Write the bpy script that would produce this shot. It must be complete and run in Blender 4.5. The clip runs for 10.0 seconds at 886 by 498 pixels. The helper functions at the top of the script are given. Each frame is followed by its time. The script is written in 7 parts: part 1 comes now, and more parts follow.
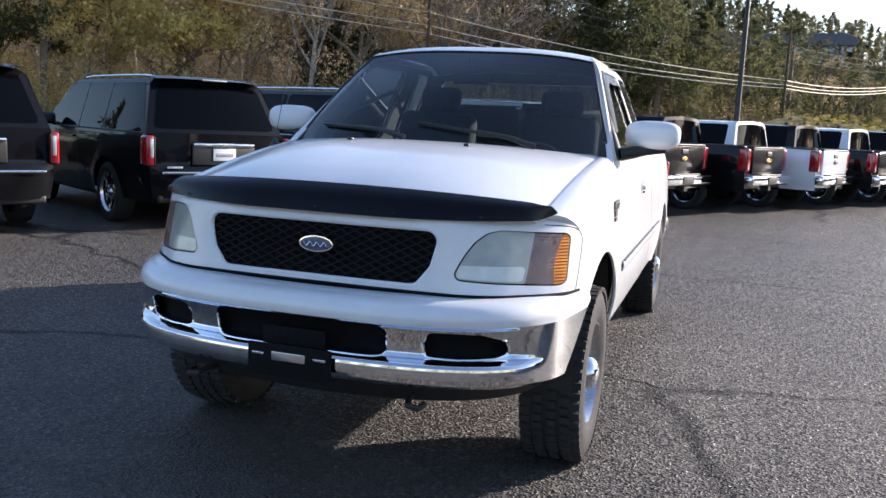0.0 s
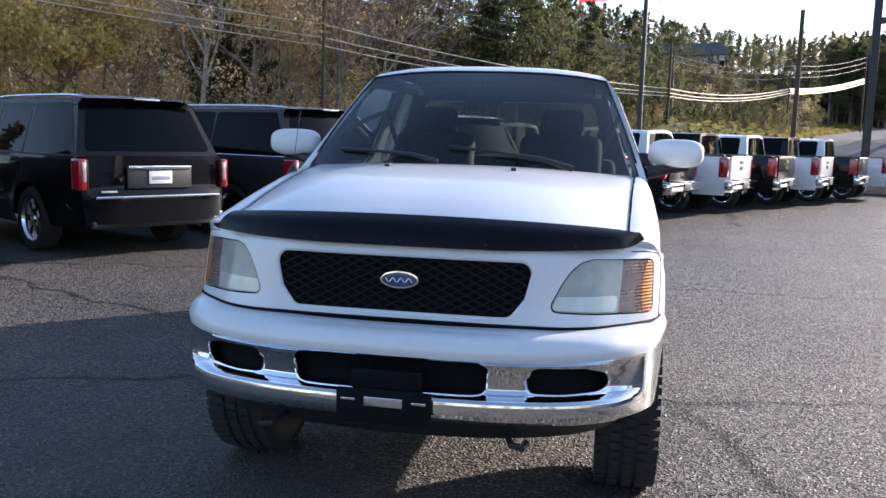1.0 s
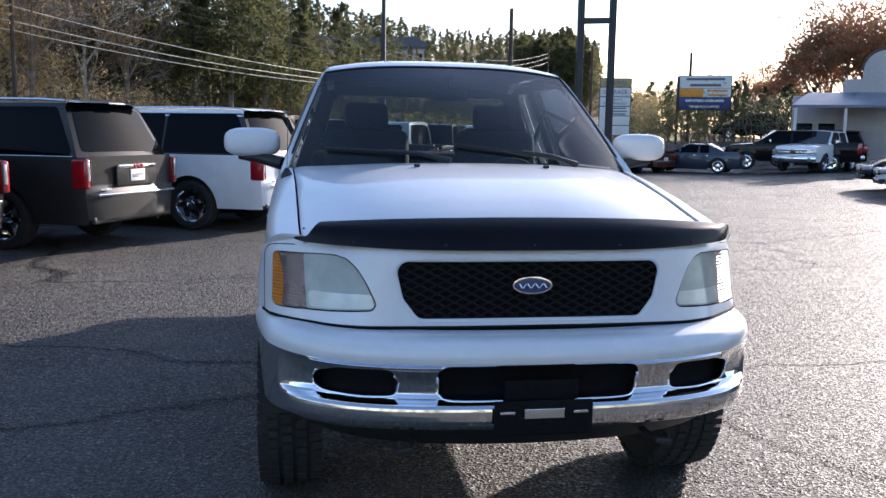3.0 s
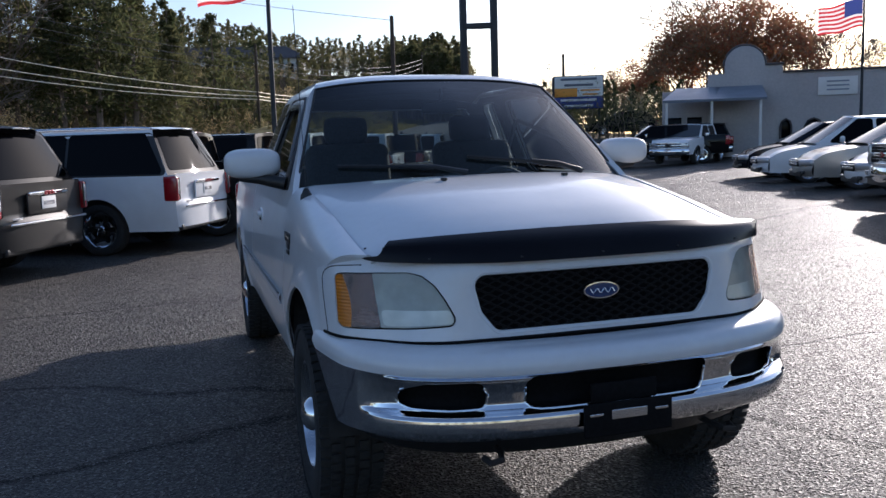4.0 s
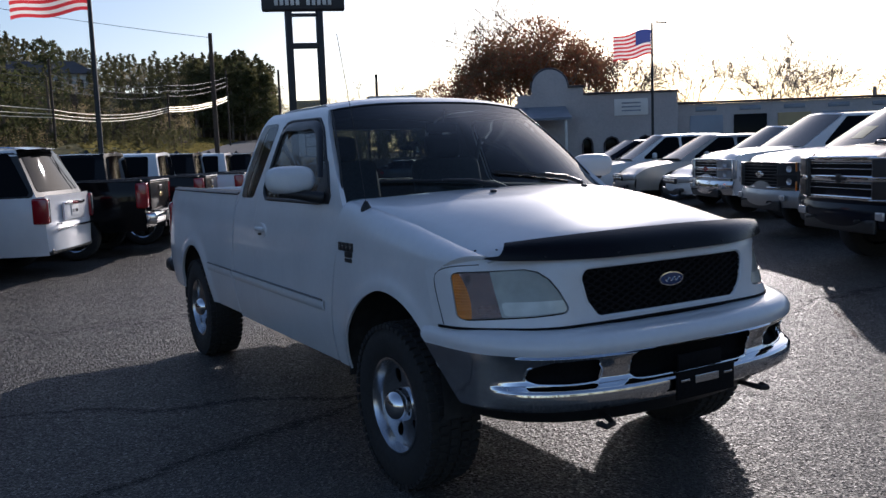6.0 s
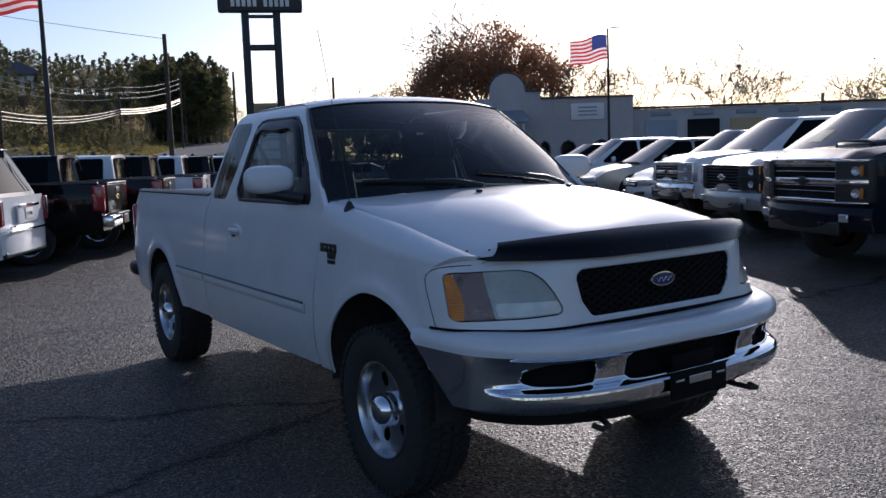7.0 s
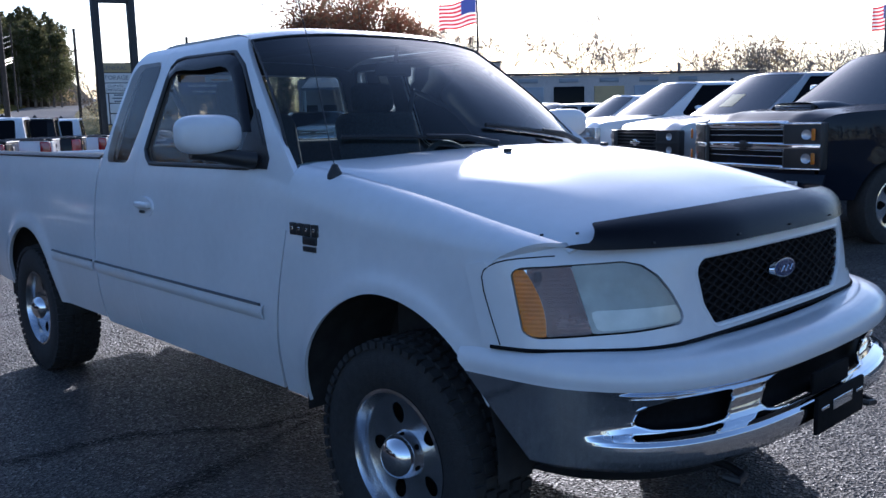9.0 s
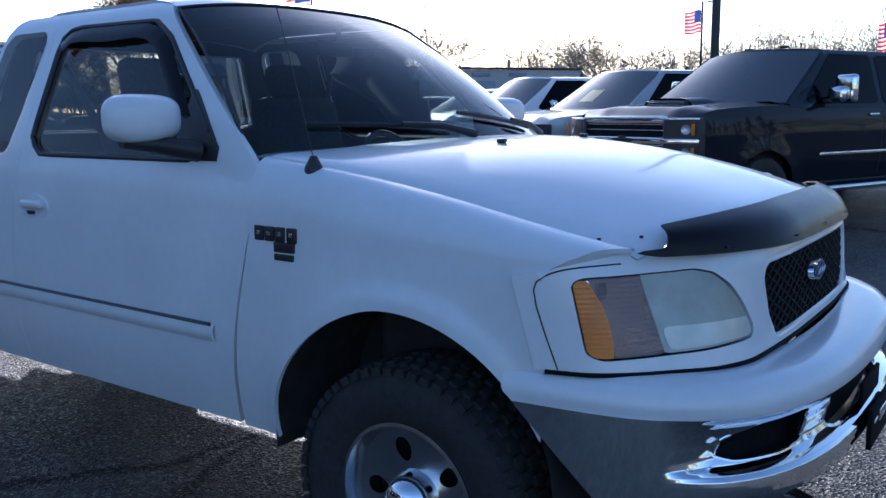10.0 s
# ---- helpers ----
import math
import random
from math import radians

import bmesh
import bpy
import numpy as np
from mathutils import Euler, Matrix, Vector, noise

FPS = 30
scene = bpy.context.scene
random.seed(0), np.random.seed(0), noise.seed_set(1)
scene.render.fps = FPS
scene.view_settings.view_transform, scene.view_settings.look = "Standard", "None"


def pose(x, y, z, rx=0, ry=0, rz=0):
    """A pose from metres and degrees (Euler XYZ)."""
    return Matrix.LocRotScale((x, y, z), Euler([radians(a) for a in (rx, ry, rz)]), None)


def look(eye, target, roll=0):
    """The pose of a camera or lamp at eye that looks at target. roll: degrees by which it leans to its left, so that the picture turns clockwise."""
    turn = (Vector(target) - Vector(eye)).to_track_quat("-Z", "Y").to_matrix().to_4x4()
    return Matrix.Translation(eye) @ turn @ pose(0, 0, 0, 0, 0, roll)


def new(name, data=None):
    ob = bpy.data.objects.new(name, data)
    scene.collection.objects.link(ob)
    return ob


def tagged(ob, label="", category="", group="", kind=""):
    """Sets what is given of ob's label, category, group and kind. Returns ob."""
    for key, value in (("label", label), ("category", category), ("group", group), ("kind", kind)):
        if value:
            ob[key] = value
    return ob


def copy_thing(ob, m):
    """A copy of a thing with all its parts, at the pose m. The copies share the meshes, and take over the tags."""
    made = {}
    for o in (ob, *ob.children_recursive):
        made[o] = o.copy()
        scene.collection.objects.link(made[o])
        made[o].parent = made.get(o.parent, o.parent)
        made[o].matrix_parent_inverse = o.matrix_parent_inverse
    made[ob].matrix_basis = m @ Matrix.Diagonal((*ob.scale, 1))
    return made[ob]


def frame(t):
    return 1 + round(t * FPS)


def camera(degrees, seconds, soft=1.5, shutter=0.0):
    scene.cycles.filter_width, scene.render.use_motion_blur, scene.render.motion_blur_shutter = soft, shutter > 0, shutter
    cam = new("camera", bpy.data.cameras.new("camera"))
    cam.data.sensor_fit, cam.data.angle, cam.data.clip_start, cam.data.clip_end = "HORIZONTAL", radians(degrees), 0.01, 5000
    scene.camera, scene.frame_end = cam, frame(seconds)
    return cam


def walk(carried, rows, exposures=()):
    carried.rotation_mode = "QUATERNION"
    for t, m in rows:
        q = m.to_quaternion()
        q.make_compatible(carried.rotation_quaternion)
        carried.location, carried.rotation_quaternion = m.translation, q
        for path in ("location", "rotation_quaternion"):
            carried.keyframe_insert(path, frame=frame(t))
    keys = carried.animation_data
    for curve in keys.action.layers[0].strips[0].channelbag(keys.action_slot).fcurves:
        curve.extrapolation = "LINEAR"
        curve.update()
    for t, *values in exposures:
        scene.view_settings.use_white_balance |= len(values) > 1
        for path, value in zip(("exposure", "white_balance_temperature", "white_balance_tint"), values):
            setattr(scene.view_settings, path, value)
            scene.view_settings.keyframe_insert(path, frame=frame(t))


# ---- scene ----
cam = camera(54.5, 10.0)
PATH = [
    (0, (1.492, -2.818, 1.492), (0.88, -0.935, 1.204), 2.8),
    (0.5, (1.127, -2.907, 1.494), (0.633, -0.986, 1.235), 2.6),
    (1, (0.739, -2.874, 1.528), (0.369, -0.925, 1.274), 1.7),
    (1.5, (0.357, -2.961, 1.518), (0.162, -0.988, 1.253), 2.4),
    (2, (-0.044, -2.939, 1.497), (-0.092, -0.956, 1.239), 2.4),
    (2.5, (-0.422, -2.805, 1.53), (-0.328, -0.828, 1.246), 1.4),
    (2.7, (-0.566, -2.803, 1.526), (-0.383, -0.829, 1.257), 1.5),
    (3.8, (-1.341, -2.65, 1.558), (-0.808, -0.74, 1.302), -1.8),
    (4, (-1.466, -2.653, 1.565), (-0.889, -0.754, 1.319), -1.7),
    (4.5, (-1.852, -2.769, 1.559), (-1.158, -0.91, 1.315), -1.6),
    (5, (-2.17, -2.629, 1.551), (-1.378, -0.806, 1.326), -2.1),
    (5.5, (-2.418, -2.564, 1.562), (-1.566, -0.767, 1.349), -1.9),
    (6, (-2.783, -2.603, 1.594), (-1.786, -0.884, 1.376), -2.1),
    (7.5, (-2.874, -2.245, 1.543), (-1.779, -0.585, 1.324), -1.8),
    (8, (-2.821, -1.932, 1.511), (-1.687, -0.303, 1.261), -1.1),
    (8.5, (-2.877, -1.538, 1.523), (-1.63, 0.005, 1.264), -0.6),
    (9, (-2.717, -1.122, 1.516), (-1.379, 0.335, 1.22), -1.5),
    (9.5, (-2.718, -0.791, 1.5), (-1.134, 0.392, 1.197), -0.5),
    (10, (-2.778, -0.414, 1.5), (-1.179, 0.744, 1.182), -0.6),
]
walk(cam, [(t, look(eye, target, roll)) for t, eye, target, roll in PATH],
     exposures=[(0, 0.92, 5900, 18), (1.2, 1.08, 5900, 18), (2.5, 1.14, 5900, 18), (4.0, 0.02, 5600, 18), (5.5, -0.18, 5600, 18), (6.0, -0.42, 5600, 18), (7.5, -0.35, 5400, 20), (8.0, 0.2, 5300, 20), (8.5, 0.30, 5180, 19), (9.0, 0.28, 5050, 18), (10.0, 0.42, 4900, 16)])

# ---------------------------------------------------------------- light
SUN_AZ, SUN_EL = 46.0, 18.0          # degrees from +y towards +x, and above the horizon
world = bpy.data.worlds.new("sky")
scene.world = world
world.use_nodes = True
wn = world.node_tree
sky = wn.nodes.new("ShaderNodeTexSky")
sky.sky_type = 'NISHITA'
sky.sun_disc = False
sky.sun_elevation = radians(SUN_EL)
sky.sun_rotation = radians(SUN_AZ)
sky.air_density = 1.0
sky.dust_density = 0.8
sky.ozone_density = 1.0
wn.links.new(sky.outputs[0], wn.nodes["Background"].inputs[0])
wn.nodes["Background"].inputs[1].default_value = 0.145

sun_data = bpy.data.lights.new("sun", 'SUN')
sun_data.energy = 5.0
sun_data.angle = radians(0.55)
sun_data.color = (1.0, 0.87, 0.70)
sun = new("sun", sun_data)
sun_way = Vector((math.sin(radians(SUN_AZ)) * math.cos(radians(SUN_EL)), math.cos(radians(SUN_AZ)) * math.cos(radians(SUN_EL)), math.sin(radians(SUN_EL))))
sun.matrix_world = look(sun_way * 60, (0, 0, 0))

# ---------------------------------------------------------------- materials


def material(name, color, rough=0.5, metal=0.0, coat=0.0, grain=0.0, grain_scale=30.0, bump=0.0, bump_scale=80.0, spec=0.5, stain=0.0, stain_scale=2.0):
    """A node material: base colour with fine grain and broad stains, and a fine relief."""
    m = bpy.data.materials.new(name)
    m.use_nodes = True
    nt = m.node_tree
    b = nt.nodes["Principled BSDF"]
    b.inputs["Base Color"].default_value = (*color, 1)
    b.inputs["Roughness"].default_value = rough
    b.inputs["Metallic"].default_value = metal
    b.inputs["Coat Weight"].default_value = coat
    b.inputs["Coat Roughness"].default_value = 0.08
    b.inputs["Specular IOR Level"].default_value = spec
    if grain or stain or bump:
        tc = nt.nodes.new("ShaderNodeTexCoord")
    if grain or stain:
        last = None
        for amount, size in ((grain, grain_scale), (stain, stain_scale)):
            if not amount:
                continue
            n = nt.nodes.new("ShaderNodeTexNoise")
            n.inputs["Scale"].default_value = size
            n.inputs["Detail"].default_value = 4
            nt.links.new(tc.outputs["Object"], n.inputs["Vector"])
            r = nt.nodes.new("ShaderNodeMapRange")
            r.inputs["From Min"].default_value, r.inputs["From Max"].default_value = 0.3, 0.7
            r.inputs["To Min"].default_value, r.inputs["To Max"].default_value = 1 - amount, 1 + amount
            nt.links.new(n.outputs["Fac"], r.inputs["Value"])
            mul = nt.nodes.new("ShaderNodeVectorMath")
            mul.operation = 'SCALE'
            if last is None:
                mul.inputs[0].default_value = color
            else:
                nt.links.new(last.outputs[0], mul.inputs[0])
            nt.links.new(r.outputs[0], mul.inputs["Scale"])
            last = mul
        nt.links.new(last.outputs[0], b.inputs["Base Color"])
    if bump:
        n = nt.nodes.new("ShaderNodeTexNoise")
        n.inputs["Scale"].default_value = bump_scale
        n.inputs["Detail"].default_value = 3
        nt.links.new(tc.outputs["Object"], n.inputs["Vector"])
        bp = nt.nodes.new("ShaderNodeBump")
        bp.inputs["Strength"].default_value = bump
        bp.inputs["Distance"].default_value = 0.01
        nt.links.new(n.outputs["Fac"], bp.inputs["Height"])
        nt.links.new(bp.outputs[0], b.inputs["Normal"])
    return m


def glass(name, tint, gloss=0.03):
    """A thin tinted pane: see-through, with a mirror gloss that grows towards grazing angles."""
    m = bpy.data.materials.new(name)
    m.use_nodes = True
    nt = m.node_tree
    nt.nodes.remove(nt.nodes["Principled BSDF"])
    out = nt.nodes["Material Output"]
    tr = nt.nodes.new("ShaderNodeBsdfTransparent")
    tr.inputs[0].default_value = (*tint, 1)
    gl = nt.nodes.new("ShaderNodeBsdfGlossy")
    gl.inputs["Roughness"].default_value = gloss
    fr = nt.nodes.new("ShaderNodeFresnel")
    fr.inputs[0].default_value = 1.5
    mx = nt.nodes.new("ShaderNodeMixShader")
    nt.links.new(fr.outputs[0], mx.inputs[0])
    nt.links.new(tr.outputs[0], mx.inputs[1])
    nt.links.new(gl.outputs[0], mx.inputs[2])
    nt.links.new(mx.outputs[0], out.inputs[0])
    return m


def paint(name, color, metal=0.0, rough=0.3):
    """Car paint: a coloured base under a clear, mirror-like coat."""
    m = material(name, color, max(rough, 0.42), metal, coat=0.45 if max(color) < 0.05 else 0.85, spec=0.02 if max(color) < 0.05 else 0.15, grain=0.02, grain_scale=6, stain=0.03, stain_scale=1.5)
    m.node_tree.nodes["Principled BSDF"].inputs["Coat Roughness"].default_value = 0.035
    return m


WHITE = material("white_paint", (0.72, 0.73, 0.745), 0.40, 0, coat=0.7, grain=0.02, grain_scale=25, stain=0.05, stain_scale=2.2, bump=0.02, bump_scale=14)
WHITE.node_tree.nodes["Principled BSDF"].inputs["Coat Roughness"].default_value = 0.07
CHROME = material("chrome", (0.82, 0.83, 0.85), 0.06, 1.0, stain=0.06, stain_scale=6)
DULL_CHROME = material("brushed_alloy", (0.62, 0.63, 0.65), 0.22, 1.0, stain=0.1, stain_scale=9)
BLACK = material("black_plastic", (0.018, 0.018, 0.019), 0.45, 0, grain=0.2, grain_scale=120, bump=0.15, bump_scale=400)
SHIELD = material("smoked_acrylic", (0.006, 0.0055, 0.008), 0.25, 0, spec=0.16, stain=0.15, stain_scale=8)
RUBBER = material("tyre_rubber", (0.024, 0.0235, 0.023), 0.8, 0, grain=0.25, grain_scale=40, bump=0.3, bump_scale=160)
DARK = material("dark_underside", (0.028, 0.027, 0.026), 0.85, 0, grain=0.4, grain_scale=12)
MATT_BLACK = material("matt_black_plastic", (0.006, 0.006, 0.007), 0.8, 0, spec=0.15, grain=0.3, grain_scale=60)
GRILLE = material("grille_mesh", (0.010, 0.0085, 0.008), 0.65, 0, spec=0.2, grain=0.2, grain_scale=60)


def hazed_lens(name, tint, haze, amount, ribbed=False):
    """A weathered clear plastic cover: partly see-through, partly milky."""
    m = material(name, haze, 0.3, 0, coat=1.0, grain=0.08, grain_scale=18, stain=0.2, stain_scale=7)
    nt = m.node_tree
    if ribbed:
        tc = nt.nodes.new("ShaderNodeTexCoord")
        wave = nt.nodes.new("ShaderNodeTexWave")
        wave.bands_direction = 'Z'
        wave.inputs["Scale"].default_value = 26
        wave.inputs["Distortion"].default_value = 0.3
        nt.links.new(tc.outputs["Object"], wave.inputs["Vector"])
        bp = nt.nodes.new("ShaderNodeBump")
        bp.inputs["Strength"].default_value = 0.8
        bp.inputs["Distance"].default_value = 0.006
        nt.links.new(wave.outputs["Fac"], bp.inputs["Height"])
        nt.links.new(bp.outputs[0], nt.nodes["Principled BSDF"].inputs["Normal"])
    tr = nt.nodes.new("ShaderNodeBsdfTransparent")
    tr.inputs[0].default_value = (*tint, 1)
    mx = nt.nodes.new("ShaderNodeMixShader")
    mx.inputs[0].default_value = amount
    nt.links.new(tr.outputs[0], mx.inputs[1])
    nt.links.new(nt.nodes["Principled BSDF"].outputs[0], mx.inputs[2])
    nt.links.new(mx.outputs[0], nt.nodes["Material Output"].inputs[0])
    return m


LENS = hazed_lens("hazed_headlamp_lens", (0.86, 0.88, 0.85), (0.52, 0.54, 0.50), 0.56)
REFLECTOR = material("headlamp_reflector", (0.70, 0.73, 0.71), 0.16, 0.9, stain=0.15, stain_scale=9)
LENS_LOW = material("headlamp_bright_strip", (0.56, 0.58, 0.53), 0.25, 0.1, coat=1.0, stain=0.12, stain_scale=14)
AMBER = hazed_lens("amber_lens", (1.0, 0.50, 0.06), (0.92, 0.36, 0.02), 0.60, True)
SIDE_LENS = hazed_lens("clear_corner_lens", (0.86, 0.74, 0.70), (0.34, 0.26, 0.24), 0.45, True)
RED_LENS = material("red_lens", (0.30, 0.006, 0.012), 0.15, 0, coat=1.0, grain=0.1, grain_scale=40)
CLEAR_LENS = material("clear_tail_lens", (0.55, 0.56, 0.58), 0.1, 0.5, coat=1.0)
BADGE_BLUE = material("blue_enamel", (0.015, 0.035, 0.12), 0.25, 0, coat=1.0)
GLASS = glass("truck_glass", (0.47, 0.57, 0.58))
GLASS_SIDE = glass("tinted_side_glass", (0.46, 0.49, 0.50))
BAND = glass("windscreen_shade_band", (0.05, 0.07, 0.10))
BAND_LOW = glass("windscreen_shade_band_lower_edge", (0.26, 0.33, 0.36))
DARK_GLASS = material("dark_tinted_glass", (0.002, 0.0025, 0.0035), 0.015, 0, coat=0.0, spec=0.08)
SCREEN_GLASS = material("parked_windscreen_glass", (0.035, 0.042, 0.045), 0.05, 0, spec=0.6)
CLOTH = material("grey_seat_cloth", (0.055, 0.06, 0.065), 0.9, 0, grain=0.25, grain_scale=90, bump=0.3, bump_scale=300)
DASH = material("grey_dashboard_vinyl", (0.07, 0.075, 0.08), 0.6, 0, grain=0.15, grain_scale=60)
PLATE = material("white_paper_plate", (0.72, 0.73, 0.72), 0.5, 0, grain=0.06, grain_scale=60)
NOTICE = material("faded_yellow_paper", (0.46, 0.43, 0.24), 0.7, 0, grain=0.08, grain_scale=30)
INK = material("faded_dark_ink", (0.12, 0.13, 0.16), 0.6)
BADGE_RED = material("red_chrome_emblem", (0.30, 0.02, 0.03), 0.2, 0.4, coat=1.0)
GOLD = material("gold_emblem", (0.62, 0.42, 0.10), 0.25, 0.6, coat=1.0)
STEEL = material("dark_painted_steel", (0.03, 0.032, 0.036), 0.5, 0.2, grain=0.15, grain_scale=9)
GALV = material("galvanised_steel", (0.20, 0.18, 0.16), 0.5, 0.3, grain=0.15, grain_scale=12)
WOODPOLE = material("weathered_pole_wood", (0.085, 0.062, 0.045), 0.9, 0, grain=0.35, grain_scale=14, bump=0.4, bump_scale=50)
WIRE = material("cable_sheath", (0.06, 0.06, 0.06), 0.5)
BRIGHT_WIRE = material("bare_aluminium_cable", (1.0, 0.92, 0.74), 0.48, 0.9)
STUCCO = material("grey_stucco", (0.46, 0.43, 0.42), 0.9, 0, grain=0.06, grain_scale=8, stain=0.1, stain_scale=0.4, bump=0.3, bump_scale=60)
TRIM_DARK = material("dark_coping_metal", (0.07, 0.06, 0.06), 0.6, 0, stain=0.15, stain_scale=1)
ROOFING = material("blue_grey_metal_roof", (0.25, 0.28, 0.33), 0.45, 0.3, stain=0.12, stain_scale=1)
SIGN_WHITE = material("sign_white_panel", (0.74, 0.73, 0.70), 0.5, 0, stain=0.06, stain_scale=1.5)
SIGN_TAN = material("sign_tan_panel", (0.42, 0.32, 0.16), 0.5, 0, stain=0.06, stain_scale=1.5)
SIGN_ORANGE = material("sign_orange_panel", (0.75, 0.30, 0.03), 0.5, 0, stain=0.05)
SIGN_BLUE = material("sign_blue_panel", (0.03, 0.05, 0.24), 0.45, 0, stain=0.05)


def cloth_dye(name, color):
    """Thin flag cloth that also lets light through."""
    m = material(name, color, 0.85, 0, grain=0.08, grain_scale=30)
    nt = m.node_tree
    tl = nt.nodes.new("ShaderNodeBsdfTranslucent")
    tl.inputs[0].default_value = (*color, 1)
    mx = nt.nodes.new("ShaderNodeMixShader")
    mx.inputs[0].default_value = 0.6
    nt.links.new(nt.nodes["Principled BSDF"].outputs[0], mx.inputs[1])
    nt.links.new(tl.outputs[0], mx.inputs[2])
    nt.links.new(mx.outputs[0], nt.nodes["Material Output"].inputs[0])
    return m


FLAG_RED = cloth_dye("flag_red", (0.62, 0.05, 0.06))
FLAG_WHITE = cloth_dye("flag_white", (0.85, 0.83, 0.80))
FLAG_BLUE = cloth_dye("flag_blue", (0.05, 0.07, 0.24))
BARK = material("bark", (0.22, 0.17, 0.13), 0.95, 0, grain=0.4, grain_scale=3, bump=0.5, bump_scale=20)
PALE_BARK = material("pale_bark", (0.40, 0.36, 0.30), 0.95, 0, grain=0.35, grain_scale=3)


def leafage(name, tones, see=0.55):
    """Leaves: each loose leaf takes one of the tones; light also comes through them."""
    m = bpy.data.materials.new(name)
    m.use_nodes = True
    nt = m.node_tree
    b = nt.nodes["Principled BSDF"]
    b.inputs["Roughness"].default_value = 0.7
    b.inputs["Specular IOR Level"].default_value = 0.2
    geo = nt.nodes.new("ShaderNodeNewGeometry")
    info = nt.nodes.new("ShaderNodeObjectInfo")
    add = nt.nodes.new("ShaderNodeMath")
    add.operation = 'MULTIPLY_ADD'
    add.inputs[1].default_value = 0.45
    nt.links.new(info.outputs["Random"], add.inputs[0])
    half = nt.nodes.new("ShaderNodeMath")
    half.operation = 'MULTIPLY'
    half.inputs[1].default_value = 0.55
    nt.links.new(geo.outputs["Random Per Island"], half.inputs[0])
    nt.links.new(half.outputs[0], add.inputs[2])
    ramp = nt.nodes.new("ShaderNodeValToRGB")
    el = ramp.color_ramp.elements
    while len(el) < len(tones):
        el.new(0.5)
    for i, c in enumerate(tones):
        el[i].position = i / (len(tones) - 1)
        el[i].color = (*c, 1)
    nt.links.new(add.outputs[0], ramp.inputs[0])
    nt.links.new(ramp.outputs[0], b.inputs["Base Color"])
    tl = nt.nodes.new("ShaderNodeBsdfTranslucent")
    nt.links.new(ramp.outputs[0], tl.inputs[0])
    mx = nt.nodes.new("ShaderNodeMixShader")
    mx.inputs[0].default_value = see
    nt.links.new(b.outputs[0], mx.inputs[1])
    nt.links.new(tl.outputs[0], mx.inputs[2])
    nt.links.new(mx.outputs[0], nt.nodes["Material Output"].inputs[0])
    return m


GREY_BARK = material("grey_bark", (0.27, 0.23, 0.195), 0.95, 0, grain=0.3, grain_scale=3)
LEAF_PINE = leafage("pine_needles", [(0.042, 0.054, 0.024), (0.085, 0.098, 0.042), (0.155, 0.148, 0.066), (0.225, 0.195, 0.095)])
LEAF_TWIG = leafage("grey_brown_twigs", [(0.10, 0.085, 0.07), (0.17, 0.14, 0.11), (0.20, 0.16, 0.12), (0.13, 0.11, 0.09)], 0.15)
LEAF_DRY = leafage("dry_brown_leaves", [(0.348, 0.252, 0.144), (0.588, 0.414, 0.216), (0.720, 0.540, 0.276), (0.468, 0.396, 0.198)], 0.3)
LEAF_GOLD = leafage("yellow_autumn_leaves", [(0.330, 0.245, 0.075), (0.620, 0.460, 0.140), (0.690, 0.530, 0.190), (0.400, 0.320, 0.110)], 0.3)
LEAF_BRUSH = leafage("olive_brown_brush", [(0.300, 0.234, 0.126), (0.516, 0.396, 0.204), (0.648, 0.516, 0.258), (0.432, 0.384, 0.180)], 0.3)
LEAF_RUST = leafage("rust_autumn_leaves", [(0.256, 0.088, 0.056), (0.352, 0.136, 0.072), (0.272, 0.176, 0.096), (0.192, 0.160, 0.096)], 0.55)


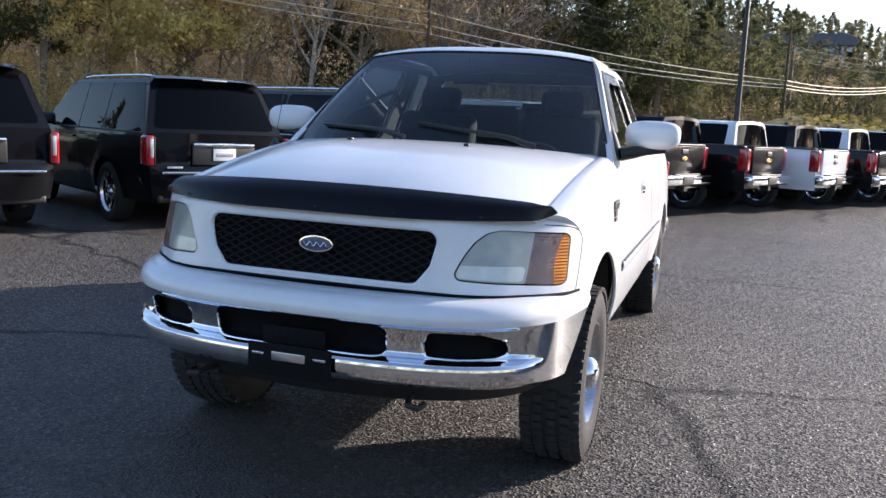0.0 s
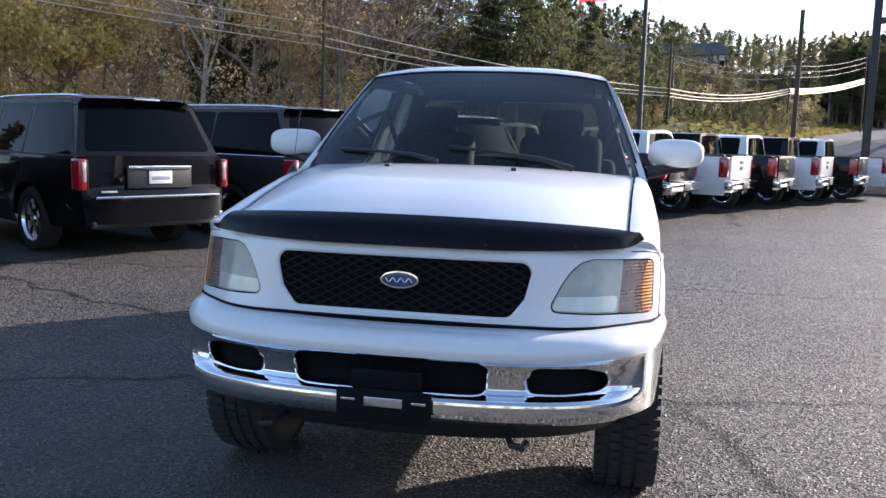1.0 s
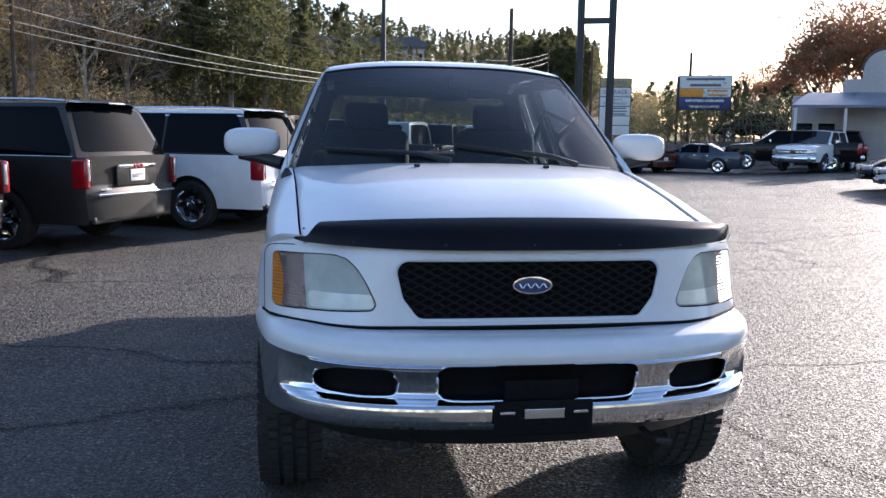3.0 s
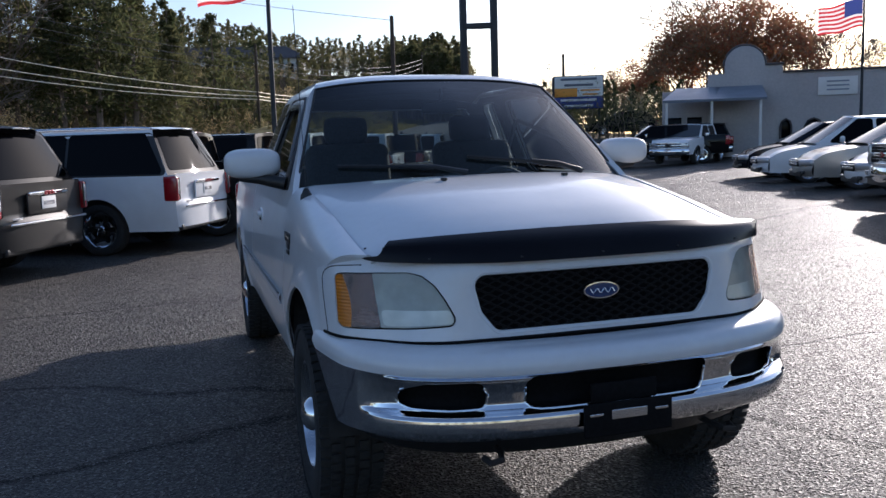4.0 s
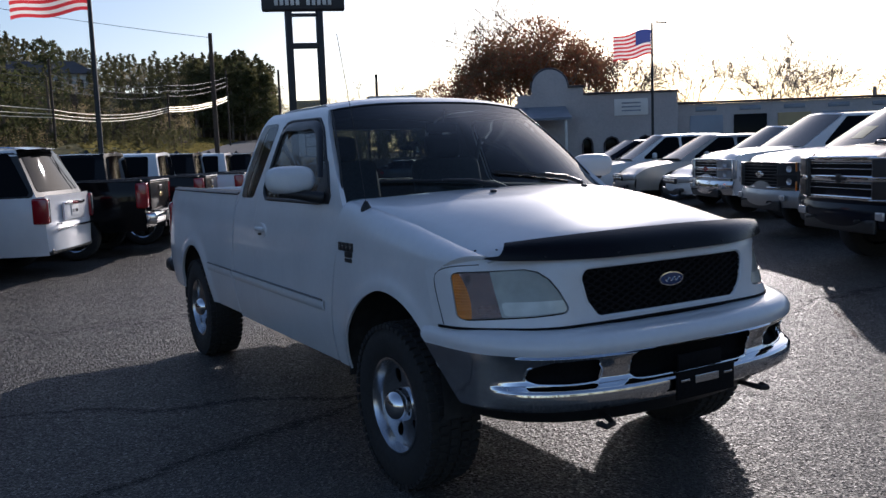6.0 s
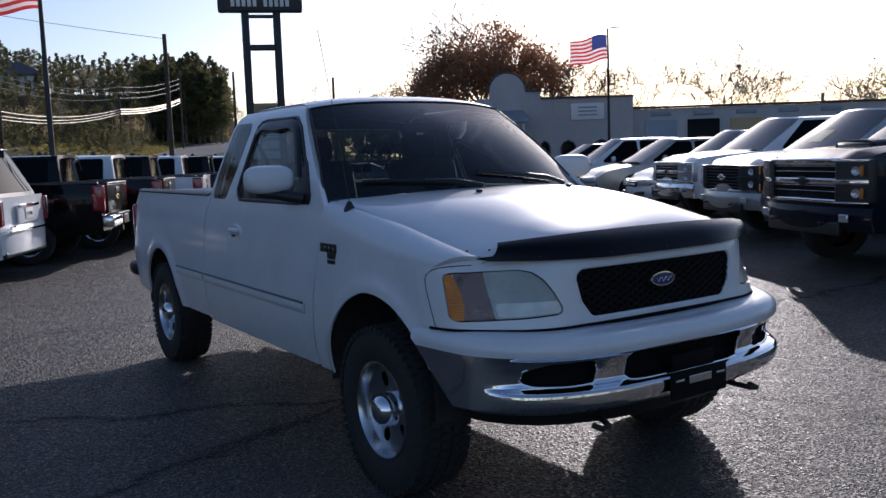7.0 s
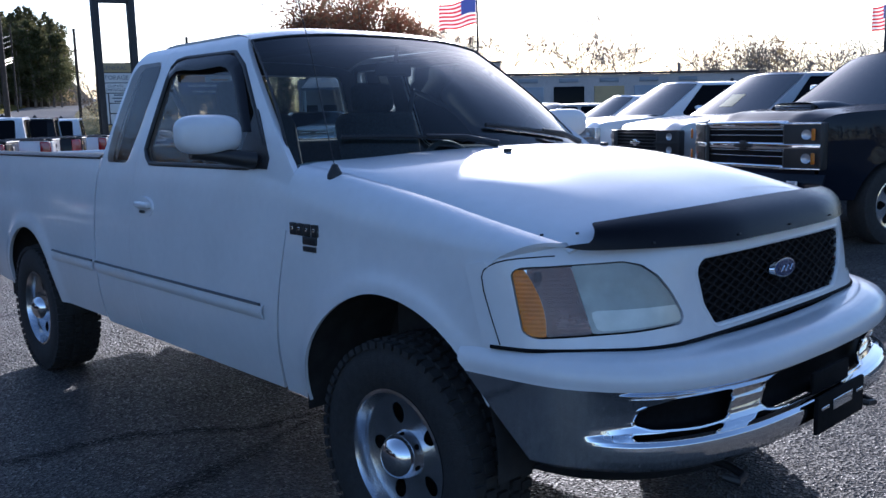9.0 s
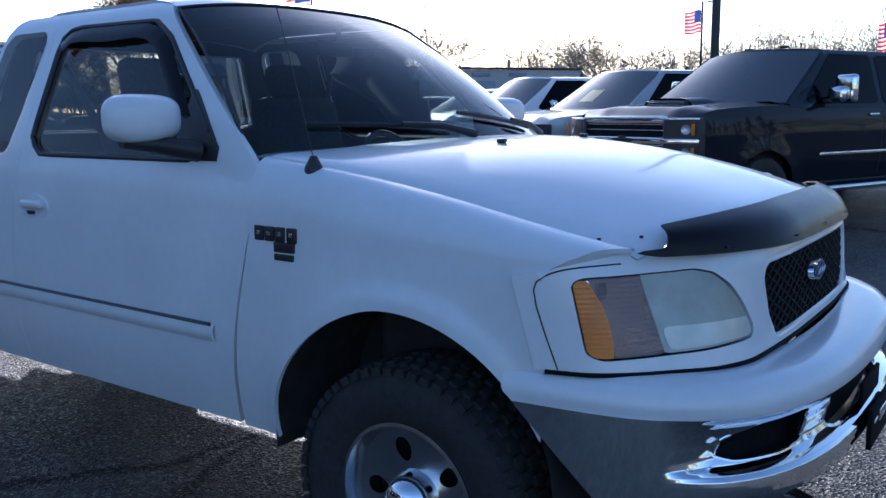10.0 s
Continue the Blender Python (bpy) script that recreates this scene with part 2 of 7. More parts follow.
def asphalt_ground():
    """Worn asphalt in the lot, dry grass and leaf litter beyond it."""
    m = bpy.data.materials.new("lot_asphalt_and_verge")
    m.use_nodes = True
    nt = m.node_tree
    N, L = nt.nodes, nt.links
    b = N["Principled BSDF"]
    tc = N.new("ShaderNodeTexCoord")

    def noise_at(scale, detail=4, rough=0.6):
        n = N.new("ShaderNodeTexNoise")
        n.inputs["Scale"].default_value, n.inputs["Detail"].default_value, n.inputs["Roughness"].default_value = scale, detail, rough
        L.new(tc.outputs["Object"], n.inputs["Vector"])
        return n.outputs["Fac"]

    def ramp(src, stops):
        r = N.new("ShaderNodeValToRGB")
        el = r.color_ramp.elements
        while len(el) < len(stops):
            el.new(0.5)
        for i, (p, c) in enumerate(stops):
            el[i].position, el[i].color = p, (*c, 1)
        L.new(src, r.inputs[0])
        return r.outputs[0]

    def mix(kind, fac, a, c):
        x = N.new("ShaderNodeMix")
        x.data_type, x.blend_type = 'RGBA', kind
        if isinstance(fac, float):
            x.inputs["Factor"].default_value = fac
        else:
            L.new(fac, x.inputs["Factor"])
        L.new(a, x.inputs["A"])
        L.new(c, x.inputs["B"])
        return x.outputs["Result"]

    stones = N.new("ShaderNodeTexVoronoi")
    stones.inputs["Scale"].default_value = 86
    stones.inputs["Randomness"].default_value = 1.0
    L.new(tc.outputs["Object"], stones.inputs["Vector"])
    aggregate = ramp(stones.outputs["Color"], [(0.0, (0.045, 0.0425, 0.040)), (0.5, (0.085, 0.080, 0.073)), (0.80, (0.140, 0.130, 0.116)), (1.0, (0.32, 0.296, 0.26))])
    broad = ramp(noise_at(0.35, 5), [(0.3, (0.72, 0.72, 0.74)), (0.55, (1, 1, 1)), (0.75, (1.2, 1.18, 1.14))])
    patches = ramp(noise_at(2.2, 5), [(0.3, (0.82, 0.82, 0.82)), (0.7, (1.12, 1.12, 1.1))])
    # long thin cracks
    warp = N.new("ShaderNodeMapping")
    warp.inputs["Scale"].default_value = (0.22, 0.6, 1)
    warp.inputs["Rotation"].default_value = (0, 0, -0.12)
    wob = N.new("ShaderNodeTexNoise")
    wob.inputs["Scale"].default_value = 1.1
    wob.inputs["Detail"].default_value = 6
    L.new(tc.outputs["Object"], wob.inputs["Vector"])
    wsum = N.new("ShaderNodeVectorMath")
    wsum.operation = 'MULTIPLY_ADD'
    wsum.inputs[1].default_value = (0.9, 0.9, 0)
    L.new(wob.outputs["Color"], wsum.inputs[0])
    L.new(tc.outputs["Object"], wsum.inputs[2])
    L.new(wsum.outputs[0], warp.inputs["Vector"])
    cracks = N.new("ShaderNodeTexVoronoi")
    cracks.feature = 'DISTANCE_TO_EDGE'
    cracks.inputs["Scale"].default_value = 0.42
    L.new(warp.outputs[0], cracks.inputs["Vector"])
    crack = ramp(cracks.outputs["Distance"], [(0.0, (0.15, 0.15, 0.15)), (0.004, (0.4, 0.4, 0.4)), (0.011, (1, 1, 1))])
    tar = mix('MULTIPLY', 1.0, mix('MULTIPLY', 1.0, mix('MULTIPLY', 1.0, aggregate, broad), patches), crack)
    verge = ramp(noise_at(0.8, 8, 0.7), [(0.25, (0.030, 0.022, 0.013)), (0.5, (0.080, 0.058, 0.034)), (0.75, (0.16, 0.115, 0.066))])
    # lot outline: y below 58, and x above -26
    sep = N.new("ShaderNodeSeparateXYZ")
    L.new(tc.outputs["Object"], sep.inputs[0])

    def below(src, edge, width):
        r = N.new("ShaderNodeMapRange")
        r.inputs["From Min"].default_value, r.inputs["From Max"].default_value = edge - width, edge + width
        r.inputs["To Min"].default_value, r.inputs["To Max"].default_value = 0, 1
        L.new(src, r.inputs["Value"])
        return r.outputs[0]

    lean = N.new("ShaderNodeMath")
    lean.operation = 'MULTIPLY_ADD'
    lean.inputs[1].default_value = -1.15
    L.new(sep.outputs["X"], lean.inputs[0])
    L.new(sep.outputs["Y"], lean.inputs[2])
    line_a = below(lean.outputs[0], 30.0, 0.6)
    line_b = below(sep.outputs["Y"], 64.0, 1.0)
    both = N.new("ShaderNodeMath")
    both.operation = 'MAXIMUM'
    L.new(line_a, both.inputs[0])
    L.new(line_b, both.inputs[1])
    L.new(mix('MIX', both.outputs[0], tar, verge), b.inputs["Base Color"])
    for socket, lot, litter in (("Roughness", 0.56, 0.95), ("Specular IOR Level", 0.21, 0.05)):
        r = N.new("ShaderNodeMapRange")
        r.inputs["To Min"].default_value, r.inputs["To Max"].default_value = lot, litter
        L.new(both.outputs[0], r.inputs["Value"])
        if socket == "Roughness":
            polish = N.new("ShaderNodeMapRange")
            polish.inputs["From Min"].default_value, polish.inputs["From Max"].default_value = 0.60, 0.95
            polish.inputs["To Min"].default_value, polish.inputs["To Max"].default_value = 0.64, 0.30
            sc = N.new("ShaderNodeSeparateColor")
            L.new(stones.outputs["Color"], sc.inputs[0])
            L.new(sc.outputs[2], polish.inputs["Value"])
            L.new(polish.outputs[0], r.inputs["To Min"])
        L.new(r.outputs[0], b.inputs[socket])
    # relief: stones, coarse lumps and the cracks
    bump1 = N.new("ShaderNodeBump")
    bump1.inputs["Strength"].default_value = 1.0
    bump1.inputs["Distance"].default_value = 0.012
    L.new(stones.outputs["Distance"], bump1.inputs["Height"])
    bump2 = N.new("ShaderNodeBump")
    bump2.inputs["Strength"].default_value = 0.5
    bump2.inputs["Distance"].default_value = 0.014
    L.new(noise_at(22, 4), bump2.inputs["Height"])
    L.new(bump1.outputs[0], bump2.inputs["Normal"])
    bump3 = N.new("ShaderNodeBump")
    bump3.inputs["Strength"].default_value = 0.7
    bump3.inputs["Distance"].default_value = 0.02
    L.new(crack, bump3.inputs["Height"])
    L.new(bump2.outputs[0], bump3.inputs["Normal"])
    # every stone lies a little askew
    tilt = N.new("ShaderNodeVectorMath")
    tilt.operation = 'MULTIPLY_ADD'
    tilt.inputs[1].default_value = (0.96, 0.96, 0.0)
    tilt.inputs[2].default_value = (-0.48, -0.48, 0.0)
    L.new(stones.outputs["Color"], tilt.inputs[0])
    lean_sum = N.new("ShaderNodeVectorMath")
    lean_sum.operation = 'ADD'
    L.new(bump3.outputs[0], lean_sum.inputs[0])
    L.new(tilt.outputs[0], lean_sum.inputs[1])
    unit = N.new("ShaderNodeVectorMath")
    unit.operation = 'NORMALIZE'
    L.new(lean_sum.outputs[0], unit.inputs[0])
    L.new(unit.outputs[0], b.inputs["Normal"])
    return m


ASPHALT = asphalt_ground()
VERGE = material("dry_verge_turf", (0.22, 0.19, 0.085), 0.95, 0, spec=0.05, grain=0.3, grain_scale=3, stain=0.3, stain_scale=0.4)
ROAD = material("pale_road_asphalt", (0.16, 0.155, 0.15), 0.9, 0, spec=0.15, grain=0.15, grain_scale=6, stain=0.15, stain_scale=0.5)
GRASS = leafage("dry_verge_grass", [(0.10, 0.085, 0.03), (0.19, 0.16, 0.055), (0.24, 0.20, 0.07), (0.13, 0.13, 0.045)])

# ---------------------------------------------------------------- mesh tools


def part(name, bm, mat, parent=None, label="", smooth=True):
    """Link a bmesh as one mesh object, under a thing or a part where one is given."""
    me = bpy.data.meshes.new(name)
    bmesh.ops.recalc_face_normals(bm, faces=bm.faces)
    bm.to_mesh(me)
    bm.free()
    for p in me.polygons:
        p.use_smooth = smooth
    if smooth:
        me.set_sharp_from_angle(angle=radians(38))
    if mat is not None:
        for mt in (mat if isinstance(mat, (list, tuple)) else (mat,)):
            me.materials.append(mt)
    ob = new(name, me)
    if parent is not None:
        ob.parent = parent
    if label:
        ob["label"] = label
    return ob


def box(sx, sy, sz, at=(0, 0, 0), bevel=0.0, m=None, bm=None):
    """A box of that size round its middle, its edges rounded."""
    own = bmesh.new()
    bmesh.ops.create_cube(own, size=1, matrix=Matrix.Diagonal((sx, sy, sz, 1)))
    if bevel:
        bmesh.ops.bevel(own, geom=own.edges[:], offset=min(bevel, 0.45 * min(sx, sy, sz)), segments=3, profile=0.5, affect='EDGES')
    own.transform((m if m is not None else Matrix.Identity(4)))
    own.transform(Matrix.Translation(at))
    return merge(bm, own)


def merge(bm, own):
    if bm is None:
        return own
    me = bpy.data.meshes.new("tmp")
    own.to_mesh(me)
    own.free()
    bm.from_mesh(me)
    bpy.data.meshes.remove(me)
    return bm


def rod(points, radius, sides=8, bm=None, caps=True):
    """A round bar through the points; radius is one number or one for each point."""
    own = bmesh.new()
    pts = [Vector(p) for p in points]
    rad = radius if isinstance(radius, (list, tuple)) else [radius] * len(pts)
    rings = []
    for i, p in enumerate(pts):
        d = (pts[min(i + 1, len(pts) - 1)] - pts[max(i - 1, 0)]).normalized()
        a = d.cross(Vector((0, 0, 1)) if abs(d.z) < 0.9 else Vector((1, 0, 0))).normalized()
        c = d.cross(a)
        rings.append([own.verts.new(p + rad[i] * (math.cos(2 * math.pi * k / sides) * a + math.sin(2 * math.pi * k / sides) * c)) for k in range(sides)])
    for r, s in zip(rings, rings[1:]):
        for k in range(sides):
            own.faces.new((r[k], r[(k + 1) % sides], s[(k + 1) % sides], s[k]))
    if caps:
        own.faces.new(rings[0])
        own.faces.new(rings[-1][::-1])
    return merge(bm, own)


def lathe(profile, segments=40, bm=None, m=None, close=False):
    """Turn a profile of (radius, along) round the x axis."""
    own = bmesh.new()
    rings = []
    for k in range(segments):
        a = 2 * math.pi * k / segments
        rings.append([own.verts.new((h, r * math.cos(a), r * math.sin(a))) for r, h in profile])
    n = len(profile)
    for k in range(segments):
        r, s = rings[k], rings[(k + 1) % segments]
        for i in range(n if close else n - 1):
            own.faces.new((r[i], r[(i + 1) % n], s[(i + 1) % n], s[i]))
    if not close:
        bmesh.ops.remove_doubles(own, verts=own.verts[:], dist=1e-5)
    if m is not None:
        own.transform(m)
    return merge(bm, own)


def poly_dist(poly, u, v, r=0.0):
    """Signed distance (below 0 inside) of points from a polygon grown by r with round corners."""
    best = np.full(u.shape, 1e9)
    inside = np.zeros(u.shape, bool)
    for (x0, y0), (x1, y1) in zip(poly, poly[1:] + poly[:1]):
        dx, dy = x1 - x0, y1 - y0
        s = np.clip(((u - x0) * dx + (v - y0) * dy) / max(dx * dx + dy * dy, 1e-12), 0, 1)
        best = np.minimum(best, np.hypot(u - x0 - s * dx, v - y0 - s * dy))
        cross = ((y0 > v) != (y1 > v))
        if abs(dy) > 1e-12:
            inside ^= cross & (u < x0 + (v - y0) * dx / dy)
    return np.where(inside, -best, best) - r


def rounded(poly, r):
    """A distance function of a polygon whose corners are rounded by r, its sides where they were."""
    cx, cy = sum(p[0] for p in poly) / len(poly), sum(p[1] for p in poly) / len(poly)
    area = sum(a[0] * b[1] - b[0] * a[1] for a, b in zip(poly, poly[1:] + poly[:1]))
    p = poly if area > 0 else poly[::-1]
    inner = []
    n = len(p)
    for i in range(n):
        a, b, c = Vector(p[i - 1]), Vector(p[i]), Vector(p[(i + 1) % n])
        d1, d2 = (b - a).normalized(), (c - b).normalized()
        n1, n2 = Vector((-d1.y, d1.x)), Vector((-d2.y, d2.x))
        k = r / max(1 + n1.dot(n2), 0.2)
        inner.append(((b + (n1 + n2) * k).x, (b + (n1 + n2) * k).y))
    return lambda u, v: poly_dist(inner, u, v, r)


def sheet(u0, u1, v0, v1, step, place, holes=(), keep=None, thick=0.0, bm=None, step_v=None, core=(0, 2.6, 0.8)):
    """A curved sheet: a grid over (u, v), with holes cut out or only the inside of keep kept, its edges drawn onto the outline;
    place gives the points of its outer face, and its thickness goes towards the core."""
    nu, nv = max(2, int(round((u1 - u0) / step))), max(2, int(round((v1 - v0) / (step_v or step))))
    U, V = np.meshgrid(np.linspace(u0, u1, nu + 1), np.linspace(v0, v1, nv + 1), indexing='ij')
    cu, cv = (U[:-1, :-1] + U[1:, 1:]) / 2, (V[:-1, :-1] + V[1:, 1:]) / 2
    alive = np.ones(cu.shape, bool)
    cuts = [(h, 1) for h in holes] + ([(keep, -1)] if keep else [])
    for h, sign in cuts:
        alive &= sign * h(cu, cv) > 0
    for h, sign in cuts:
        dead = ~(sign * h(cu, cv) > 0)
        near = np.zeros(U.shape, bool)
        for di in (0, 1):
            for dj in (0, 1):
                near[di:nu + di, dj:nv + dj] |= dead
        live = np.zeros(U.shape, bool)
        for di in (0, 1):
            for dj in (0, 1):
                live[di:nu + di, dj:nv + dj] |= alive
        edge = near & live
        for _ in range(3):
            d = h(U, V)
            e = 1e-4
            gu, gv = (h(U + e, V) - d) / e, (h(U, V + e) - d) / e
            k = np.where(edge, d / np.maximum(gu * gu + gv * gv, 0.2), 0)
            k = np.clip(k, -2.2 * step, 2.2 * step)
            U, V = U - k * gu, V - k * gv
    P = np.array([tuple(place(a, c)) for a, c in zip(U.ravel(), V.ravel())])
    w = nv + 1
    ii, jj = np.nonzero(alive)
    q = np.stack([ii * w + jj, ii * w + w + jj, ii * w + w + jj + 1, ii * w + jj + 1], 1)
    own = bmesh.new()
    if not len(q):
        return merge(bm, own)
    N = np.cross(P[q[:, 2]] - P[q[:, 0]], P[q[:, 3]] - P[q[:, 1]])
    if np.sum(N * (P[q].mean(1) - np.array(core))) < 0:
        q, N = q[:, ::-1], -N
    verts = {i: own.verts.new(P[i]) for i in np.unique(q)}
    for f in q:
        own.faces.new([verts[i] for i in f])
    if thick:
        vn = np.zeros(P.shape)
        for c in range(4):
            np.add.at(vn, q[:, c], N)
        vn /= np.maximum(np.linalg.norm(vn, axis=1, keepdims=True), 1e-12)
        back = {i: own.verts.new(P[i] - abs(thick) * vn[i]) for i in verts}
        count = {}
        for f in q:
            for a, c in zip(f, np.roll(f, -1)):
                count[(a, c)] = True
        for f in q:
            own.faces.new([back[i] for i in f[::-1]])
        for a, c in count:
            if (c, a) not in count:
                own.faces.new((verts[a], back[a], back[c], verts[c]))
    return merge(bm, own)


def curve_at(table, x):
    """A smooth line through the rows (x, value)."""
    xs, ys = [r[0] for r in table], [r[1] for r in table]
    if x <= xs[0]:
        return ys[0]
    if x >= xs[-1]:
        return ys[-1]
    i = max(k for k in range(len(xs)) if xs[k] <= x)
    i = min(i, len(xs) - 2)
    h = xs[i + 1] - xs[i]
    s = (x - xs[i]) / h

    def slope(k):
        if k == 0:
            return (ys[1] - ys[0]) / (xs[1] - xs[0])
        if k == len(xs) - 1:
            return (ys[-1] - ys[-2]) / (xs[-1] - xs[-2])
        return (ys[k + 1] - ys[k - 1]) / (xs[k + 1] - xs[k - 1])

    m0, m1 = slope(i) * h, slope(i + 1) * h
    return (2 * s**3 - 3 * s**2 + 1) * ys[i] + (s**3 - 2 * s**2 + s) * m0 + (-2 * s**3 + 3 * s**2) * ys[i + 1] + (s**3 - s**2) * m1


def ease(x):
    x = min(max(x, 0.0), 1.0)
    return x * x * (3 - 2 * x)


def thing(name, label, category, group="", at=None):
    e = new(name)
    tagged(e, label, category, group)
    if at is not None:
        e.matrix_basis = at
    return e


def words(text, size, mat, m, parent=None, name="lettering", depth=0.004):
    """Raised lettering in the built-in font, as a mesh."""
    cu = bpy.data.curves.new("tmp_text", 'FONT')
    cu.body, cu.size, cu.extrude, cu.align_x, cu.align_y = text, size, depth, 'CENTER', 'CENTER'
    ob = bpy.data.objects.new("tmp_text", cu)
    scene.collection.objects.link(ob)
    me = bpy.data.meshes.new_from_object(ob.evaluated_get(bpy.context.evaluated_depsgraph_get()))
    bpy.data.objects.remove(ob)
    bpy.data.curves.remove(cu)
    me.materials.clear()
    me.materials.append(mat)
    out = new(name, me)
    out.parent = parent
    out.matrix_basis = m
    return out

# ---------------------------------------------------------------- the white pickup truck
# x: to its driver's side, y: backwards from the front bumper, z: up.

NOSE = [(0.0, 0.178), (0.3, 0.182), (0.56, 0.205), (0.7, 0.265), (0.805, 0.355), (0.88, 0.43), (0.94, 0.52), (0.978, 0.66)]
BUMPER = [(0.0, 0.0), (0.25, 0.008), (0.45, 0.03), (0.62, 0.075), (0.75, 0.14), (0.86, 0.245), (0.94, 0.39), (0.985, 0.55), (1.0, 0.70)]
HOOD_EDGE_Z = [(0.3, 1.14), (0.42, 1.158), (0.7, 1.21), (1.0, 1.27), (1.4, 1.335), (1.72, 1.372)]
HOOD_EDGE_X = [(0.3, 0.80), (0.42, 0.822), (0.8, 0.838), (1.2, 0.852), (1.72, 0.875)]
FRONT_HUB, REAR_HUB, HUB_Z, TYRE_R = 1.03, 4.60, 0.398, 0.398


def body_half(y):
    return curve_at([(0.3, 0.90), (0.5, 0.945), (0.7, 0.972), (1.0, 0.99), (1.5, 0.998), (3.5, 1.0), (4.6, 1.0), (5.3, 0.99), (5.6, 0.965)], y)


def flare(y, z):
    """The lip round the wheel arches."""
    out = 0.0
    for hub, zc in ((FRONT_HUB + 0.03, 0.50), (REAR_HUB + 0.02, 0.48)):
        r = math.hypot(y - hub, z - zc)
        out += 0.018 * math.exp(-((r - 0.47) / 0.05) ** 2) if z > 0.4 else 0
    return out


def side_x(y, z):
    """Half width of the body below the glass line."""
    w = body_half(y) + curve_at([(0.45, -0.055), (0.52, -0.035), (0.66, -0.008), (0.80, 0.0), (0.95, -0.004), (1.12, -0.018), (1.25, -0.04), (1.34, -0.068), (1.40, -0.095)], z)
    return w + flare(y, z)


def cab_x(y, z):
    """Half width of the cab, body and glass."""
    if z <= 1.33:
        return side_x(y, z)
    k = curve_at([(1.33, -0.064), (1.40, -0.087), (1.55, -0.145), (1.70, -0.205), (1.82, -0.255), (1.87, -0.283), (1.905, -0.315), (1.93, -0.36)], z)
    return body_half(y) + k


def door_front(z):
    return curve_at([(0.46, 1.745), (0.8, 1.70), (1.1, 1.64), (1.30, 1.61), (1.37, 1.675), (1.45, 1.775), (1.62, 1.985), (1.80, 2.20), (1.90, 2.315), (1.945, 2.36)], z)


def cab_back(z):
    return curve_at([(0.46, 3.50), (1.0, 3.495), (1.35, 3.49), (1.6, 3.47), (1.8, 3.44), (1.88, 3.40), (1.945, 3.33)], z)


def both_sides(name, make, mat, parent, label=""):
    """The part on the driver's side and its mirror image; the first is returned."""
    first = None
    for s in (1, -1):
        bm = make()
        if s < 0:
            bmesh.ops.scale(bm, vec=(-1, 1, 1), verts=bm.verts)
        ob = part(name, bm, mat, parent, label)
        first = first or ob
    return first


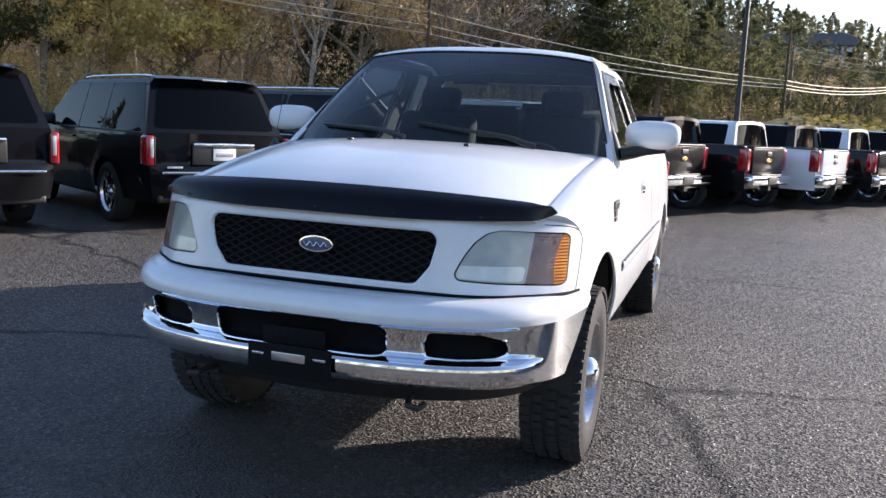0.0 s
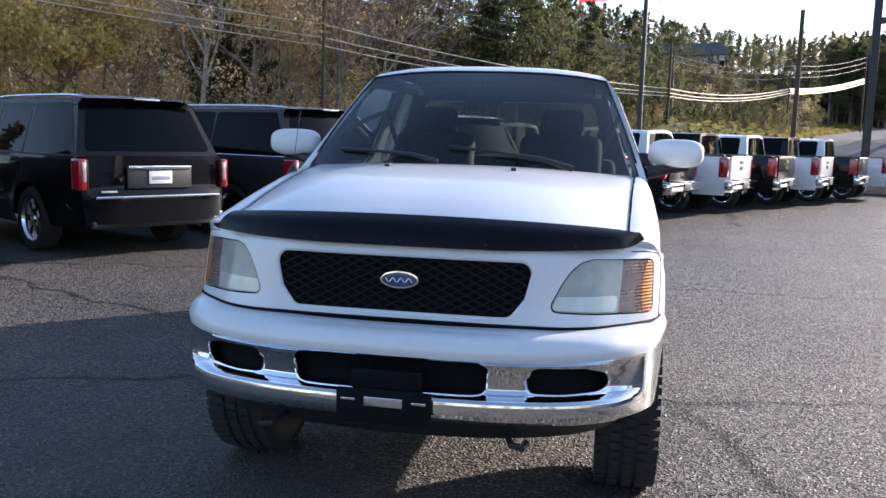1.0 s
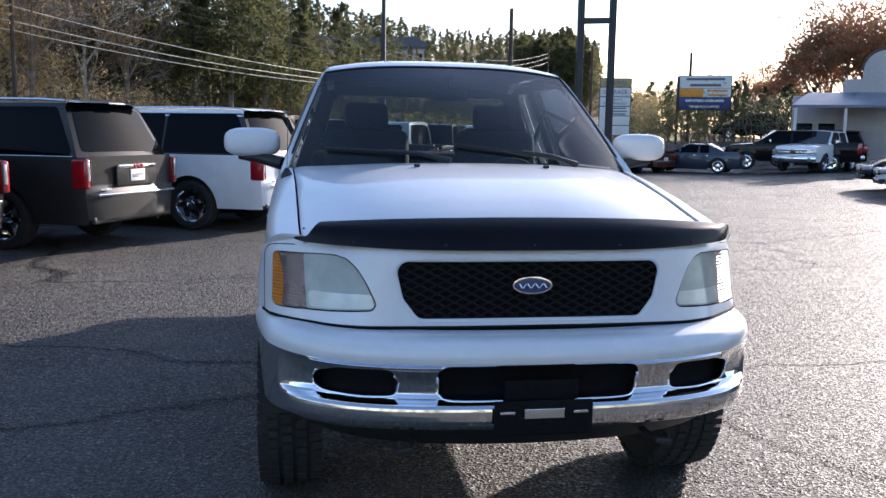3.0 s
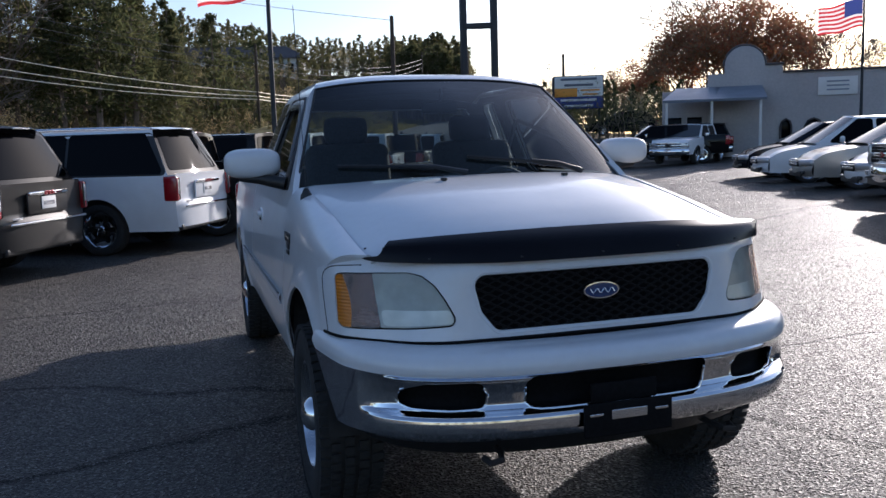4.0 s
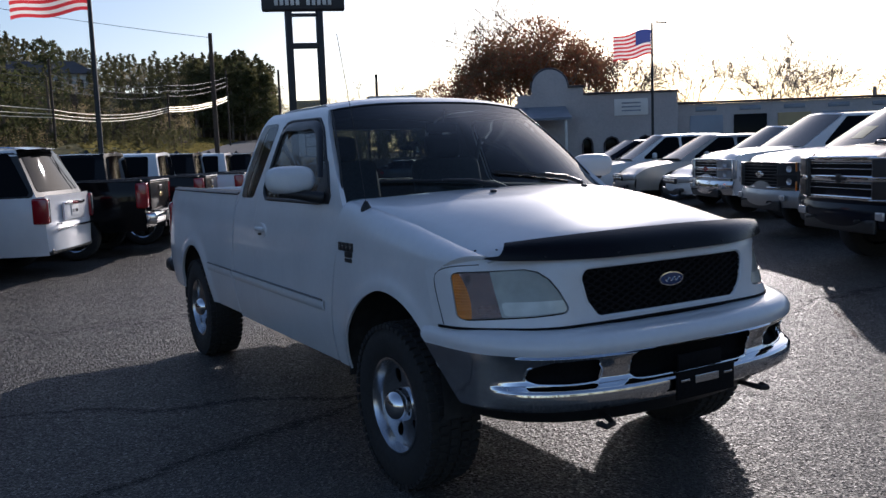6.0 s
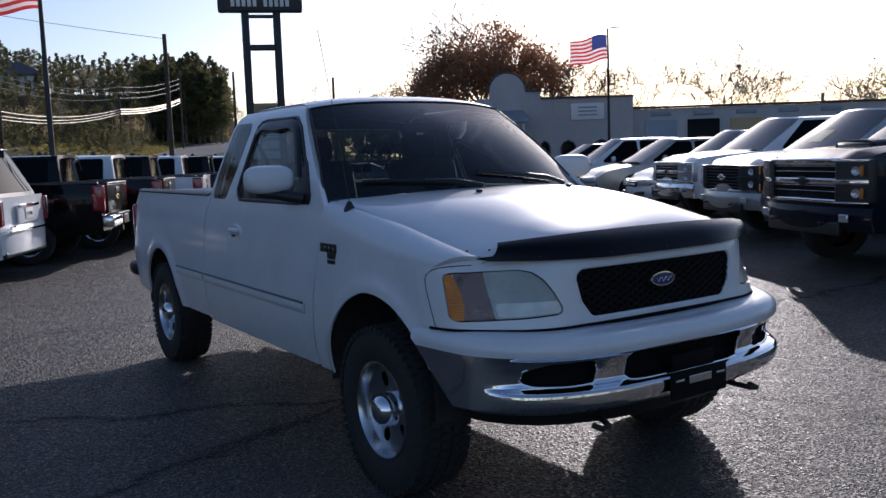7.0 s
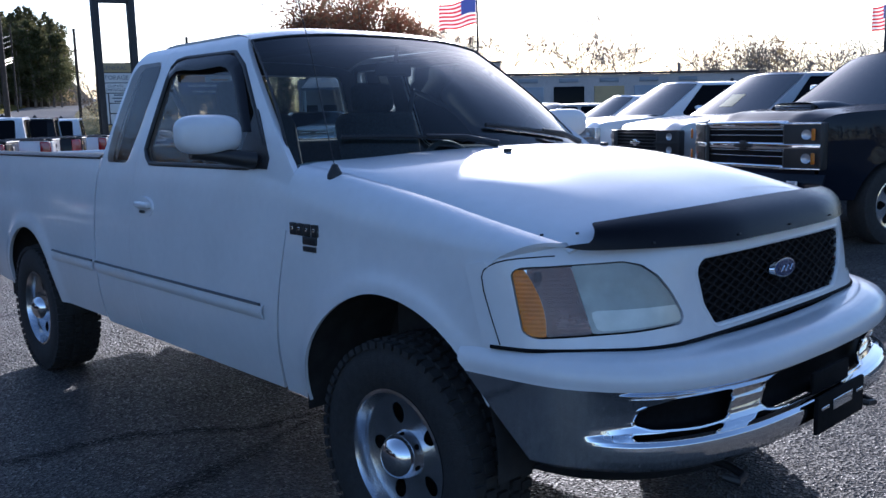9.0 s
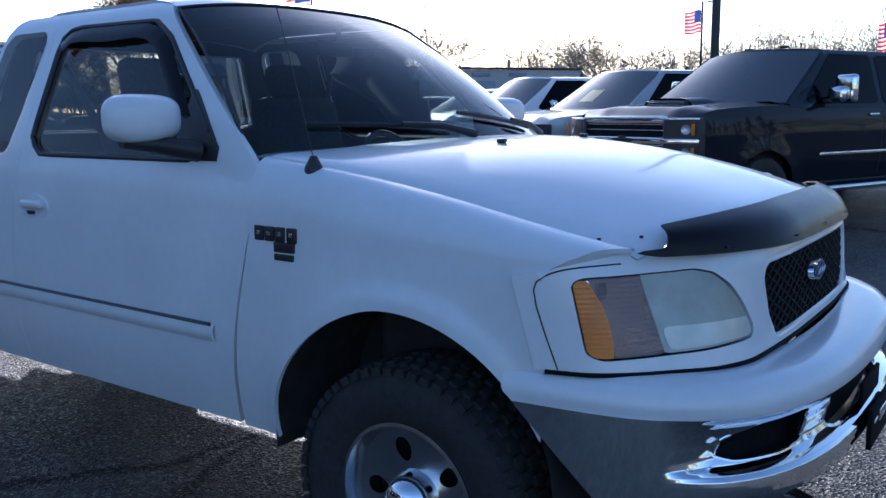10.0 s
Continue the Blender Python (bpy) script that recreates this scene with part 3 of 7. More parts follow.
def wheel(parent, hub, tyre_r, width, rim_r, style, side=1, fancy=True):
    """Tyre with tread blocks, rim with holes and a hub cap; the outside faces side * x."""
    m = Matrix.Translation(hub) @ Matrix.Diagonal((side, 1, 1, 1))
    w = width / 2
    prof = [(rim_r, -w * 0.80), (rim_r + 0.03, -w * 0.98), (tyre_r * 0.86, -w), (tyre_r * 0.955, -w * 0.90), (tyre_r * 0.985, -w * 0.72), (tyre_r * 0.985, w * 0.72), (tyre_r * 0.955, w * 0.90),
            (tyre_r * 0.86, w), (rim_r + 0.03, w * 0.98), (rim_r, w * 0.80)]
    tyre = part("tyre", lathe(prof, 48 if fancy else 28, m=m), RUBBER, parent, "black rubber tyre with blocky tread" if fancy else "")
    if fancy:
        bm = bmesh.new()
        n = 56
        for k in range(n):
            a = 2 * math.pi * k / n
            for row, (off, ln) in enumerate(((-0.80, 0.36), (-0.36, 0.30), (0.08, 0.30), (0.52, 0.30), (0.82, 0.34))):
                a2 = a + (row % 2) * math.pi / n
                rr = tyre_r * (0.988 if abs(off) < 0.7 else 0.968)
                mm = m @ Matrix.Rotation(a2, 4, 'X') @ Matrix.Translation((off * w, 0, rr))
                box(ln * w, 2 * math.pi * tyre_r / n * 0.66, 0.022, bm=bm, m=mm)
        tagged(part("tread", bm, RUBBER, tyre), kind="stuff")
    rw = w * 0.80
    dish = rw - (0.035 if fancy else 0.02)
    bm = lathe([(rim_r, -rw), (rim_r * 1.03, -rw), (rim_r * 1.03, -rw + 0.01), (rim_r * 0.92, -rw * 0.6), (rim_r * 0.90, rw * 0.5), (rim_r * 0.94, rw * 0.85), (rim_r * 1.035, rw), (rim_r * 1.035, rw + 0.012),
                (rim_r * 0.985, rw + 0.014), (rim_r * 0.95, rw - 0.004), (rim_r * 0.92, dish)], 48 if fancy else 28, m=m)
    n, hole_at, hole_w, hole_l = style

    def face(u, v):
        # u: angle, v: radius
        d = dish - 0.012 * math.sin(min(1, (v / rim_r)) * math.pi)
        return m @ Vector((d, v * math.cos(u), v * math.sin(u)))

    def cut(u, v):
        k = 2 * math.pi / n
        a = (u + k / 2) % k - k / 2
        return np.hypot(a * hole_at * rim_r * hole_l / hole_w, v - hole_at * rim_r) - hole_l * rim_r

    sheet(0, 2 * math.pi, 0.0, rim_r * 0.93, 0.05 if fancy else 0.14, face, holes=[cut], thick=0.012 if fancy else 0, bm=bm, step_v=rim_r * (0.035 if fancy else 0.09))
    rim = part("rim", bm, DULL_CHROME if fancy else CHROME, parent, "polished alloy rim with slots" if fancy else "")
    bm = lathe([(0.0, dish + 0.082), (0.02, dish + 0.0805), (0.04, dish + 0.075), (0.058, dish + 0.064), (0.071, dish + 0.047), (0.079, dish + 0.025), (0.083, dish - 0.012)], 32, m=m) if fancy else lathe([(0, dish + 0.03), (0.05, dish + 0.02), (0.06, dish - 0.01)], 16, m=m)
    part("hub_cap", bm, CHROME, rim, "domed chrome hub cap" if fancy else "")
    bm = lathe([(0.0, -0.02), (rim_r * 0.9, -0.02), (rim_r * 0.9, -0.05), (0.0, -0.05)], 24, m=m)
    part("brake_drum", bm, DARK, rim)
    return tyre


def arch_line(yc, zc, ahead, behind, up):
    """Distance from a wheel arch: an oval above its middle, upright below it."""
    def f(u, v):
        dy = np.where(u < yc, (u - yc) / ahead, (u - yc) / behind)
        dz = np.maximum(0, v - zc) / up
        return (np.hypot(dy, dz) - 1) * 0.45
    return f


def build_truck():
    t = thing("pickup_truck", "white extended-cab pickup truck with black hood shield and chrome bumper", "pickup truck")

    # ---- nose panel with openings for the grille and the headlamps
    grille_line = [(-0.480, 1.100), (0.480, 1.100), (0.492, 1.05), (0.470, 0.955), (0.412, 0.879), (-0.412, 0.879), (-0.470, 0.955), (-0.492, 1.05)]
    GR = rounded(grille_line, 0.05)
    lamp = [(0.543, 0.916), (0.933, 0.890), (0.929, 1.092), (0.700, 1.105), (0.655, 1.093), (0.618, 1.060), (0.588, 1.012), (0.562, 0.958)]
    LD = rounded(lamp, 0.026)
    LP = rounded([(-a, b) for a, b in lamp], 0.026)

    def nose(u, v):
        a = abs(u)
        lean = 0.06 + 0.25 * ease((a - 0.44) / 0.3)
        return Vector((u, curve_at(NOSE, a) + lean * (v - 0.93) + 0.016 * max(0, (v - 1.10) / 0.05) ** 2, v))

    crest = lambda u, v: v - np.interp(np.abs(u), [0, 0.80, 0.86, 0.91, 0.95, 0.98], [1.157, 1.150, 1.138, 1.126, 1.110, 1.085])
    bm = sheet(-0.972, 0.972, 0.862, 1.156, 0.012, nose, holes=[GR, LD, LP], keep=crest, thick=0.02)
    part("nose_panel", bm, WHITE, t)
    # black rod stands in for the shade in the gap above the bumper
    part("bumper_gap", rod([nose(u, 0.862) + Vector((0, -0.001, -0.003)) for u in np.linspace(-0.966, 0.966, 61)], 0.0065, 6), MATT_BLACK, t)
    # recessed white lip round the grille, and the grille mesh itself
    def nose_in(d):
        return lambda u, v: nose(u, v) + Vector((0, d, 0))
    backing = part("grille", sheet(-0.51, 0.51, 0.87, 1.12, 0.012, nose_in(0.030), keep=lambda u, v: GR(u, v) - 0.008, thick=0.01), MATT_BLACK, t, "black mesh grille with diamond openings")
    bars = bmesh.new()
    for s in (1, -1):
        for k in range(-16, 17):
            pts = []
            for i in range(0, 41):
                u = k * 0.062 + s * (i / 40 - 0.5) * 0.44
                v = 0.882 + 0.22 * i / 40
                if GR(np.array([u]), np.array([v]))[0] < 0:
                    pts.append(nose(u, v) + Vector((0, 0.012, 0)))
            if len(pts) > 2:
                rod(pts[::4] + [pts[-1]], 0.0040, 5, bm=bars, caps=False)
    part("lattice", bars, GRILLE, backing)
    bm = bmesh.new()
    outline = []
    for k in range(400):
        a = math.atan2(0.11 * math.sin(2 * math.pi * k / 400), 0.49 * math.cos(2 * math.pi * k / 400))
        lo, hi = 0.0, 0.7
        for _ in range(30):
            mid = (lo + hi) / 2
            if GR(np.array([mid * math.cos(a)]), np.array([1.0 + mid * math.sin(a)]))[0] < 0:
                lo = mid
            else:
                hi = mid
        outline.append((lo * math.cos(a), 1.0 + lo * math.sin(a)))
    ring = [nose(*p) for p in outline]
    rod([p + Vector((0, 0.008, 0)) for p in ring + ring[:1]], 0.010, 8, bm=bm, caps=False)
    part("grille_surround", bm, WHITE, backing)
    # oval badge
    oval = lambda sx, sz, y0, y1: lathe([(0.0, y1), (0.7, y1 + 0.0015), (0.93, y1 + 0.001), (1.0, y0)], 40, m=Matrix.Translation((0, 0.172, 1.008)) @ Matrix.Rotation(radians(-4), 4, 'X') @ Matrix(((0, 1, 0, 0), (-1, 0, 0, 0), (0, 0, 1, 0), (0, 0, 0, 1))) @ Matrix.Diagonal((1, sx, sz, 1)))
    badge = part("badge", oval(0.078, 0.034, -0.016, -0.002), CHROME, t, "oval chrome badge with dark blue field")
    part("badge_field", oval(0.070, 0.028, -0.006, 0.001), BADGE_BLUE, badge)
    bm = bmesh.new()
    rod([(x, 0.1655, 1.008 + 0.008 * math.sin(x * 210)) for x in np.linspace(-0.05, 0.05, 34)], 0.0019, 5, bm=bm)
    part("badge_script", bm, CHROME, badge)

    # ---- headlamps: two lenses each
    for s, poly in ((1, lamp), (-1, [(-a, b) for a, b in lamp])):
        whole = LD if s > 0 else LP
        unit = part("headlamp", sheet(-0.97, 0.97, 0.88, 1.12, 0.016, nose_in(0.05), keep=whole, thick=0.02), BLACK, t, "hazed headlamp with amber corner lens")
        part("reflector", sheet(-0.97, 0.97, 0.88, 1.12, 0.012, lambda u, v: nose(u, v) + Vector((0, 0.016 + 0.026 * max(0.0, 1 - ((abs(u) - 0.68) / 0.13) ** 2 - ((v - 1.0) / 0.10) ** 2) ** 0.5, 0)), keep=lambda u, v: whole(u, v) + 0.010), REFLECTOR, unit)

        def piece(a0, a1, slant=0.06, bow0=0.0, bow1=0.0):
            def f(u, v):
                lean = slant * (v - 1.0)
                mound = 1 - ((v - 0.99) / 0.1) ** 2
                return np.maximum(whole(u, v) + 0.0045, np.maximum(a0 + lean - bow0 * mound - s * u, s * u - a1 - lean + bow1 * mound))
            return f
        part("lens", sheet(-0.97, 0.97, 0.88, 1.12, 0.009, nose_in(0.005), keep=piece(0.5, 0.8045), thick=0.004), LENS, unit, "hazed clear lens")
        # pale strip on the lens face paints the reflector's bright lower part
        low_strip = rounded([(s * a, b) for a, b in [(0.560, 0.924), (0.789, 0.911), (0.795, 0.968), (0.574, 0.972)]], 0.012)
        part("reflector_strip", sheet(-0.97, 0.97, 0.88, 1.12, 0.012, nose_in(0.003), keep=low_strip, thick=0.004), LENS_LOW, unit)
        part("corner_lens", sheet(-0.97, 0.97, 0.88, 1.12, 0.009, nose_in(0.005), keep=piece(0.8055, 0.9004, 0.06, 0.0, 0.014), thick=0.004), SIDE_LENS, unit)
        part("amber_lens", sheet(-0.97, 0.97, 0.88, 1.12, 0.009, nose_in(0.005), keep=piece(0.9006, 1.0, 0.06, 0.014), thick=0.004), AMBER, unit, "amber turn signal lens")
        seam = [nose(s * a, b) + Vector((0, -0.0005, 0)) for a, b in ((0.958, 0.866), (0.960, 0.95), (0.961, 1.02), (0.960, 1.06), (0.957, 1.08), (0.951, 1.095), (0.942, 1.106), (0.930, 1.113), (0.91, 1.118), (0.88, 1.121), (0.84, 1.124))]
        part("panel_seam", rod(seam, 0.0022, 5), BLACK, t)

    # ---- bumper: white upper band, chrome face with three openings, black lower valance
    sec = [(0.520, 0.055), (0.530, 0.022), (0.548, 0.002), (0.570, -0.007), (0.590, -0.009), (0.603, -0.009), (0.615, -0.007), (0.625, 0.002), (0.632, 0.018), (0.639, 0.040), (0.656, 0.049), (0.700, 0.041), (0.740, 0.025), (0.757, 0.015), (0.767, 0.006), (0.772, 0.002),
           (0.776, 0.0), (0.80, -0.003), (0.825, 0.004), (0.845, 0.022), (0.858, 0.052), (0.862, 0.10), (0.862, 0.16)]
    SPLIT = 15

    def bump_at(u, v):
        # u: along the bumper as a share of its half length, v: share of the section
        a = abs(u)
        s = math.copysign(1, u)
        n = v * (len(sec) - 1)
        i = min(int(n), len(sec) - 2)
        f = n - i
        z = sec[i][0] * (1 - f) + sec[i + 1][0] * f
        back = sec[i][1] * (1 - f) + sec[i + 1][1] * f
        a -= max(0.0, a - 0.70) / 0.30 * 0.20 * max(0.0, (0.80 - z) / 0.28)   # the end slants forward towards the bottom
        x = curve_at(BX, a)
        y = curve_at(BY, a)
        dx, dy = curve_at(BX, min(a + 0.01, 1.0)) - curve_at(BX, a - 0.01), curve_at(BY, min(a + 0.01, 1.0)) - curve_at(BY, a - 0.01)
        ln = math.hypot(dx, dy)
        smooth_side = min(1.0, max(0.0, (0.71 - a) / 0.10))                  # the groove runs out towards the ends
        if 0.545 < z < 0.775:
            back *= smooth_side
        lift = 0.018 * a * a
        return Vector((s * (x - back * dy / ln), y + back * dx / ln, z + (lift - 0.012) * (z - 0.56) / 0.3))

    arc = [0.0]
    dense = [(x, curve_at(BUMPER, x)) for x in np.linspace(0, 1.0, 120)]
    for p, q in zip(dense, dense[1:]):
        arc.append(arc[-1] + math.hypot(q[0] - p[0], q[1] - p[1]))
    BX = [(a / arc[-1], p[0]) for a, p in zip(arc, dense)][::8] + [(1.0, 1.0)]
    BY = [(a / arc[-1], p[1]) for a, p in zip(arc, dense)][::8] + [(1.0, 0.70)]
    n = len(sec) - 1

    def along(x):
        return arc[min(range(120), key=lambda q: abs(dense[q][0] - x))] / arc[-1]
    c0, c1 = along(0.33), along(0.36)
    mid_hole = rounded([(-c0, 8.2 / n), (c0, 8.2 / n), (c1, 10.0 / n), (c1, 11.8 / n), (c0, 13.6 / n), (-c0, 13.6 / n), (-c1, 11.8 / n), (-c1, 10.0 / n)], 0.05)
    fog = [(along(0.515), 9.2 / n), (along(0.62), 8.9 / n), (along(0.765), 9.2 / n), (along(0.815), 10.2 / n), (along(0.80), 11.3 / n), (along(0.70), 12.1 / n), (along(0.53), 12.4 / n), (along(0.495), 11.0 / n)]
    fd, fp = rounded(fog, 0.03), rounded([(-a, b) for a, b in fog], 0.03)
    bumper = part("bumper", sheet(-1.0, 1.0, 0.0, SPLIT / n, 0.008, bump_at, holes=[mid_hole, fd, fp], thick=0.012), CHROME, t, "chrome front bumper with three openings and white upper band")
    part("upper_band", sheet(-1.0, 1.0, (SPLIT + 0.05) / n, 1.0, 0.014, lambda u, v: bump_at(u, v) + Vector((0, -0.003, 0)), thick=0.01, step_v=0.02), WHITE, bumper, "white painted upper band")
    def deeper(u, v):
        return bump_at(u, v) + Vector((-0.03 * u, 0.05, 0))
    part("air_intake", sheet(-0.36, 0.36, 7.6 / n, 14.0 / n, 0.02, deeper, thick=0.01), MATT_BLACK, bumper)
    for s in (1, -1):
        a, b = sorted((s * 0.36, s * 0.74))
        part("fog_recess", sheet(a, b, 8.0 / n, 13.4 / n, 0.02, deeper, thick=0.01), MATT_BLACK, bumper)
    # rolled bright lips round the three openings
    for hole, cu, reach in ((mid_hole, 0.0, 0.36), (fd, (along(0.515) + along(0.80)) / 2, 0.14), (fp, -(along(0.515) + along(0.80)) / 2, 0.14)):
        ring = []
        for k in range(37, 99):
            a = math.atan2(0.075 * math.sin(2 * math.pi * k / 90), reach * math.cos(2 * math.pi * k / 90))
            lo, hi = 0.0, 0.6
            for _ in range(24):
                md = (lo + hi) / 2
                if hole(np.array([cu + md * math.cos(a)]), np.array([10.8 / n + md * math.sin(a)]))[0] < 0:
                    lo = md
                else:
                    hi = md
            ring.append(bump_at(cu + lo * math.cos(a), 10.8 / n + lo * math.sin(a)) + Vector((0, 0.004, 0)))
        part("opening_lip", rod(ring, [0.002] + [0.006] * (len(ring) - 2) + [0.002], 8), CHROME, bumper, "rolled chrome lip")
    # number plate bracket, empty, with a bright strip behind its slots
    bm = box(0.345, 0.014, 0.120, (0, -0.022, 0.585), 0.004)
    box(0.26, 0.012, 0.07, (0, 0.012, 0.672), 0.004, bm=bm)
    bracket = part("plate_bracket", bm, MATT_BLACK, bumper, "empty black number plate bracket")
    part("slot", box(0.140, 0.006, 0.034, (0, -0.031, 0.602), 0.002), CHROME, bracket)
    for s in (1, -1):
        part("slot", box(0.052, 0.006, 0.010, (s * 0.128, -0.031, 0.606), 0.002), CHROME, bracket)
    # valance, skid bar and tow hooks
    def valance(u, v):
        p = bump_at(u, 0.0)
        return Vector((p.x * (0.985 - 0.03 * v), p.y + 0.02 + 0.09 * v, p.z + 0.01 - (0.085 + 0.02 * math.cos(u * 3)) * v))
    part("valance", sheet(-0.97, 0.97, 0, 1, 0.03, valance, thick=0.012, step_v=0.2), BLACK, bumper, "black plastic lower valance")
    bm = box(1.15, 0.10, 0.06, (0, 0.42, 0.44), 0.02)
    box(0.70, 0.5, 0.03, (0, 0.70, 0.40), 0.01, bm=bm)
    part("crossmember", bm, DARK, t)
    for s in (1, -1):
        bm = rod([(s * 0.43, 0.34, 0.47), (s * 0.43, 0.12, 0.465), (s * 0.45, 0.06, 0.458), (s * 0.49, 0.055, 0.452), (s * 0.50, 0.10, 0.458)], 0.013, 8)
        part("tow_hook", bm, BLACK, t)

    # ---- hood and its smoked shield
    def hood(u, v):
        # u: across as a share of the half width, v: from the front edge (0) to the cowl (1)
        a = abs(u)
        y0 = 0.215 + 0.03 * a * a + 0.175 * max(0, (a - 0.35) / 0.65) ** 2.2
        y1 = 1.43 + 0.02 * a + 0.265 * a ** 3
        y = y0 + (y1 - y0) * v
        xe = curve_at(HOOD_EDGE_X, y) - 0.009
        ze = curve_at(HOOD_EDGE_Z, y)
        zc = curve_at([(0.2, 1.150), (0.25, 1.190), (0.3, 1.218), (0.4, 1.258), (0.55, 1.304), (0.8, 1.357), (1.1, 1.393), (1.3, 1.402), (1.45, 1.402), (1.7, 1.40)], y)
        dome = 1 - a ** 3.0
        z = ze + (zc - ze) * dome
        z -= 0.012 * max(0, 1 - v / 0.05) ** 2
        z -= 0.012 * max(0, (a - 0.93) / 0.07) ** 2
        return Vector((u * xe, y, z))
    part("hood", sheet(-1, 1, 0, 1, 0.028, hood, thick=-0.015, step_v=0.025), WHITE, t)

    def shield(u, v):
        # v: 0 at the lower edge, 1 at the upper one, which is shorter
        x = u * 0.885
        a, over = abs(x) / 0.86, max(0.0, abs(x) - 0.80)
        low = Vector((x, 0.156 + 0.035 * a * a + 0.205 * max(0.0, (a - 0.3) / 0.7) ** 2.0 + 2.0 * over ** 1.5, 1.136 + 0.010 * a ** 3 + 3.5 * over ** 2))
        x = u * 0.84
        a = abs(x) / 0.765
        high = Vector((x, 0.262 + 0.02 * a * a + 0.115 * max(0.0, (a - 0.3) / 0.7) ** 2.0, 1.243 - 0.030 * a ** 2.6))
        r = low.lerp(high, v)
        r.y -= 0.016 * math.sin(math.pi * v)
        r.z += 0.012 * math.sin(math.pi * v)
        return r
    # the passenger's end is broken off, the driver's end is whole and rounded
    rim_line = [(-0.958, -0.3), (1.0, -0.3), (1.0, 0.30), (0.985, 0.68), (0.95, 1.0), (-0.892, 1.0), (-0.900, 0.62), (-0.908, 0.22), (-0.958, 0.07)]
    sh = part("hood_shield", sheet(-1.0, 1.0, 0, 1, 0.02, shield, thick=0.004, step_v=0.1, keep=rounded(rim_line, 0.012)), SHIELD, t, "dark smoked acrylic hood shield, one end broken off")
    for u, v in ((-0.985, 0.09), (-0.93, 0.045)):
        p = hood(u, v)
        part("screw", lathe([(0.0, 0.004), (0.005, 0.003), (0.006, -0.003)], 10, m=Matrix.Translation(p) @ Matrix.Rotation(radians(-90), 4, 'Y')), STEEL, sh)
    for u in (-0.72, -0.36, 0.0, 0.36, 0.72):
        part("rivet", box(0.010, 0.006, 0.006, shield(u, 0.12) + Vector((0, -0.003, 0)), 0.002), BLACK, sh)

    # ---- front fenders
    front_arch = arch_line(1.065, 0.50, 0.50, 0.415, 0.455)

    def fender(u, v):
        # u: y; v below 1.12 is height, above it the roll over to the hood edge
        y = u + (curve_at([(0.46, 0.11), (0.8, 0.075), (1.1, 0.02), (1.3, -0.01)], min(v, 1.3)) * max(0, (u - 1.2) / 0.42) if v < 1.12 else 0.022 * max(0, (u - 1.2) / 0.42))
        if v <= 1.12:
            return Vector((side_x(y, v), y, v))
        k = (v - 1.12) / 0.34
        ze, xe = curve_at(HOOD_EDGE_Z, y), curve_at(HOOD_EDGE_X, y)
        x0 = side_x(y, 1.12)
        a = k * math.pi / 2
        x = xe + (x0 - xe) * math.cos(a) ** 0.85
        z = 1.12 + (ze - 1.12) * math.sin(a) ** 0.95
        return Vector((x, y, z))

    front_cut = lambda u, v: u - np.interp(v, [0.47, 0.84, 0.90, 1.08, 1.20, 1.46], [0.60, 0.60, 0.575, 0.605, 0.53, 0.435])
    both_sides("fender", lambda: sheet(0.43, 1.618, 0.475, 1.46, 0.02, fender, holes=[front_arch], keep=lambda u, v: -front_cut(u, v), thick=-0.012), WHITE, t)
    def corner():
        own = bmesh.new()
        rows = []
        for k in np.linspace(0, 1, 15):
            a, v = 0.795 + 0.16 * k, 1.46 - 0.40 * k
            p = nose(a, float(np.interp(a, [0, 0.80, 0.86, 0.91, 0.95, 0.98], [1.157, 1.150, 1.138, 1.126, 1.110, 1.085])))
            q = fender(float(np.interp(v, [0.47, 0.84, 0.90, 1.08, 1.20, 1.46], [0.60, 0.60, 0.575, 0.605, 0.53, 0.435])) + 0.004, v)
            mid = p.lerp(q, 0.5) + Vector((0.004, -0.003, 0.006))
            rows.append([own.verts.new(c) for c in (p + Vector((0, 0.002, -0.004)), p + Vector((0, 0.003, 0.001)), mid, q)])
        for r0, r1 in zip(rows, rows[1:]):
            for i in range(3):
                own.faces.new((r0[i], r0[i + 1], r1[i + 1], r1[i]))
        return own
    both_sides("fender_corner", corner, WHITE, t)
    # wheel housings
    def housing(hub, zc, r, x0, x1):
        own = bmesh.new()
        ring = [[own.verts.new((x, hub + r * math.cos(a), zc + r * math.sin(a))) for a in np.linspace(-0.12, math.pi + 0.12, 22)] for x in (x0, x1)]
        for i in range(21):
            own.faces.new((ring[0][i], ring[0][i + 1], ring[1][i + 1], ring[1][i]))
        own.faces.new(ring[0])
        return own
    for hub, zc in ((FRONT_HUB + 0.03, 0.50), (REAR_HUB + 0.02, 0.48)):
        both_sides("wheel_housing", lambda: housing(hub, zc, 0.50, 0.58, 0.972), DARK, t)

    # ---- doors and rear cab panels with window openings
    door_win = [(1.80, 1.345), (2.90, 1.345), (2.985, 1.40), (2.97, 1.80), (2.90, 1.845), (2.36, 1.838), (2.24, 1.77)]
    quarter = [(3.16, 1.345), (3.42, 1.345), (3.44, 1.50), (3.41, 1.80), (3.36, 1.845), (3.10, 1.845), (3.085, 1.78), (3.12, 1.50)]
    DW, QW = rounded(door_win, 0.045), rounded(quarter, 0.045)

    def cab(u, v):
        """u is y, held between the door's front line and the cab's back."""
        y = min(max(u, door_front(v)), cab_back(v))
        return Vector((cab_x(y, v), y, v))

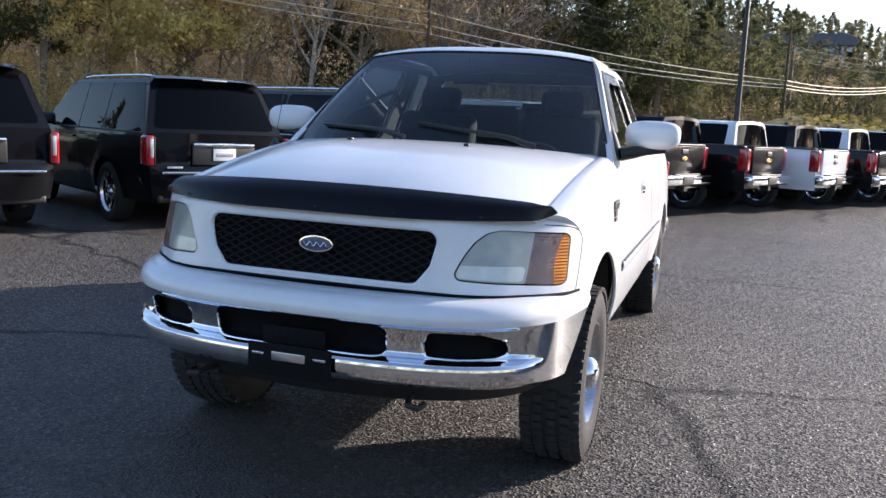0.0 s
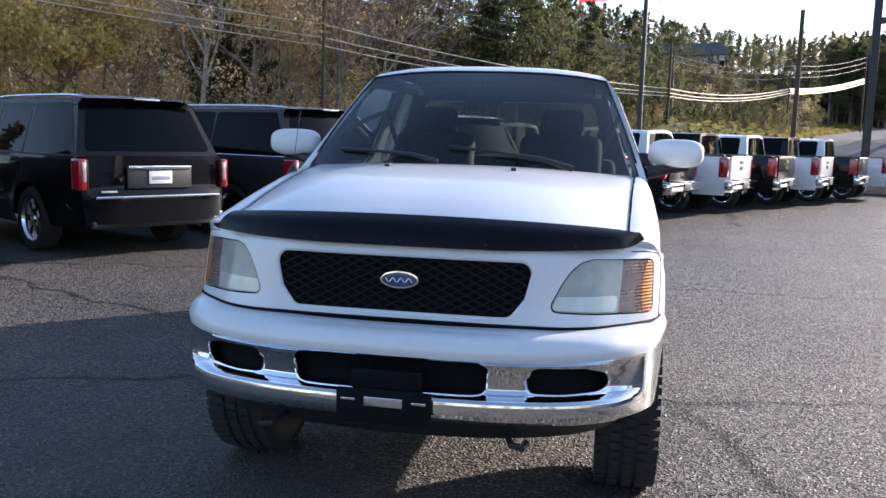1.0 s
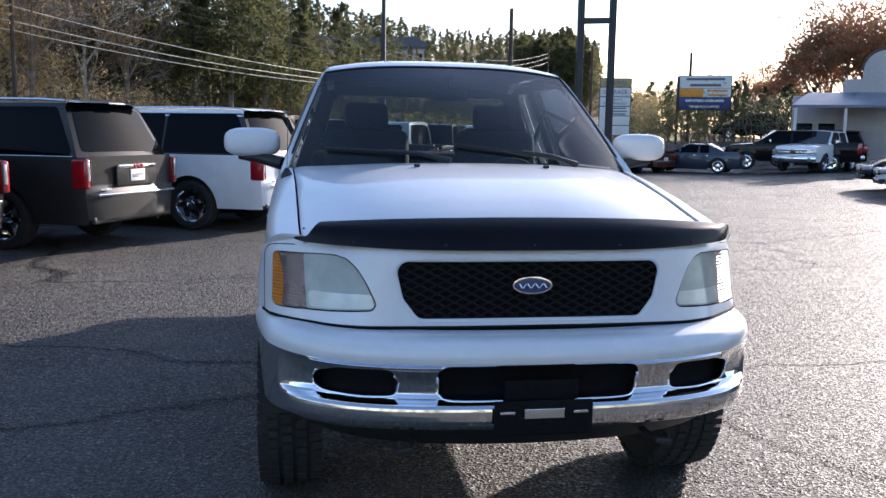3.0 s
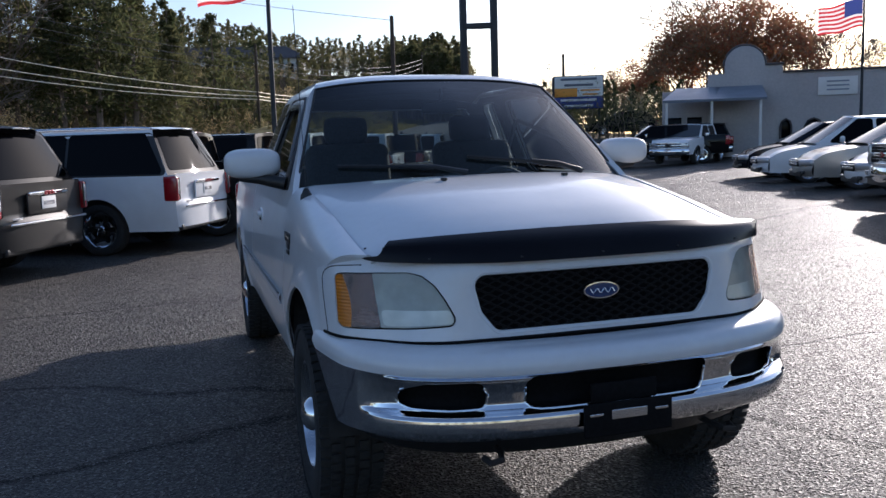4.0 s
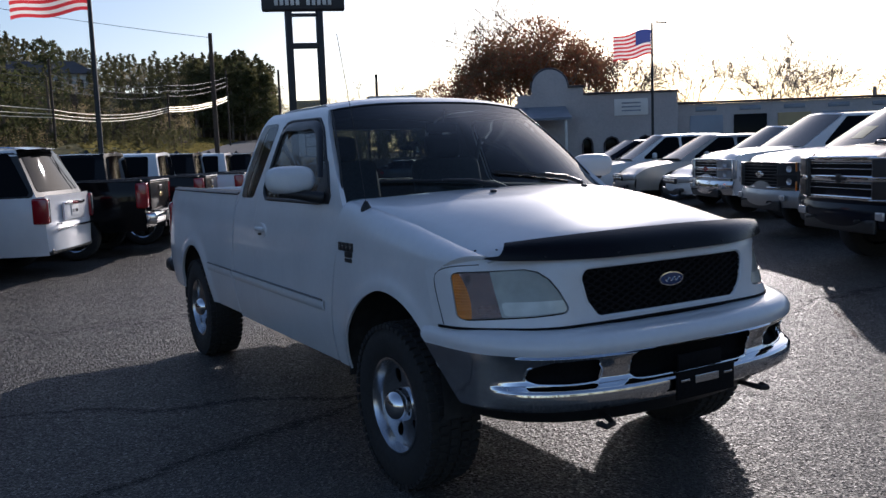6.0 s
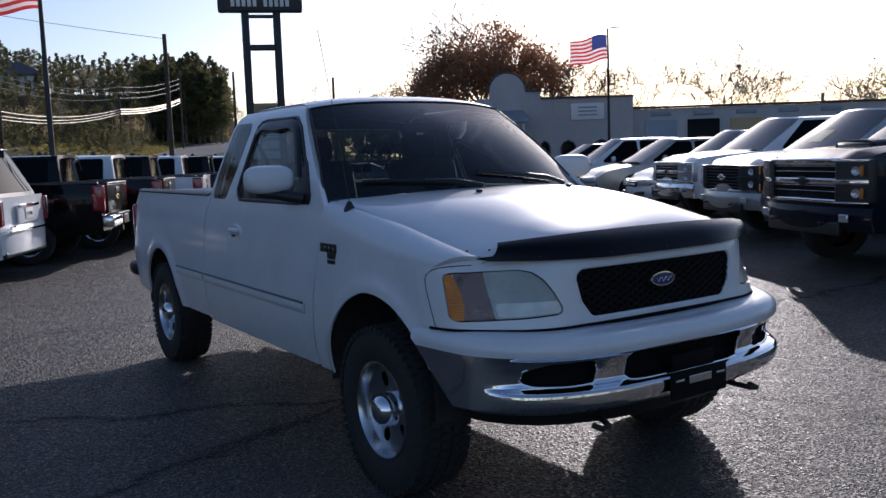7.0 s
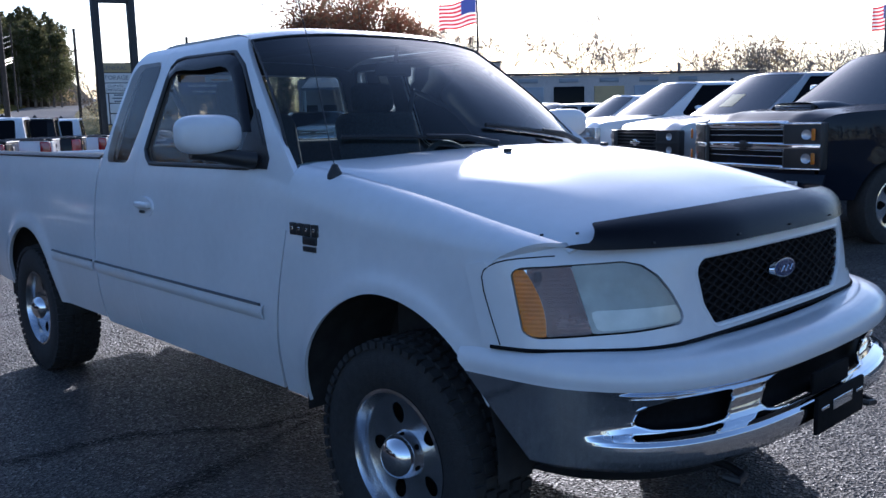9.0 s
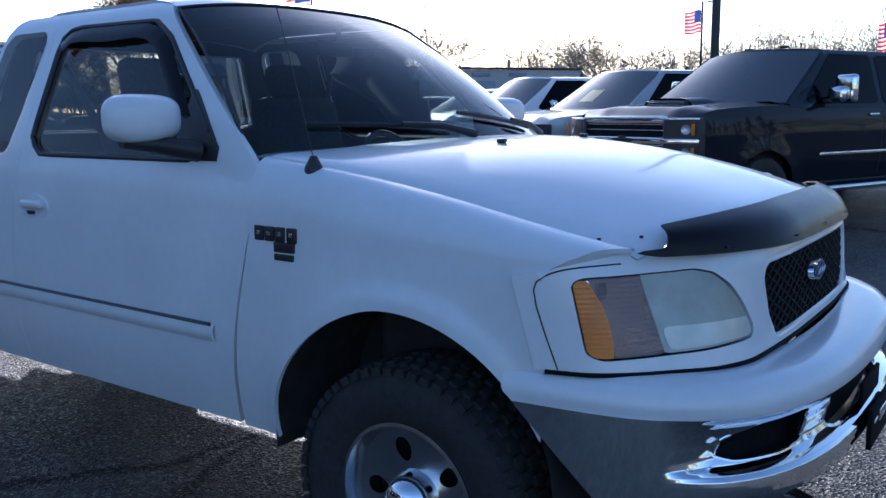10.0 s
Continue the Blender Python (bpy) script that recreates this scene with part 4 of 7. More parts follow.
    def in_cab(lo, hi):
        def f(u, v):
            a = np.vectorize(lambda p, q: max(door_front(q) + lo - p, p - (cab_back(q) if hi is None else hi)))(u, v)
            return a
        return f
    doors = {}
    for s in (1, -1):
        def flip(bm):
            if s < 0:
                bmesh.ops.scale(bm, vec=(-1, 1, 1), verts=bm.verts)
            return bm
        d = part("door", flip(sheet(1.58, 3.04, 0.48, 1.915, 0.02, cab, holes=[DW], keep=in_cab(0.004, 3.036), thick=-0.03)), WHITE, t, "white front door")
        doors[s] = d
        part("rear_cab_panel", flip(sheet(3.042, 3.50, 0.48, 1.915, 0.02, cab, holes=[QW], keep=in_cab(0, None), thick=-0.03)), WHITE, t)
        pane = lambda u, v: cab(u, v) + Vector((-0.012, 0, 0))
        part("door_glass", flip(sheet(1.74, 3.03, 1.31, 1.88, 0.04, pane, keep=rounded([(1.77, 1.33), (2.92, 1.33), (3.0, 1.39), (2.985, 1.82), (2.92, 1.86), (2.34, 1.855), (2.21, 1.77)], 0.04))), GLASS_SIDE, d).visible_shadow = False
        part("quarter_glass", flip(sheet(3.05, 3.48, 1.31, 1.88, 0.03, lambda u, v: cab(u, v) + Vector((0.003, 0, 0)), keep=rounded(quarter, 0.045))), GLASS_SIDE, t).visible_shadow = False
        # black window seal and the smoked rain visor
        loop = []
        cu, cv = 2.5, 1.56
        for k in range(64):
            a = 2 * math.pi * k / 64
            lo, hi = 0.0, 1.2
            for _ in range(24):
                mid = (lo + hi) / 2
                if DW(np.array([cu + mid * math.cos(a)]), np.array([cv + mid * math.sin(a)]))[0] < 0:
                    lo = mid
                else:
                    hi = mid
            loop.append((cu + lo * math.cos(a), cv + lo * math.sin(a)))
        ringp = [cab(*p) + Vector((-0.003, 0, 0)) for p in loop]
        part("window_seal", flip(rod(ringp + ringp[:1], 0.012, 8, caps=False)), BLACK, d)
        top = [(2.01, 1.49), (2.11, 1.61), (2.215, 1.735), (2.27, 1.785), (2.33, 1.815), (2.40, 1.832), (2.52, 1.838), (2.82, 1.838), (2.91, 1.828), (2.965, 1.79)]
        def visor(u, v):
            i = min(int(u), len(top) - 2)
            f = u - i
            a, c = top[i][0] * (1 - f) + top[i + 1][0] * f, top[i][1] * (1 - f) + top[i + 1][1] * f
            into = Vector((2.62 - a, 1.52 - c)).normalized() * 0.062 * v
            p = cab(a + into.x, c + into.y)
            return p + Vector((0.006 + 0.012 * math.sin(v * 1.9), 0, 0))
        part("rain_visor", flip(sheet(0, len(top) - 1.001, 0, 1, 0.12, visor, thick=0.003, step_v=0.2)), SHIELD, d, "smoked window rain visor")
        # handle: raised oval dish and a pull
        bm = lathe([(0.0, 0.0), (0.8, 0.006), (0.95, 0.006), (1.0, -0.006)], 28, m=Matrix.Translation((s * (side_x(2.88, 1.14)), 2.88, 1.14)) @ Matrix.Diagonal((s, 0.105, 0.052, 1)))
        handle = part("door_handle", bm, WHITE, d, "white door handle")
        part("pull", box(0.03, 0.15, 0.03, (s * (side_x(2.88, 1.15) + 0.014), 2.88, 1.152), 0.012), WHITE, handle)
        part("lock", box(0.012, 0.05, 0.014, (s * (side_x(2.88, 1.12) + 0.004), 2.90, 1.118), 0.005), DARK, handle)
        # rub strip, the shadow line at its upper edge painted as a black strip
        def strip(y0, y1, z0, z1, off):
            return sheet(y0, y1, z0, z1, 0.03, lambda u, v: Vector((side_x(u, v) + off + 0.010 * math.sin(math.pi * (v - z0) / (z1 - z0)), u, v)), thick=0.006, step_v=0.012)
        mould = part("rub_strip", flip(strip(1.80, 3.49, 0.758, 0.818, 0.006)), WHITE, t, "white side rub strip with its shadow line painted dark")
        part("strip_line", flip(strip(1.81, 3.49, 0.811, 0.824, 0.010)), BLACK, mould)
        mould = part("rub_strip", flip(strip(3.54, 4.16, 0.758, 0.818, 0.006)), WHITE, t, "white side rub strip with its shadow line painted dark")
        part("strip_line", flip(strip(3.54, 4.15, 0.811, 0.824, 0.010)), BLACK, mould)
        # model badge on the fender
        plate = part("model_badge", box(0.012, 0.085, 0.030, (s * (side_x(1.48, 1.09) + 0.001), 1.475, 1.096), 0.003), BLACK, t, "black and chrome model badge")
        part("badge_tab", box(0.010, 0.080, 0.020, (s * (side_x(1.48, 1.06) + 0.001), 1.475, 1.066), 0.003), BLACK, plate)
        for y0 in (1.585, 1.540, 1.495, 1.445):
            block = part("badge_block", box(0.012, 0.040, 0.046, (s * (side_x(1.52, 1.13) + 0.002), y0, 1.134), 0.004), BLACK, plate)
            part("badge_inlay", box(0.004, 0.014, 0.012, (s * (side_x(1.52, 1.13) + 0.0085), y0, 1.136), 0.001), CHROME, block)
        # mirror: black arm and white cap
        head = Matrix.Translation((s * 1.09, 2.0, 1.485)) @ Matrix.Rotation(radians(-8 * s), 4, 'Z')
        own = bmesh.new()
        bmesh.ops.create_uvsphere(own, u_segments=32, v_segments=20, radius=1)
        for vt in own.verts:
            x, y, z = vt.co
            sq = lambda q, e: math.copysign(abs(q) ** e, q)
            vt.co = Vector((0.148 * sq(x, 0.62), 0.075 * sq(y, 0.75) * (1.0 if y < 0 else 0.35), 0.077 * sq(z, 0.66)))
        own.transform(head)
        mir = part("mirror", own, WHITE, t, "white capped door mirror")
        part("mirror_glass", box(0.19, 0.004, 0.115, (0, 0.030, 0), 0.02, m=head @ Matrix.Identity(4)), CHROME, mir)
        own = rod([(s * 0.93, 1.93, 1.375), (s * 0.99, 1.95, 1.388), (s * 1.06, 1.985, 1.402), (s * 1.16, 2.00, 1.412)], [0.036, 0.033, 0.028, 0.02], 12)
        bmesh.ops.scale(own, vec=(1, 1.2, 1), space=Matrix.Translation((0, -1.97, 0)), verts=own.verts)
        part("mirror_arm", own, BLACK, mir)
        sail = sheet(1.74, 2.16, 1.33, 1.62, 0.03, lambda u, v: cab(u, v) + Vector((0.006, 0, 0)), keep=rounded([(1.79, 1.345), (2.06, 1.345), (2.03, 1.60), (1.99, 1.56)], 0.015), thick=0.008)
        part("mirror_sail", flip(sail), BLACK, mir)

    # ---- roof, windscreen, rear window
    def roof(u, v):
        a = abs(u)
        y = (2.225 + 0.075 * a ** 2) + (3.385 - 2.225 - 0.075 * a ** 2) * v
        z0 = 1.890 + 0.040 * min(1.0, (v / 0.16)) ** 0.6
        crown = 0.042 * (1 - a ** 3.2)
        w = body_half(y) - 0.305 - 0.035 * min(1.0, v / 0.16)
        end = 0.075 * max(0, (v - 0.70) / 0.30) ** 2.2
        return Vector((u * w, y, z0 + crown - end))
    part("roof", sheet(-1.0, 1.0, 0, 1, 0.05, roof, thick=-0.02, step_v=0.04), WHITE, t)

    def screen(u, v):
        # v: 0 at the cowl, 1 at the roof
        a = abs(u)
        b = Vector((u * 0.905, 1.38 + 0.32 * a ** 2.3, 1.350 + 0.040 * (1 - a * a)))
        tp = Vector((u * 0.692, 2.215 + 0.075 * a ** 2, 1.884 + 0.040 * (1 - a ** 3)))
        p = b.lerp(tp, v)
        p.y -= 0.05 * math.sin(math.pi * v) * (1 - 0.5 * a)
        p.z += 0.03 * math.sin(math.pi * v) * (1 - 0.6 * a)
        return p
    ws = part("windscreen", sheet(-1, 1, 0.0, 0.82, 0.05, screen, step_v=0.05), GLASS, t, "clear tinted windscreen with dark shade band")
    ws.visible_shadow = False
    part("shade_band", sheet(-1, 1, 0.88, 1.0, 0.05, screen, step_v=0.05), BAND, ws)
    part("shade_band_edge", sheet(-1, 1, 0.82, 0.88, 0.05, screen, step_v=0.03), BAND_LOW, ws)
    bm = bmesh.new()
    for edge in ([screen(-1, v) for v in np.linspace(0, 1, 14)], [screen(1, v) for v in np.linspace(0, 1, 14)], [screen(u, 1) for u in np.linspace(-1, 1, 24)]):
        rod([p + Vector((0, -0.001, 0.001)) for p in edge], 0.006, 6, bm=bm)
    part("screen_seal", bm, BLACK, ws)
    # cowl and wipers
    def cowl(u, v):
        p = hood(u, 1.0)
        q = screen(u, 0.02)
        r = p.lerp(q + Vector((0, 0.02, 0)), v)
        r.z -= 0.012 + 0.02 * math.sin(math.pi * v)
        return r
    part("cowl", sheet(-0.98, 0.98, 0, 1, 0.06, cowl, thick=-0.01, step_v=0.2), BLACK, t)
    for pivot, tip, mid in ((0.62, -0.08, 0.30), (-0.12, -0.80, -0.46)):
        a = screen(pivot, 0.02) + Vector((0, -0.03, 0.012))
        c = screen(mid, 0.095) + Vector((0, -0.026, 0.018))
        w = part("wiper", rod([a, a.lerp(c, 0.5) + Vector((0, -0.012, 0.012)), c], [0.016, 0.011, 0.007], 8), BLACK, t)
        blade = [screen(tip + (pivot - 0.08 - tip) * k, 0.150 - 0.085 * k) + Vector((0, -0.012, 0.009)) for k in np.linspace(0, 1, 10)]
        part("wiper_blade", rod(blade, 0.009, 6), BLACK, w)
    for s in (1, -1):
        p = hood(s * 0.36, 0.74)
        part("washer_nozzle", box(0.026, 0.03, 0.014, p + Vector((0, 0, 0.007)), 0.005), BLACK, t)
    # aerial on the passenger's fender
    m = Matrix.Translation((-0.893, 1.43, 1.335))
    bm = lathe([(0.0, 0.036), (0.010, 0.034), (0.018, 0.018), (0.028, 0.0), (0.03, -0.02)], 16, m=m @ Matrix.Rotation(radians(-90), 4, 'Y'))
    aer = part("aerial", bm, BLACK, t, "black whip aerial on its base")
    part("whip", rod([(-0.893, 1.43, 1.36), (-0.885, 1.55, 1.75), (-0.87, 1.75, 2.26)], 0.0018, 6), STEEL, aer)

    def back_screen(u, v):
        a = abs(u)
        return Vector((u * (0.87 - 0.18 * max(v, -0.2)), cab_back(1.36 + 0.5 * v) - 0.005 + 0.03 * (1 - a * a), 1.36 + 0.52 * v))
    hole = rounded([(-0.84, 0.12), (0.84, 0.12), (0.84, 0.86), (-0.84, 0.86)], 0.06)
    part("cab_rear_wall", sheet(-1, 1, -1.6, 1.03, 0.04, back_screen, holes=[hole], thick=0.02, step_v=0.05), WHITE, t)
    part("rear_window", sheet(-0.86, 0.86, 0.1, 0.88, 0.06, lambda u, v: back_screen(u, v) + Vector((0, 0.012, 0)), keep=hole), GLASS_SIDE, t).visible_shadow = False

    # ---- inside of the cab
    part("cab_back_trim", sheet(-0.99, 0.99, -1.5, 1.03, 0.06, lambda u, v: back_screen(u, v) + Vector((0, -0.035, 0)), holes=[hole], step_v=0.06), CLOTH, t)
    both_sides("side_trim", lambda: sheet(1.60, 3.47, 0.55, 1.90, 0.04, lambda u, v: cab(u, v) + Vector((-0.038, 0, 0)), holes=[lambda u, v: DW(u, v) + 0.008, lambda u, v: QW(u, v) + 0.008], keep=in_cab(0.03, None)), DASH, t)
    bm = sheet(-0.86, 0.86, 0, 1, 0.06, lambda u, v: Vector((u, 1.46 + 0.32 * (u / 0.86) ** 2 * (1 - v) + 0.46 * v, 1.285 + 0.03 * math.sin(v * 2.6) - 0.10 * max(0, v - 0.8) / 0.2)), thick=-0.12, step_v=0.1)
    part("dashboard", bm, DASH, t)
    wheel_m = Matrix.Translation((0.40, 2.16, 1.23)) @ Matrix.Rotation(radians(62), 4, 'X')
    ringp = [wheel_m @ Vector((0.19 * math.cos(a), 0.19 * math.sin(a), 0)) for a in np.linspace(0, 2 * math.pi, 30)]
    bm = rod(ringp, 0.016, 8, caps=False)
    for a in (0.3, 2.84, 4.71):
        rod([wheel_m @ Vector((0.18 * math.cos(a), 0.18 * math.sin(a), 0)), wheel_m @ Vector((0, 0, -0.03))], 0.018, 8, bm=bm)
    box(0.15, 0.12, 0.05, (0, 0, 0), 0.03, m=wheel_m @ Matrix.Translation((0, 0, -0.02)), bm=bm)
    part("steering_wheel", bm, DASH, t)
    for x in (0.42, -0.42):
        seat = part("seat", box(0.56, 0.52, 0.2, (x, 2.50, 0.96), 0.07), CLOTH, t, "grey cloth front seat")
        part("backrest", box(0.54, 0.16, 0.62, (0, 0, 0), 0.07, m=Matrix.Translation((x, 2.78, 1.27)) @ Matrix.Rotation(radians(-14), 4, 'X')), CLOTH, seat)
        part("headrest", box(0.28, 0.10, 0.17, (0, 0, 0), 0.05, m=Matrix.Translation((x, 2.87, 1.655)) @ Matrix.Rotation(radians(-10), 4, 'X')), CLOTH, seat)
        part("seat_belt", rod([(math.copysign(0.78, x), 2.92, 1.70), (math.copysign(0.66, x), 2.86, 1.4), (x * 1.5, 2.74, 1.15)], 0.016, 6), DASH, seat)
    part("rear_bench", box(1.56, 0.18, 0.68, (0, 3.28, 1.08), 0.06), CLOTH, t)
    bm = box(0.22, 0.03, 0.065, (0, 2.16, 1.765), 0.02)
    rod([(0, 2.14, 1.80), (0, 2.12, 1.88)], 0.010, 8, bm=bm)
    part("rear_view_mirror", bm, BLACK, t)
    part("cab_floor", box(1.80, 1.85, 0.10, (0, 2.55, 0.56), 0.02), DARK, t)
    bm = box(1.70, 0.05, 0.72, (0, 1.66, 0.94), 0.01)
    part("firewall", bm, DARK, t)
    part("headliner", sheet(-0.93, 0.93, 0.02, 0.97, 0.08, lambda u, v: roof(u, v) + Vector((0, 0, -0.035)), step_v=0.1), CLOTH, t)
    # engine bay block, so that no daylight falls through behind the grille
    part("engine_bay", box(1.42, 0.95, 0.55, (0, 0.88, 0.83), 0.05), DARK, t)
    # unseen dark boxes added behind the headlamps to keep daylight out
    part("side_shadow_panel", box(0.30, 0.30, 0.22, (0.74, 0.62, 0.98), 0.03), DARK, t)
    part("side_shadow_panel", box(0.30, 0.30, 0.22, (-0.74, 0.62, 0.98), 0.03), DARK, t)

    # ---- pickup bed
    rear_arch = arch_line(4.62, 0.48, 0.45, 0.45, 0.44)

    def bed(u, v):
        return Vector((side_x(u, v), u, v))
    both_sides("bed_side", lambda: sheet(3.515, 5.58, 0.50, 1.365, 0.025, bed, holes=[rear_arch], thick=-0.02), WHITE, t)
    both_sides("bed_rail", lambda: sheet(3.52, 5.56, 0, 1, 0.1, lambda u, v: Vector((body_half(u) - 0.065 - 0.085 * v, u, 1.368 + 0.018 * math.sin(math.pi * v))), thick=0.012, step_v=0.2), BLACK, t, "black bed rail cap")
    both_sides("bed_inner_wall", lambda: box(0.03, 2.02, 0.50, (0.80, 4.55, 1.13), 0.005), DARK, t)
    part("bed_floor", box(1.64, 2.02, 0.06, (0, 4.55, 0.86), 0.01), DARK, t)
    part("bed_front_wall", box(1.80, 0.04, 0.62, (0, 3.56, 1.05), 0.01), WHITE, t)
    part("tailgate", box(1.62, 0.06, 0.62, (0, 5.55, 1.05), 0.02), WHITE, t)
    for s in (1, -1):
        part("tail_lamp", box(0.16, 0.10, 0.44, (s * 0.885, 5.56, 1.03), 0.03), RED_LENS, t)
    bm = box(1.90, 0.16, 0.16, (0, 5.72, 0.66), 0.04)
    part("rear_bumper", bm, DULL_CHROME, t)
    part("rear_bumper_cap", box(0.30, 0.22, 0.13, (-0.84, 5.66, 0.66), 0.05), BLACK, t)
    part("rear_bumper_cap", box(0.30, 0.22, 0.13, (0.84, 5.66, 0.66), 0.05), BLACK, t)
    # chassis
    bm = bmesh.new()
    for s in (1, -1):
        box(0.09, 4.9, 0.13, (s * 0.42, 2.95, 0.56), 0.02, bm=bm)
    rod([(-0.75, REAR_HUB, HUB_Z), (0.75, REAR_HUB, HUB_Z)], 0.05, 12, bm=bm)
    rod([(-0.75, FRONT_HUB, HUB_Z), (0.75, FRONT_HUB, HUB_Z)], 0.045, 12, bm=bm)
    own = bmesh.new()
    bmesh.ops.create_uvsphere(own, u_segments=16, v_segments=10, radius=0.15, matrix=Matrix.Translation((0.1, REAR_HUB, HUB_Z)))
    merge(bm, own)
    own = bmesh.new()
    bmesh.ops.create_uvsphere(own, u_segments=16, v_segments=10, radius=0.13, matrix=Matrix.Translation((-0.28, FRONT_HUB, HUB_Z)))
    merge(bm, own)
    box(0.34, 0.9, 0.2, (0, 1.9, 0.54), 0.05, bm=bm)
    part("chassis", bm, DARK, t)
    part("exhaust_pipe", rod([(-0.55, 3.2, 0.46), (-0.60, 3.8, 0.47), (-0.72, 4.0, 0.47)], 0.03, 10), DARK, t)
    for s in (1, -1):
        wheel(t, (s * 0.868, FRONT_HUB, HUB_Z), TYRE_R, 0.262, 0.228, (5, 0.62, 0.12, 0.16), s)
        wheel(t, (s * 0.868, REAR_HUB, HUB_Z), TYRE_R, 0.262, 0.228, (5, 0.62, 0.12, 0.16), s)
    return t


truck = build_truck()

# ---------------------------------------------------------------- parked vehicles
# Local axes: x to the vehicle's right, y forward from the rear bumper, z up.

SUV = dict(L=5.2, W=1.02, sill=0.36, tyre=0.40, hub_r=1.22, hub_f=4.17, rim=0.27, roof=1.90, belt=1.20,
           top=[(0, 1.20), (0.05, 1.20), (0.4, 1.20), (3.5, 1.20), (3.75, 1.19), (4.4, 1.16), (4.9, 1.10), (5.2, 0.99)],
           base=(0.10, 3.80), crown=(0.42, 2.95), windows=[(0.30, 1.40), (1.46, 2.28), (2.34, 3.30)], hood=3.78, bow=0.16)
LONG_SUV = dict(SUV, L=5.68, hub_f=4.52, top=[(y + (0.48 if y > 1 else 0), z) for y, z in SUV["top"]], base=(0.10, 4.28), crown=(0.42, 3.40), windows=[(0.26, 1.72), (1.76, 2.70), (2.74, 3.76)], hood=4.26)
PICKUP = dict(L=5.85, W=1.01, sill=0.46, tyre=0.405, hub_r=1.20, hub_f=4.85, rim=0.26, roof=1.87, belt=1.27,
              top=[(0, 1.30), (0.05, 1.33), (1.7, 1.33), (1.8, 1.27), (4.1, 1.25), (4.35, 1.24), (5.0, 1.20), (5.6, 1.14), (5.85, 1.02)],
              base=(1.82, 4.45), crown=(1.90, 3.55), windows=[(2.06, 2.85), (2.95, 3.90)], hood=4.42, bow=0.13)
CROSS = dict(L=4.7, W=0.94, sill=0.30, tyre=0.36, hub_r=0.95, hub_f=3.72, rim=0.24, roof=1.66, belt=1.06,
             top=[(0, 1.05), (0.06, 1.06), (0.5, 1.07), (3.2, 1.04), (3.45, 1.02), (4.1, 0.94), (4.5, 0.84), (4.7, 0.70)],
             base=(0.12, 3.55), crown=(0.75, 2.45), windows=[(0.55, 1.25), (1.33, 2.0), (2.08, 2.95)], hood=3.50, bow=0.22)
COUPE = dict(L=4.75, W=0.93, sill=0.24, tyre=0.34, hub_r=0.98, hub_f=3.70, rim=0.24, roof=1.38, belt=0.95,
             top=[(0, 0.90), (0.06, 1.00), (0.6, 1.02), (1.6, 0.97), (3.1, 0.95), (3.4, 0.93), (4.2, 0.86), (4.6, 0.76), (4.75, 0.62)],
             base=(0.55, 3.35), crown=(1.55, 2.35), windows=[(1.40, 1.85), (1.93, 2.80)], hood=3.32, bow=0.20)


P_BLACK = paint("black_car_paint", (0.005, 0.005, 0.006), 0.0, 0.2)
P_GREY = paint("iridium_grey_car_paint", (0.040, 0.039, 0.038), 0.45, 0.28)
P_WHITE = paint("white_car_paint", (0.76, 0.77, 0.78))
P_SILVER = paint("silver_car_paint", (0.42, 0.42, 0.42), 0.7, 0.3)
P_BEIGE = paint("champagne_car_paint", (0.42, 0.40, 0.36), 0.6, 0.3)
P_NAVY = paint("dark_blue_car_paint", (0.006, 0.009, 0.017), 0.0, 0.25)
P_BLUE = paint("bright_blue_car_paint", (0.012, 0.040, 0.17), 0.3, 0.25)
P_ORANGE = paint("bronze_orange_car_paint", (0.09, 0.026, 0.012), 0.4, 0.25)
P_SLATE = paint("slate_blue_car_paint", (0.04, 0.054, 0.078), 0.5, 0.3)



